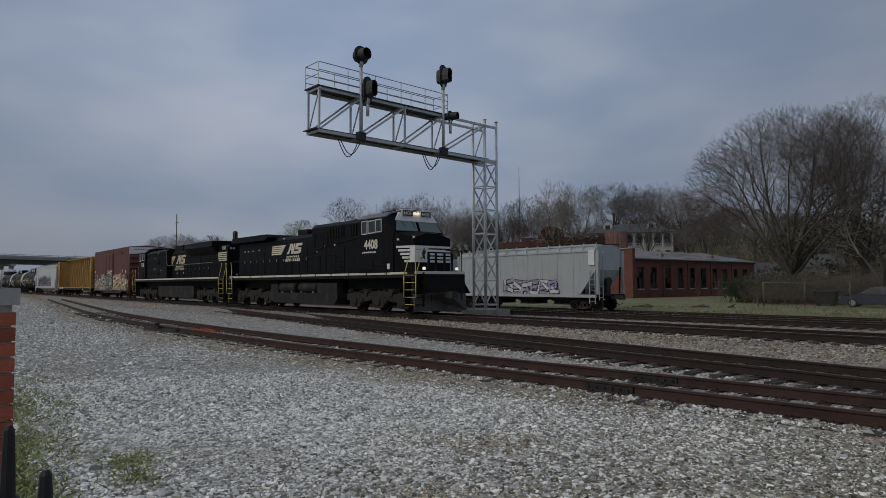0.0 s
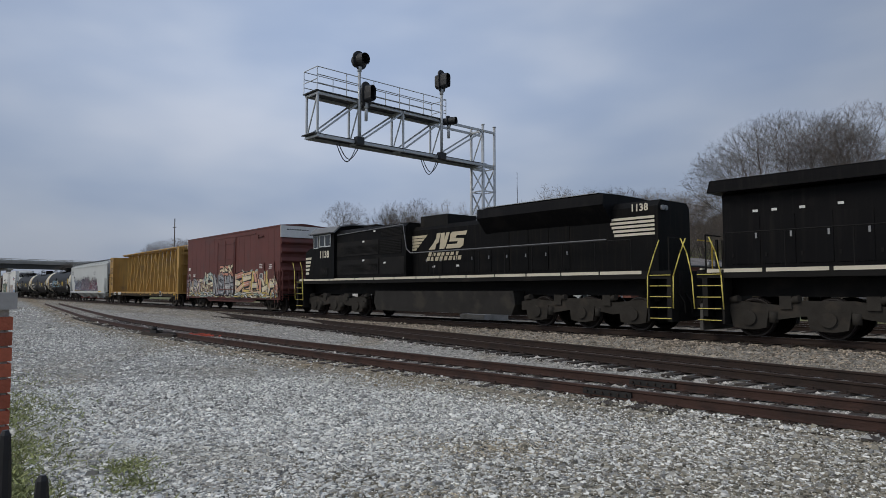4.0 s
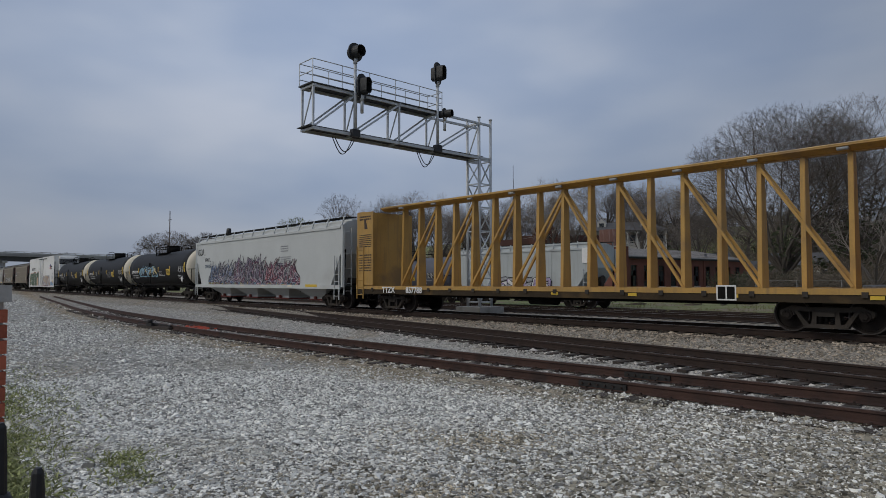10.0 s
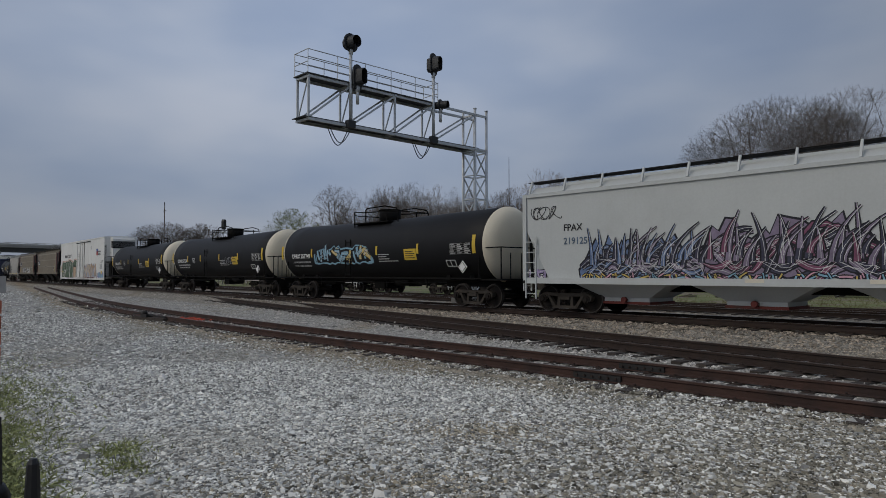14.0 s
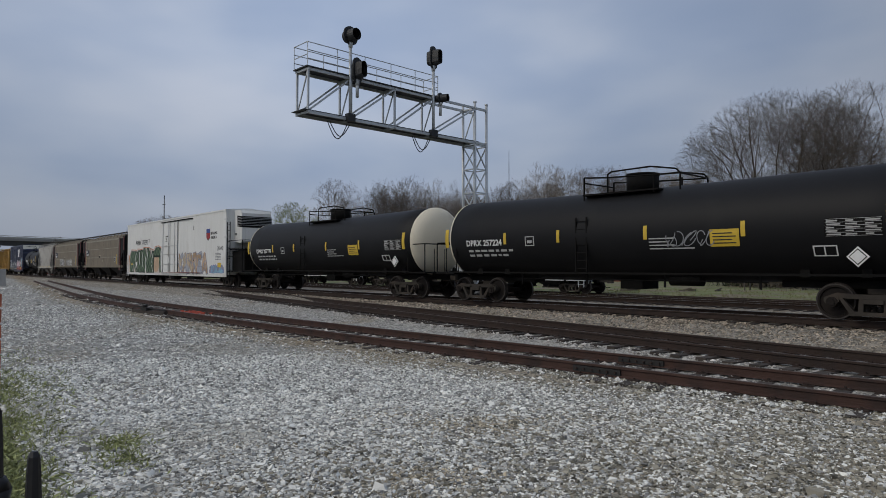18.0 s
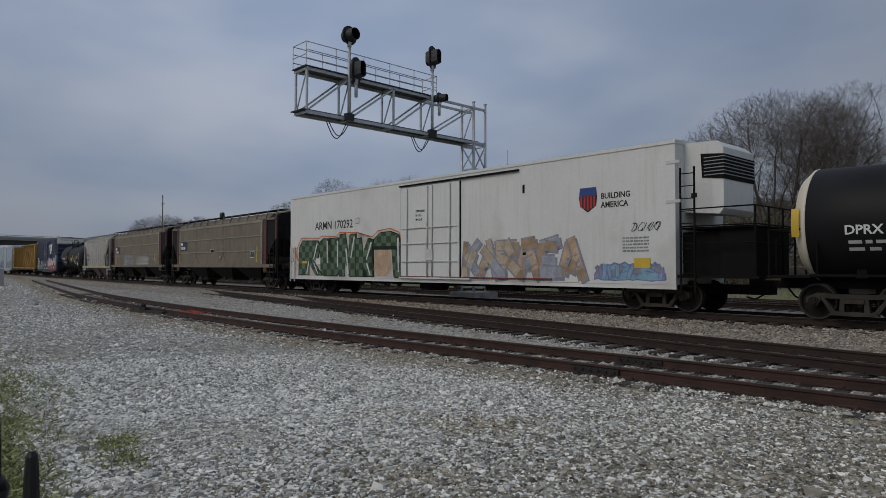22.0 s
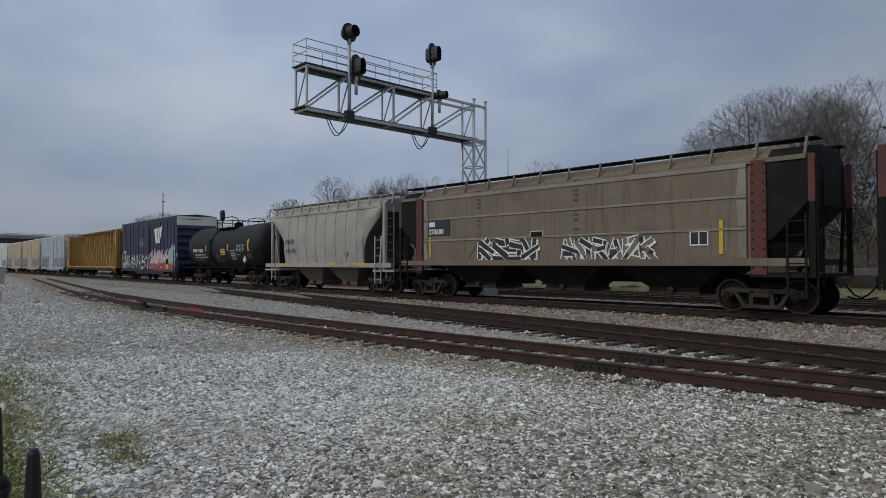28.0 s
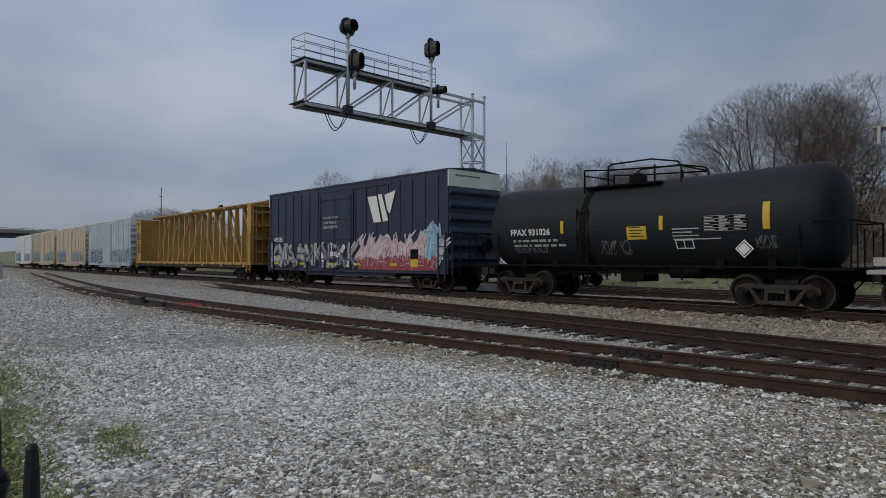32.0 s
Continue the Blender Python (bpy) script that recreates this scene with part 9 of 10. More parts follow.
def arched_block():
    """Brick building with a curved parapet behind the standing wagons."""
    m = look((-71.0, 90.0, 0), (0, 0, 0)).to_euler()
    h = empty("brick_hall", pose(-71.5, 91.0, -0.6, 0, 0, 37), "red brick hall with a round-topped parapet and an arched window", "building")
    W, D, H = 19.0, 10.0, 9.6
    bm = nb()
    prof = [(-W / 2, 0), (W / 2, 0), (W / 2, H + 0.25), (5.0, H + 0.25), (5.0, H + 0.5), (3.4, H + 0.5), (3.4, H + 0.3), (2.3, H + 0.3)]
    prof += [(2.1 * math.cos(a), H + 0.3 + 1.9 * math.sin(a)) for a in np.linspace(0.15, math.pi - 0.15, 11)]
    prof += [(-2.3, H + 0.3), (-5.0, H + 0.3), (-5.0, H - 0.3), (-W / 2, H - 0.5)]
    prism(bm, prof, -0.4, 0)
    part("front_wall", bm, HALLBRICK, h)
    bm = nb()
    box(bm, -W / 2, W / 2, 0.002, D, 0, H - 1.2)
    part("rear_block", bm, HALLBRICK, h)
    bm = nb()
    prism(bm, [(1.15 * math.cos(a), H - 0.1 + 1.0 * math.sin(a)) for a in np.linspace(0, math.pi, 10)], -0.44, -0.402)
    w = part("arched_window", bm, MORTARDARK, h)
    bm = nb()
    pts = [(2.2 * math.cos(a), H + 0.3 + 2.0 * math.sin(a)) for a in np.linspace(0.1, math.pi - 0.1, 12)]
    for p, q in zip(pts, pts[1:]):
        beam(bm, (p[0], -0.25, p[1]), (q[0], -0.25, q[1]), 0.5, 0.16)
    part("coping", bm, mat("weathered_coping", (0.13, 0.085, 0.07), 0.9), h)
    for x in (-7.5, -4, 4, 7.5):
        bm = nb()
        box(bm, x - 0.7, x + 0.7, -0.43, -0.402, 4.8, 7.4)
        w = part("window", bm, PANE, h)
        bm = nb()
        box(bm, x - 0.85, x + 0.85, -0.5, -0.404, 4.62, 4.78)
        part("window_sill", bm, CONCRETE, w)
    bm = nb()
    tube(bm, (0, 0, 0), (0, 0, 10.2), 1.75, 20)
    solid("storage_tank", bm, mat("rust_streaked_tank", (0.12, 0.055, 0.04), 0.8, 0.1, 0.3, 0.5, 10, 0.1, stain=((0.22, 0.17, 0.15), 0.55, 0.7), streak=1.0), pose(-59.0, 92.0, -0.6), "rust-streaked steel storage tank", "storage tank")


arched_block()


def old_house():
    """White two-storey house with arched verandas on the hill."""
    x, y = -70.6, 114.6
    h = empty("veranda_house", pose(x, y, 4.75, 0, 0, 30), "white two-storey house with arched verandas on the hillside", "house")
    W, D = 16.5, 9.0
    bm = nb()
    box(bm, -W / 2, W / 2, 2.2, D, 0, 6.6)
    part("wall", bm, HOUSEWHITE, h)
    bm = nb()
    loft(bm, [[(-W / 2 - 0.6, -0.4, 6.6), (W / 2 + 0.6, -0.4, 6.6), (W / 2 + 0.6, D + 0.4, 6.6), (-W / 2 - 0.6, D + 0.4, 6.6)], [(-W / 2 + 3, 4, 8.6), (W / 2 - 3, 4, 8.6), (W / 2 - 3, D - 3, 8.6), (-W / 2 + 3, D - 3, 8.6)]])
    roof = part("roof", bm, SHINGLE, h)
    for x in (-4.2, 4.2):
        bm = nb()
        prism(bm, [(x - 0.9, 6.9), (x + 0.9, 6.9), (x + 0.9, 8.4), (x, 9.2), (x - 0.9, 8.4)], 1.6, 4.5)
        part("dormer", bm, HOUSEWHITE, roof)
        bm = nb()
        box(bm, x - 0.45, x + 0.45, 1.56, 1.598, 7.3, 8.3)
        part("dormer_window", bm, PANE, roof)
    for z in (0.0, 3.3):
        bm = nb()
        box(bm, -W / 2, W / 2, 0, 2.19, z + 0.0, z + 0.22)
        part("veranda_floor", bm, HOUSEWHITE, h)
        n = 9
        for k in range(n + 1):
            x = -W / 2 + 0.15 + (W - 0.3) * k / n
            bm = nb()
            box(bm, x - 0.12, x + 0.12, 0.02, 0.26, z + 0.22, z + 3.28)
            part("veranda_post", bm, HOUSEWHITE, h)
            if k < n:
                s = (W - 0.3) / n
                bm = nb()
                pts = [(x + s / 2 + (s / 2 - 0.1) * math.cos(a), z + 2.35 + 0.7 * math.sin(a)) for a in np.linspace(math.pi, 0, 9)]
                prism(bm, [(x + 0.1, z + 3.27), *pts, (x + s - 0.1, z + 3.27)], 0.06, 0.2)
                part("veranda_arch", bm, HOUSEWHITE, h)
                bm = nb()
                box(bm, x + 0.13, x + s - 0.13, 0.1, 0.16, z + 1.05, z + 1.13)
                for j in range(6):
                    q = x + 0.2 + (s - 0.4) * j / 5
                    box(bm, q - 0.025, q + 0.025, 0.1, 0.15, z + 0.23, z + 1.05)
                part("balustrade", bm, HOUSEWHITE, h)
                bm = nb()
                box(bm, x + s / 2 - 0.45, x + s / 2 + 0.45, 2.15, 2.198, z + 0.9, z + 2.5)
                part("window", bm, PANE, h)
    for dx, dy, sc in ((15.5, -6.0, 0.55), (22.0, -2.0, 0.6), (29.0, 4.0, 0.6)):
        x, y = -68.5 + dx, 116.5 + dy
        g = empty("small_house", pose(x, y, ground_z(x, y) - 0.3, 0, 0, 24), "small pale house among trees on the hill", "house", "hillside houses")
        bm = nb()
        box(bm, -4.5, 4.5, 0, 6, 0, 3.4)
        part("wall", bm, HOUSEWHITE, g)
        bm = nb()
        xprism(bm, [(-0.5, 3.4), (3, 5.6), (6.5, 3.4)], -4.9, 4.9)
        part("roof", bm, SHINGLE, g)
        for q in (-2.8, 0, 2.8):
            bm = nb()
            box(bm, q - 0.5, q + 0.5, -0.04, -0.002, 1.1, 2.5)
            part("window", bm, PANE, g)


old_house()


def overpass():
    """A road bridge over the tracks, far down the line."""
    a, b = Vector((-258.0, 5.0, 0)), Vector((-285.0, 96.0, 0))
    d = (b - a).normalized()
    o = empty("road_overpass", Matrix.Translation(a) @ Matrix.Rotation(math.atan2(d.y, d.x), 4, "Z"), "grey concrete road overpass on columns beyond the train", "bridge")
    L = (b - a).length
    bm = nb()
    box(bm, -60, L, -5, 5, 10.3, 11.1)
    part("deck", bm, mat("bridge_concrete", (0.30, 0.29, 0.28), 0.9, 0, 0.2, 0.3, 10, 0.1), o)
    for y in (-3.6, -1.2, 1.2, 3.6):
        bm = nb()
        box(bm, -60, L, y - 0.25, y + 0.25, 8.8, 10.3)
        part("girder", bm, mat("bridge_girder_dark", (0.08, 0.08, 0.085), 0.8), o)
    for y in (-4.9, 4.9):
        bm = nb()
        box(bm, -60, L, y - 0.12, y + 0.12, 11.1, 11.55)
        box(bm, -60, L, y - 0.08, y + 0.08, 11.9, 12.05)
        for x in np.arange(-58, L, 3.0):
            box(bm, x - 0.12, x + 0.12, y - 0.1, y + 0.1, 11.55, 11.9)
        part("parapet", bm, CONCRETE, o)
    for x in (-32, 2.0, 38.0, 72.0):
        bm = nb()
        prism(bm, [(x - 0.8, 8.0), (x + 0.8, 8.0), (x + 0.8, 8.78), (x - 0.8, 8.78)], -4.8, 4.8)
        for y in (-3.4, 3.4):
            tube(bm, (x, y, -1.2), (x, y, 8.0), 0.75, 12)
        part("pier", bm, CONCRETE, o)
    bm = nb()
    prism(bm, [(L - 8, -1), (L - 2, 10.2), (L + 40, 10.2), (L + 60, -1)], -9, 9)
    part("abutment", bm, mat("earth_bank", (0.10, 0.10, 0.05), 0.95), o)


overpass()


def mast_and_poles():
    for x, y, h, r, lab, nm in ((-105.5, 122.0, 23.0, 0.12, "thin lattice radio mast behind the woods", "radio_mast"), (-150.2, 55.5, 20.0, 0.16, "bare wooden utility pole beyond the train", "utility_pole")):
        g = empty(nm, spot(x, y), lab, "mast")
        bm = nb()
        tube(bm, (0, 0, 0), (0, 0, h * 0.86), r, 8, r * 0.6)
        part("shaft", bm, SIGBLACK if nm == "radio_mast" else BARK, g)
        bm = nb()
        if nm == "radio_mast":
            tube(bm, (0, 0, h * 0.86), (0, 0, h), 0.05, 6)
        else:
            beam(bm, (-0.9, 0, h * 0.8), (0.9, 0, h * 0.8), 0.12)
            tube(bm, (0, 0, h * 0.86), (0, 0, h * 0.9), 0.1, 6)
        part("tip", bm, SIGBLACK, g)
    g = empty("signal_post", pose(-111.3, y3(-113.5) + 26.9, -0.6, 0, 0, 30), "black-hooded signal on a slim post beyond the train", "signal")
    bm = nb()
    tube(bm, (0, 0, 0), (0, 0, 9.6), 0.1, 8)
    part("post", bm, GALV, g)
    bm = nb()
    ring = [(0.42 * math.cos(a), 10.6 + (0.42 * math.sin(a)) + (0.5 if math.sin(a) > 0 else -0.5)) for a in np.linspace(0, 2 * math.pi, 20, endpoint=False)]
    xprism(bm, ring, -0.1, 0.35)
    part("signal_head", bm, SIGBLACK, g, bevel=0.03)
    bm = nb()
    box(bm, -0.5, 0.5, -0.5, 0.5, 9.2, 9.3)
    part("platform", bm, GALV, g)


mast_and_poles()


def fence():
    g = empty("chain_link_fence", Matrix.Identity(4), "grey chain-link fence along the yard edge", "fence")
    x0, x1, y = -21.0, 3.0, 53.2
    zb = -0.55
    n = 9
    for k in range(n):
        x = x0 + (x1 - x0) * k / (n - 1)
        bm = nb()
        tube(bm, (x, y, zb - 0.1), (x, y, zb + 1.95), 0.04 if k else 0.06, 8)
        part("post", bm, CHAIN, g)
    bm = nb()
    tube(bm, (x0, y, zb + 1.9), (x1, y, zb + 1.9), 0.025, 6)
    part("top_rail", bm, CHAIN, g)
    limbs = []
    for s in (-1, 1):
        for x in np.arange(x0 - 1.9, x1 + 1.9, 0.16):
            p, q = Vector((x, y, zb + 0.05)), Vector((x + s * 1.85, y, zb + 1.9))
            if min(p.x, q.x) > x0 and max(p.x, q.x) < x1:
                limbs.append((p, q, 0.004, 0.004, 0))
    ob = part("wire_mesh", limb_mesh(limbs, CHAIN, 3, 0, 0), None, g)
    ob["kind"] = "stuff"


fence()


def parked_car():
    """A dark blue-grey hatchback seen side-on past the fence; local x is its front."""
    g = empty("parked_car", pose(-14.0, 55.6, -0.47, 0, 0, 184), "dark blue-grey parked hatchback by the fence", "car")
    paintc = mat("slate_car_paint", (0.035, 0.042, 0.065), 0.5, 0.0, 0.1, 1, 30, 0.0)
    rub = mat("tyre_rubber", (0.02, 0.02, 0.02), 0.85)
    bm = nb()
    low = [(-2.15, 0.35), (-2.2, 0.8), (-2.05, 0.98), (-0.9, 1.02), (0.95, 0.98), (1.9, 0.82), (2.2, 0.62), (2.2, 0.32), (1.8, 0.25), (-1.8, 0.25)]
    loft(bm, [[(x, y, z if abs(y) < 0.8 or z < 0.5 else z - 0.05) for x, z in low] for y in (-0.86, -0.8, 0.8, 0.86)])
    part("body", bm, paintc, g, bevel=0.03)
    bm = nb()
    cab = [(-2.0, 1.0), (-1.7, 1.38), (-1.0, 1.5), (0.1, 1.48), (0.95, 1.0)]
    loft(bm, [[(x, s * (0.80 - (z - 1.0) * 0.28), z) for x, z in cab] for s in (-1, 1)])
    part("roof", bm, paintc, g, bevel=0.03)
    for s in (-1, 1):
        for a, b in ((-1.55, -0.62), (-0.52, 0.62)):
            bm = nb()
            pts = [(a, 1.05), (b, 1.05), (b - (0.35 if b > 0 else 0), 1.42), (a + 0.12, 1.42)]
            loft(bm, [[(x, s * (0.81 - (z - 1.0) * 0.28), z) for x, z in pts], [(x, s * (0.82 - (z - 1.0) * 0.28), z) for x, z in pts]])
            part("side_window", bm, SIGBLACK, g)
    for x in (-1.32, 1.35):
        for s in (-1, 1):
            bm = nb()
            tube(bm, (0, s * 0.70, 0), (0, s * 0.89, 0), 0.32, 20)
            w = part("tyre", bm, rub, g, at=pose(x, 0, 0.32))
            bm = nb()
            tube(bm, (0, s * 0.885, 0), (0, s * 0.90, 0), 0.21, 14)
            part("rim", bm, SILVER, w)
    bm = nb()
    box(bm, 2.12, 2.22, -0.75, -0.45, 0.62, 0.76)
    box(bm, 2.12, 2.22, 0.45, 0.75, 0.62, 0.76)
    part("headlamp", bm, WINDSHIELD, g)
    d = empty("waste_skip", pose(-17.6, 56.5, -0.48, 0, 0, 4), "black waste skip behind the fence", "skip")
    bm = nb()
    prism(bm, [(-0.6, 0.12), (0.6, 0.12), (0.72, 1.05), (-0.72, 1.05)], -0.5, 0.5)
    part("hopper", bm, BLACKIRON, d, bevel=0.03)
    bm = nb()
    box(bm, -0.78, 0.78, -0.56, 0.56, 1.05, 1.13)
    part("rim", bm, BLACKIRON, d)
    bm = nb()
    for x in (-0.5, 0.5):
        for y in (-0.38, 0.38):
            box(bm, x - 0.06, x + 0.06, y - 0.06, y + 0.06, 0, 0.12)
    part("foot", bm, BLACKIRON, d)


parked_car()


def debris():
    wood = mat("grey_driftwood", (0.10, 0.085, 0.07), 0.9, 0, 0.3, 4, 30, 0.4)
    for x, y, a, l in ((-27.6, 46.5, 10, 1.6), (-23.8, 48.3, -12, 1.4), (-21.9, 49.5, 75, 0.5)):
        bm = nb()
        beam(bm, (-l / 2, 0, 0.06), (l / 2, 0.1, 0.14), 0.22, 0.12)
        beam(bm, (-l / 3, 0.1, 0.1), (l / 2.5, -0.2, 0.28), 0.08, 0.06)
        solid("broken_tie", bm, wood, pose(x, y, ground_z(x, y) - 0.02, 0, 0, a), "broken grey timber lying in the grass", "timber", "loose timbers")
    bm = nb()
    beam(bm, (0, 0, -0.1), (0, 0, 0.75), 0.08)
    solid("marker_stake", bm, wood, pose(-20.9, 51.9, ground_z(-20.9, 51.9)), "weathered grey marker stake", "stake")
    # derail stand by the siding
    g = empty("derail_stand", pose(-27.6, 9.6, ground_z(-27.6, 9.6), 0, 0, 6), "rusty black hand-throw stand lying beside the siding", "switch stand")
    bm = nb()
    box(bm, -1.25, 1.5, -0.10, 0.10, 0.0, 0.12)
    part("timber", bm, TIE, g)
    bm = nb()
    box(bm, -0.35, 0.15, -0.14, 0.14, 0.12, 0.24)
    tube(bm, (-0.1, -0.08, 0.24), (-0.1, -0.08, 0.36), 0.1, 10)
    part("throw_box", bm, BLACKIRON, g, bevel=0.02)
    bm = nb()
    beam(bm, (0.15, 0, 0.2), (1.4, 0.05, 0.16), 0.05)
    beam(bm, (-0.3, -0.05, 0.28), (-1.1, -0.1, 0.2), 0.04)
    part("throw_rod", bm, BLACKIRON, g)
    # orange-red paint splashed over rail and stones
    splash = mat("orange_red_paint", (0.45, 0.07, 0.035), 0.8, 0, 0.35, 9, 60, 0.2)
    rng = random.Random(3)
    bm = nb()
    for k in range(70):
        x = -26.2 + rng.gauss(0, 0.75)
        y = y1(x) + rng.uniform(-0.65, 0.75)
        z = ground_z(x, y) + 0.012
        r = rng.uniform(0.03, 0.09)
        loft(bm, [[(x + r * q * math.cos(t), y + r * q * math.sin(t), z + hh) for t in np.linspace(0, 2 * math.pi, 6, endpoint=False)] for q, hh in ((1, 0), (0.7, r * 0.6))])
    tagged(solid("paint_marked_stones", bm, splash, Matrix.Identity(4), "ballast stones marked with orange-red paint", "stones"), kind="stuff")


debris()

# ---- near the camera ----
PIERBRICK = mat("orange_red_brick", (0.36, 0.10, 0.055), 0.85, 0, 0.25, 9, 60, 0.35, obrand=0.25, stain=((0.16, 0.06, 0.045), 0.56, 0.7))
MORTAR = mat("pale_mortar", (0.42, 0.39, 0.36), 0.95, 0, 0.2, 12, 60, 0.4)


def brick_pier():
    z0, top = -0.75, 1.325
    g = empty("brick_pier", pose(-3.62, 0.37, z0, 0, 0, 0), "orange-red brick gate pier with a grey concrete cap", "pier")
    s = 0.2
    bm = nb()
    box(bm, -s + 0.014, s - 0.014, -s + 0.014, s - 0.014, 0, top - z0 - 0.075)
    part("mortar_core", bm, MORTAR, g)
    bm = nb()
    box(bm, -0.098, 0.098, -0.047, 0.047, -0.0285, 0.0285)
    full = mesh_of(bm, PIERBRICK, 0.004)
    bm = nb()
    box(bm, -0.046, 0.046, -0.047, 0.047, -0.0285, 0.0285)
    half = mesh_of(bm, PIERBRICK, 0.004)
    rows = int((top - z0 - 0.075) / 0.068)
    for k in range(rows):
        z = 0.035 + k * 0.068
        # a ring of headers and stretchers, turned from course to course
        ring = [(-0.102, -s + 0.047, 0, full), (0.102, -s + 0.047, 0, full), (-0.102, s - 0.047, 0, full), (0.102, s - 0.047, 0, full), (s - 0.047, -0.051, 90, half), (s - 0.047, 0.051, 90, half), (-s + 0.047, -0.051, 90, half), (-s + 0.047, 0.051, 90, half)]
        for x, y, a, me in ring:
            p = Matrix.Rotation(radians(90 * (k % 2)), 4, "Z") @ pose(x, y, z, 0, 0, a)
            part("brick", me, None, g, at=p)
    bm = nb()
    box(bm, -s - 0.012, s + 0.012, -s - 0.012, s + 0.012, top - z0 - 0.075, top - z0)
    part("cap", bm, CONCRETE, g, "grey concrete cap", 0.008)


brick_pier()


def pickets():
    """Tapered dark iron pickets of a low fence at the camera's feet."""
    for x, y, z, w, lab in ((-1.86, 0.382, 0.885, 0.016, "dark iron fence picket with a blunt tip"), (-1.915, 0.312, 0.995, 0.014, "dark iron fence picket, taller, with a flared collar")):
        g = empty("iron_picket", pose(x, y, -0.6, 0, 0, 25), lab, "picket", "iron pickets")
        h = z + 0.6
        bm = nb()
        rings = [(w * 0.5, h), (w * 0.85, h - 0.012), (w, h - 0.05), (w * 1.25, h - 0.16), (w * 1.25, 0.0)]
        loft(bm, [[(a * math.cos(t), a * math.sin(t), q) for t in np.linspace(0, 2 * math.pi, 8, endpoint=False)] for a, q in rings])
        part("shaft", bm, mat("dull_black_iron", (0.016, 0.016, 0.018), 0.5, 0.2, 0.2, 8, 60, 0.1), g)
        bm = nb()
        zz = h - (0.20 if w < 0.015 else 0.34)
        tube(bm, (0, 0, zz), (0, 0, zz + 0.03), w * 2.6, 10, w * 1.6)
        tube(bm, (0, 0, zz - 0.06), (0, 0, zz), w * 1.8, 10, w * 2.6)
        part("collar", bm, mat("dull_black_iron", (0.016, 0.016, 0.018)), g)


pickets()


def loose_stones(name, spots, sizes, m, label, seed, ico):
    """Crushed stones as one mesh: jittered, flattened lumps half sunk in the ground."""
    rng = np.random.default_rng(seed)
    if ico:
        # broken blocks with sharp corners
        V = np.array([(i, j, k) for i in (-0.74, 0.74) for j in (-0.74, 0.74) for k in (-0.8, 0.8)])
        F = np.array([(0, 1, 3), (0, 3, 2), (4, 6, 7), (4, 7, 5), (0, 4, 5), (0, 5, 1), (2, 3, 7), (2, 7, 6), (0, 2, 6), (0, 6, 4), (1, 5, 7), (1, 7, 3)])
    else:
        V = np.array([(1, 0, 0), (-1, 0, 0), (0, 1, 0), (0, -1, 0), (0, 0, 1), (0, 0, -1)], float)
        F = np.array([(0, 2, 4), (2, 1, 4), (1, 3, 4), (3, 0, 4), (2, 0, 5), (1, 2, 5), (3, 1, 5), (0, 3, 5)])
    n = len(spots)
    P = V[None] * (1 + rng.uniform(-0.42, 0.42, (n, len(V), 3)))
    sc = np.stack([sizes * rng.uniform(0.8, 1.6, n), sizes * rng.uniform(0.5, 1.0, n), sizes * rng.uniform(0.4, 0.85, n)], -1)
    P = P * sc[:, None]
    a, tx = rng.uniform(0, 6.28, n), rng.normal(0, 0.75, n)
    ca, sa, cx, sx = np.cos(a), np.sin(a), np.cos(tx), np.sin(tx)
    y, z = P[..., 1] * cx[:, None] - P[..., 2] * sx[:, None], P[..., 1] * sx[:, None] + P[..., 2] * cx[:, None]
    x = P[..., 0] * ca[:, None] - y * sa[:, None]
    y = P[..., 0] * sa[:, None] + y * ca[:, None]
    W = np.stack([x, y, z], -1) + spots[:, None]
    faces = (np.arange(n) * len(V))[:, None, None] + F[None]
    me = fast_mesh(name, W.reshape(-1, 3), faces.reshape(-1, 3), m)
    me.shade_flat()
    ob = new(name, me)
    return tagged(ob, label, "gravel", kind="stuff")


def wedge(d0, d1, n, seed, a0=5.0, a1=82.0):
    rng = np.random.default_rng(seed)
    a = np.radians(rng.uniform(a0, a1, n))
    d = np.sqrt(rng.uniform(d0 * d0, d1 * d1, n))
    x, y = -d * np.cos(a), d * np.sin(a)
    return x, y


STONE = mat("crushed_limestone", (0.60, 0.59, 0.55), 0.92, 0, 0.12, 0.35, 90, 0.3, island=0.74, stain=((0.36, 0.335, 0.275), 0.56, 0.6), spec=0.25)
DUSTY = mat("dusty_tan_stone", (0.27, 0.25, 0.20), 0.95, 0, 0.14, 0.35, 90, 0.3, island=0.7, stain=((0.36, 0.28, 0.16), 0.54, 0.7), spec=0.2)
SANDY = mat("tan_grit", (0.50, 0.435, 0.325), 0.95, 0, 0.14, 0.35, 90, 0.3, island=0.5, spec=0.2)
BALLAST = mat("rusty_ballast_stone", (0.36, 0.305, 0.24), 0.9, 0, 0.15, 0.8, 70, 0.25, island=0.7)
GREYBALLAST = mat("grey_ballast_stone", (0.43, 0.405, 0.37), 0.9, 0, 0.15, 0.8, 70, 0.25, island=0.7)


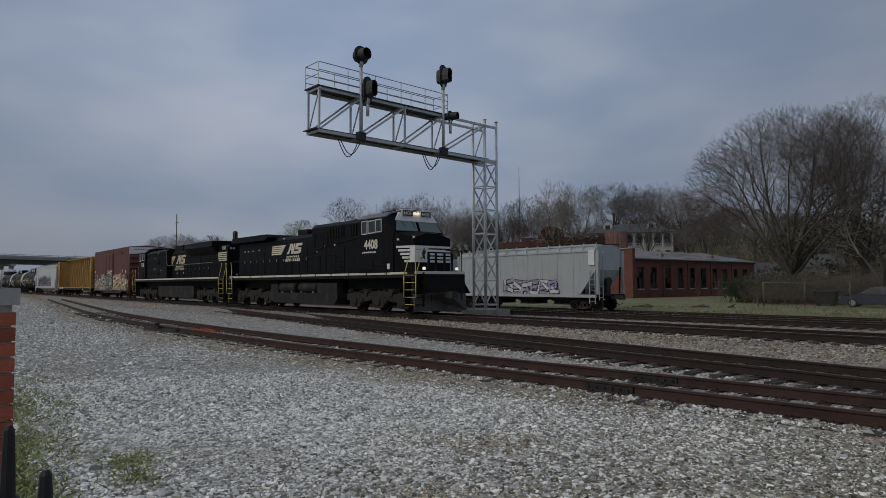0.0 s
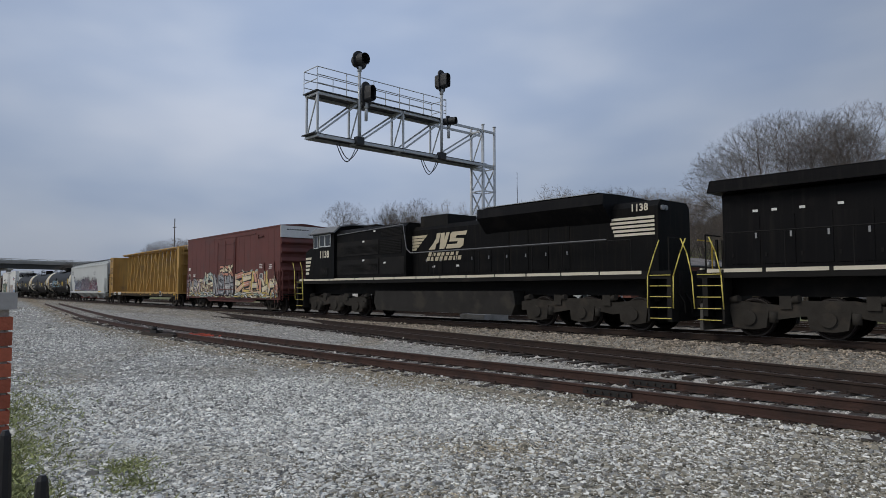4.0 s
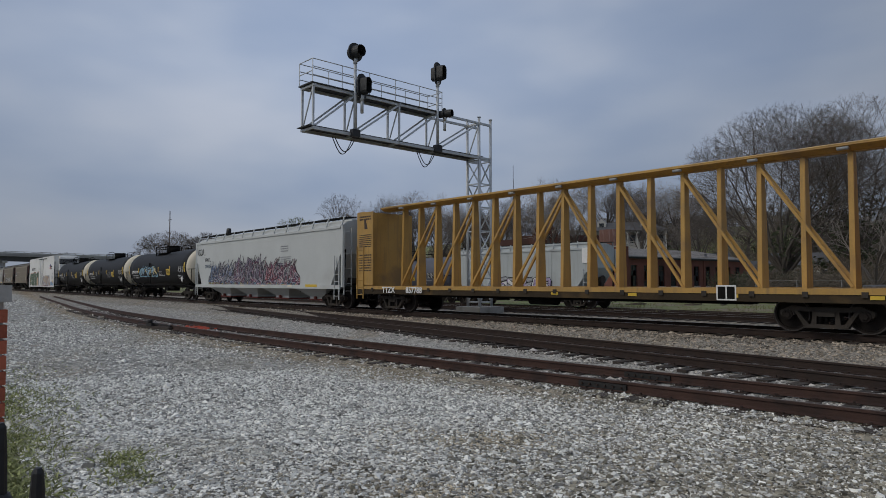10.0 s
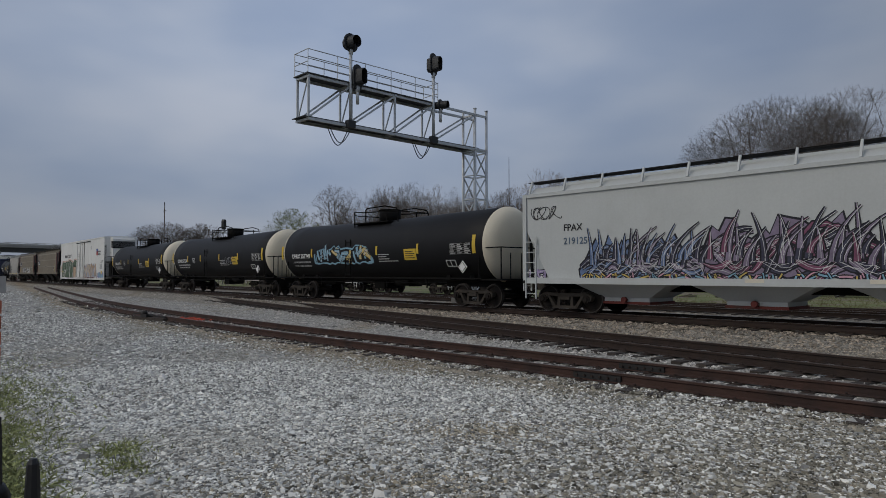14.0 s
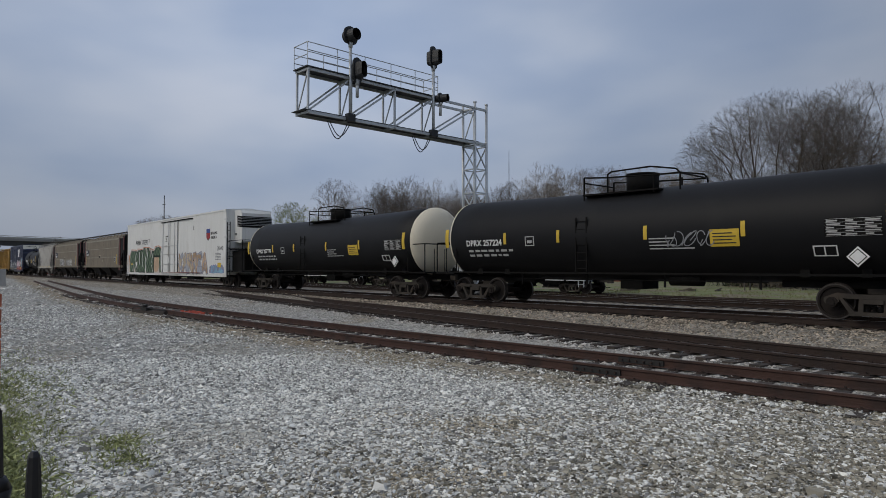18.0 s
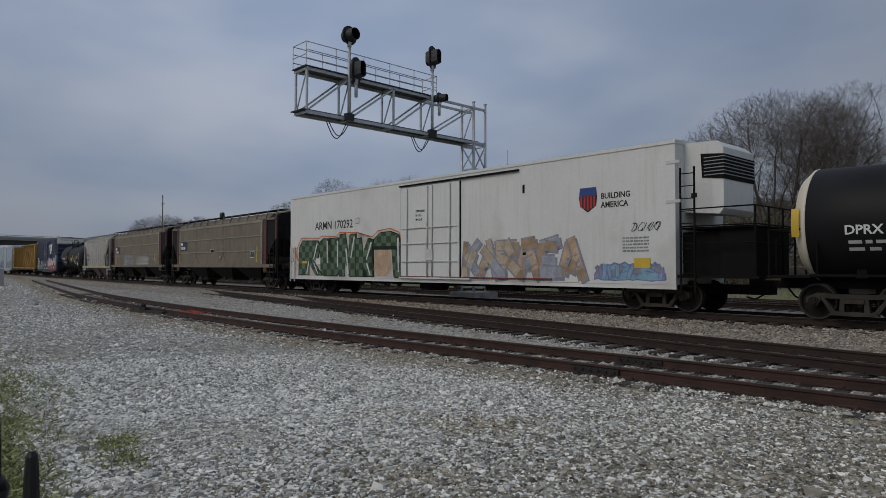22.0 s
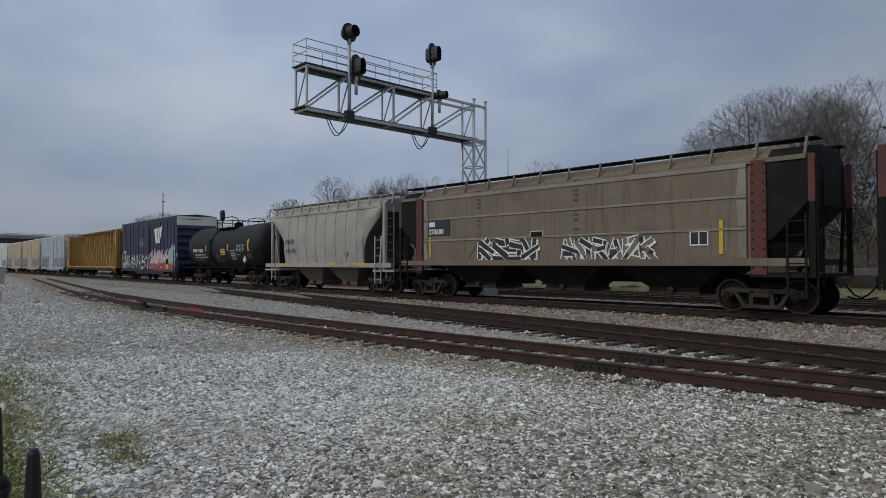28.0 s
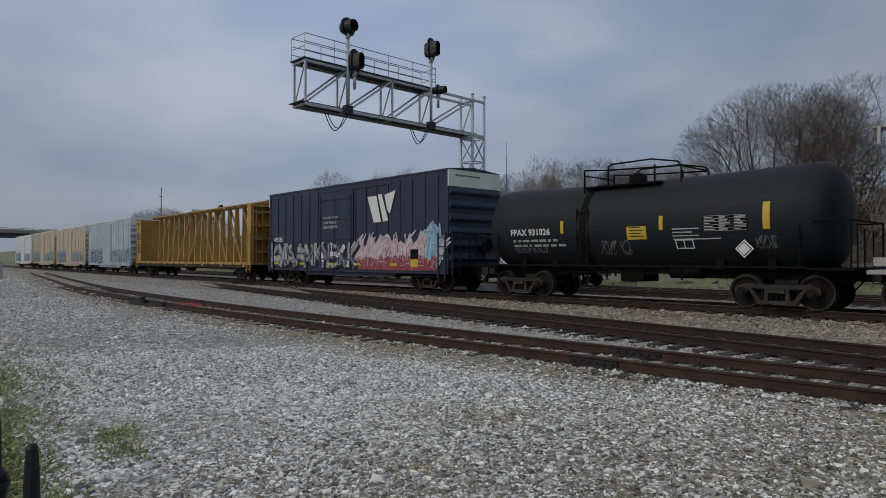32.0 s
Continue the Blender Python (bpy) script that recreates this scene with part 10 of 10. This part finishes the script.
def lay(name, x, y, size, seed, ico, m, label, keep, sink=0.0):
    """Stones of one kind where keep() allows them; on sandy ground the dusty kind takes over."""
    drop = random.Random(seed)
    ok = [i for i in range(len(x)) if keep(x[i], y[i]) and drop.random() > 0.35 * sand_at(x[i], y[i])]
    x, y = x[ok], y[ok]
    rng = np.random.default_rng(seed + 100)
    sz = size * rng.lognormal(-0.1, 0.35, len(x))
    z = np.array([ground_z(a, b) for a, b in zip(x, y)]) + sz * 0.15 - sink
    dusty = np.array([drop.random() < 0.9 * sand_at(a, b) for a, b in zip(x, y)])
    sandy = np.array([drop.random() < 0.7 * tan_at(a, b) for a, b in zip(x, y)])
    dusty &= ~sandy
    P = np.stack([x, y, z], -1)
    plain = ~(dusty | sandy)
    loose_stones(name, P[plain], sz[plain], m, label, seed, ico)
    if sandy.sum() > 50:
        loose_stones(name, P[sandy], sz[sandy] * 0.8, SANDY, "tan sandy grit lying among the stones", seed + 70, ico)
    if dusty.sum() > 50:
        loose_stones(name, P[dusty], sz[dusty], DUSTY, "dusty tan-grey stone mixed with sandy dirt", seed + 50, ico)


def strip(x0, x1, n, seed, lo, hi):
    """Spots along a track between two curves, thinning out with distance."""
    rng = np.random.default_rng(seed)
    x = x1 + (x0 - x1) * rng.uniform(0, 1, n) ** 1.4
    a, b = np.array([lo(v) for v in x]), np.array([hi(v) for v in x])
    return x, a + (b - a) * rng.uniform(0, 1, n)


def on_lot(x, y):
    return y < y1(x) - 0.55 and not (y < 0.155 * -x + 0.25 and x > -9)


def off_rails(x, y):
    return min(abs(abs(y - y1(x)) - 0.7535), abs(abs(y - y2(x)) - 0.7535)) > 0.1


lay("lot_gravel", *wedge(5.0, 9.5, 98000, 1), 0.0152, 1, True, STONE, "loose grey crushed stone of the lot", on_lot)
lay("lot_gravel", *wedge(9.5, 15.0, 88000, 2), 0.0215, 2, False, STONE, "loose grey crushed stone farther across the lot", on_lot)
lay("lot_gravel", *wedge(15.0, 38.0, 96000, 3), 0.026, 3, False, STONE, "loose grey crushed stone far across the lot", on_lot)
lay("lot_gravel", *wedge(38.0, 84.0, 40000, 6), 0.042, 6, False, STONE, "loose grey crushed stone at the far end of the lot", on_lot)
lay("siding_ballast", *strip(-58, 7, 44000, 4, lambda x: y1(x) - 0.55, lambda x: y2(x) + 1.3), 0.029, 4, False, GREYBALLAST, "grey ballast between the siding rails", off_rails, 0.010)
lay("main_ballast", *strip(-48, 10, 46000, 5, lambda x: y2(x) + 1.0, lambda x: y3(x) - 0.85), 0.031, 5, False, BALLAST, "rust-tinted ballast shoulder of the main line", lambda x, y: True)


def tufts():
    """Weeds and grass at the pier and in the lot."""
    rng = np.random.default_rng(9)
    V, F = [], []
    spots = [(-9.0, 1.4, 0.7, 1300), (-7.6, 1.2, 0.42, 900), (-6.5, 1.1, 0.26, 700), (-12.5, 2.0, 0.9, 900), (-7.6, 2.4, 0.26, 240), (-6.9, 2.2, 0.22, 260), (-9.6, 1.3, 0.6, 1500), (-8.3, 1.0, 0.45, 1300), (-7.0, 1.3, 0.26, 700), (-6.5, 1.0, 0.3, 600), (-7.5, 2.3, 0.16, 160), (-11.5, 1.7, 0.7, 1200), (-13.5, 1.9, 0.8, 900), (-6.0, 1.4, 0.25, 200), (-16.5, 2.2, 1.2, 500)]
    for cx, cy, s, n in spots:
        for k in range(n):
            x, y = cx + rng.normal(0, s), cy + rng.normal(0, s * 0.6)
            z = ground_z(x, y)
            h, a, b = rng.uniform(0.02, 0.075), rng.uniform(0, 6.28), rng.normal(0, 0.05)
            w = 0.009
            i = len(V)
            dx, dy = math.cos(a), math.sin(a)
            V += [(x - dy * w, y + dx * w, z), (x + dy * w, y - dx * w, z), (x + dx * b * 0.5 + dy * w * 0.6, y + dy * b * 0.5 - dx * w * 0.6, z + h * 0.6), (x + dx * b * 1.5, y + dy * b * 1.5, z + h)]
            F += [(i, i + 1, i + 2, i + 3)]
    g = mat("weed_green", (0.27, 0.29, 0.12), 0.8, 0, 0.3, 3, 20, 0, island=0.5)
    ob = new("weed_tufts", fast_mesh("weed_tufts", np.array(V), np.array(F), g))
    tagged(ob, "short green weeds growing through the gravel", "weeds", kind="stuff")


tufts()


motions()
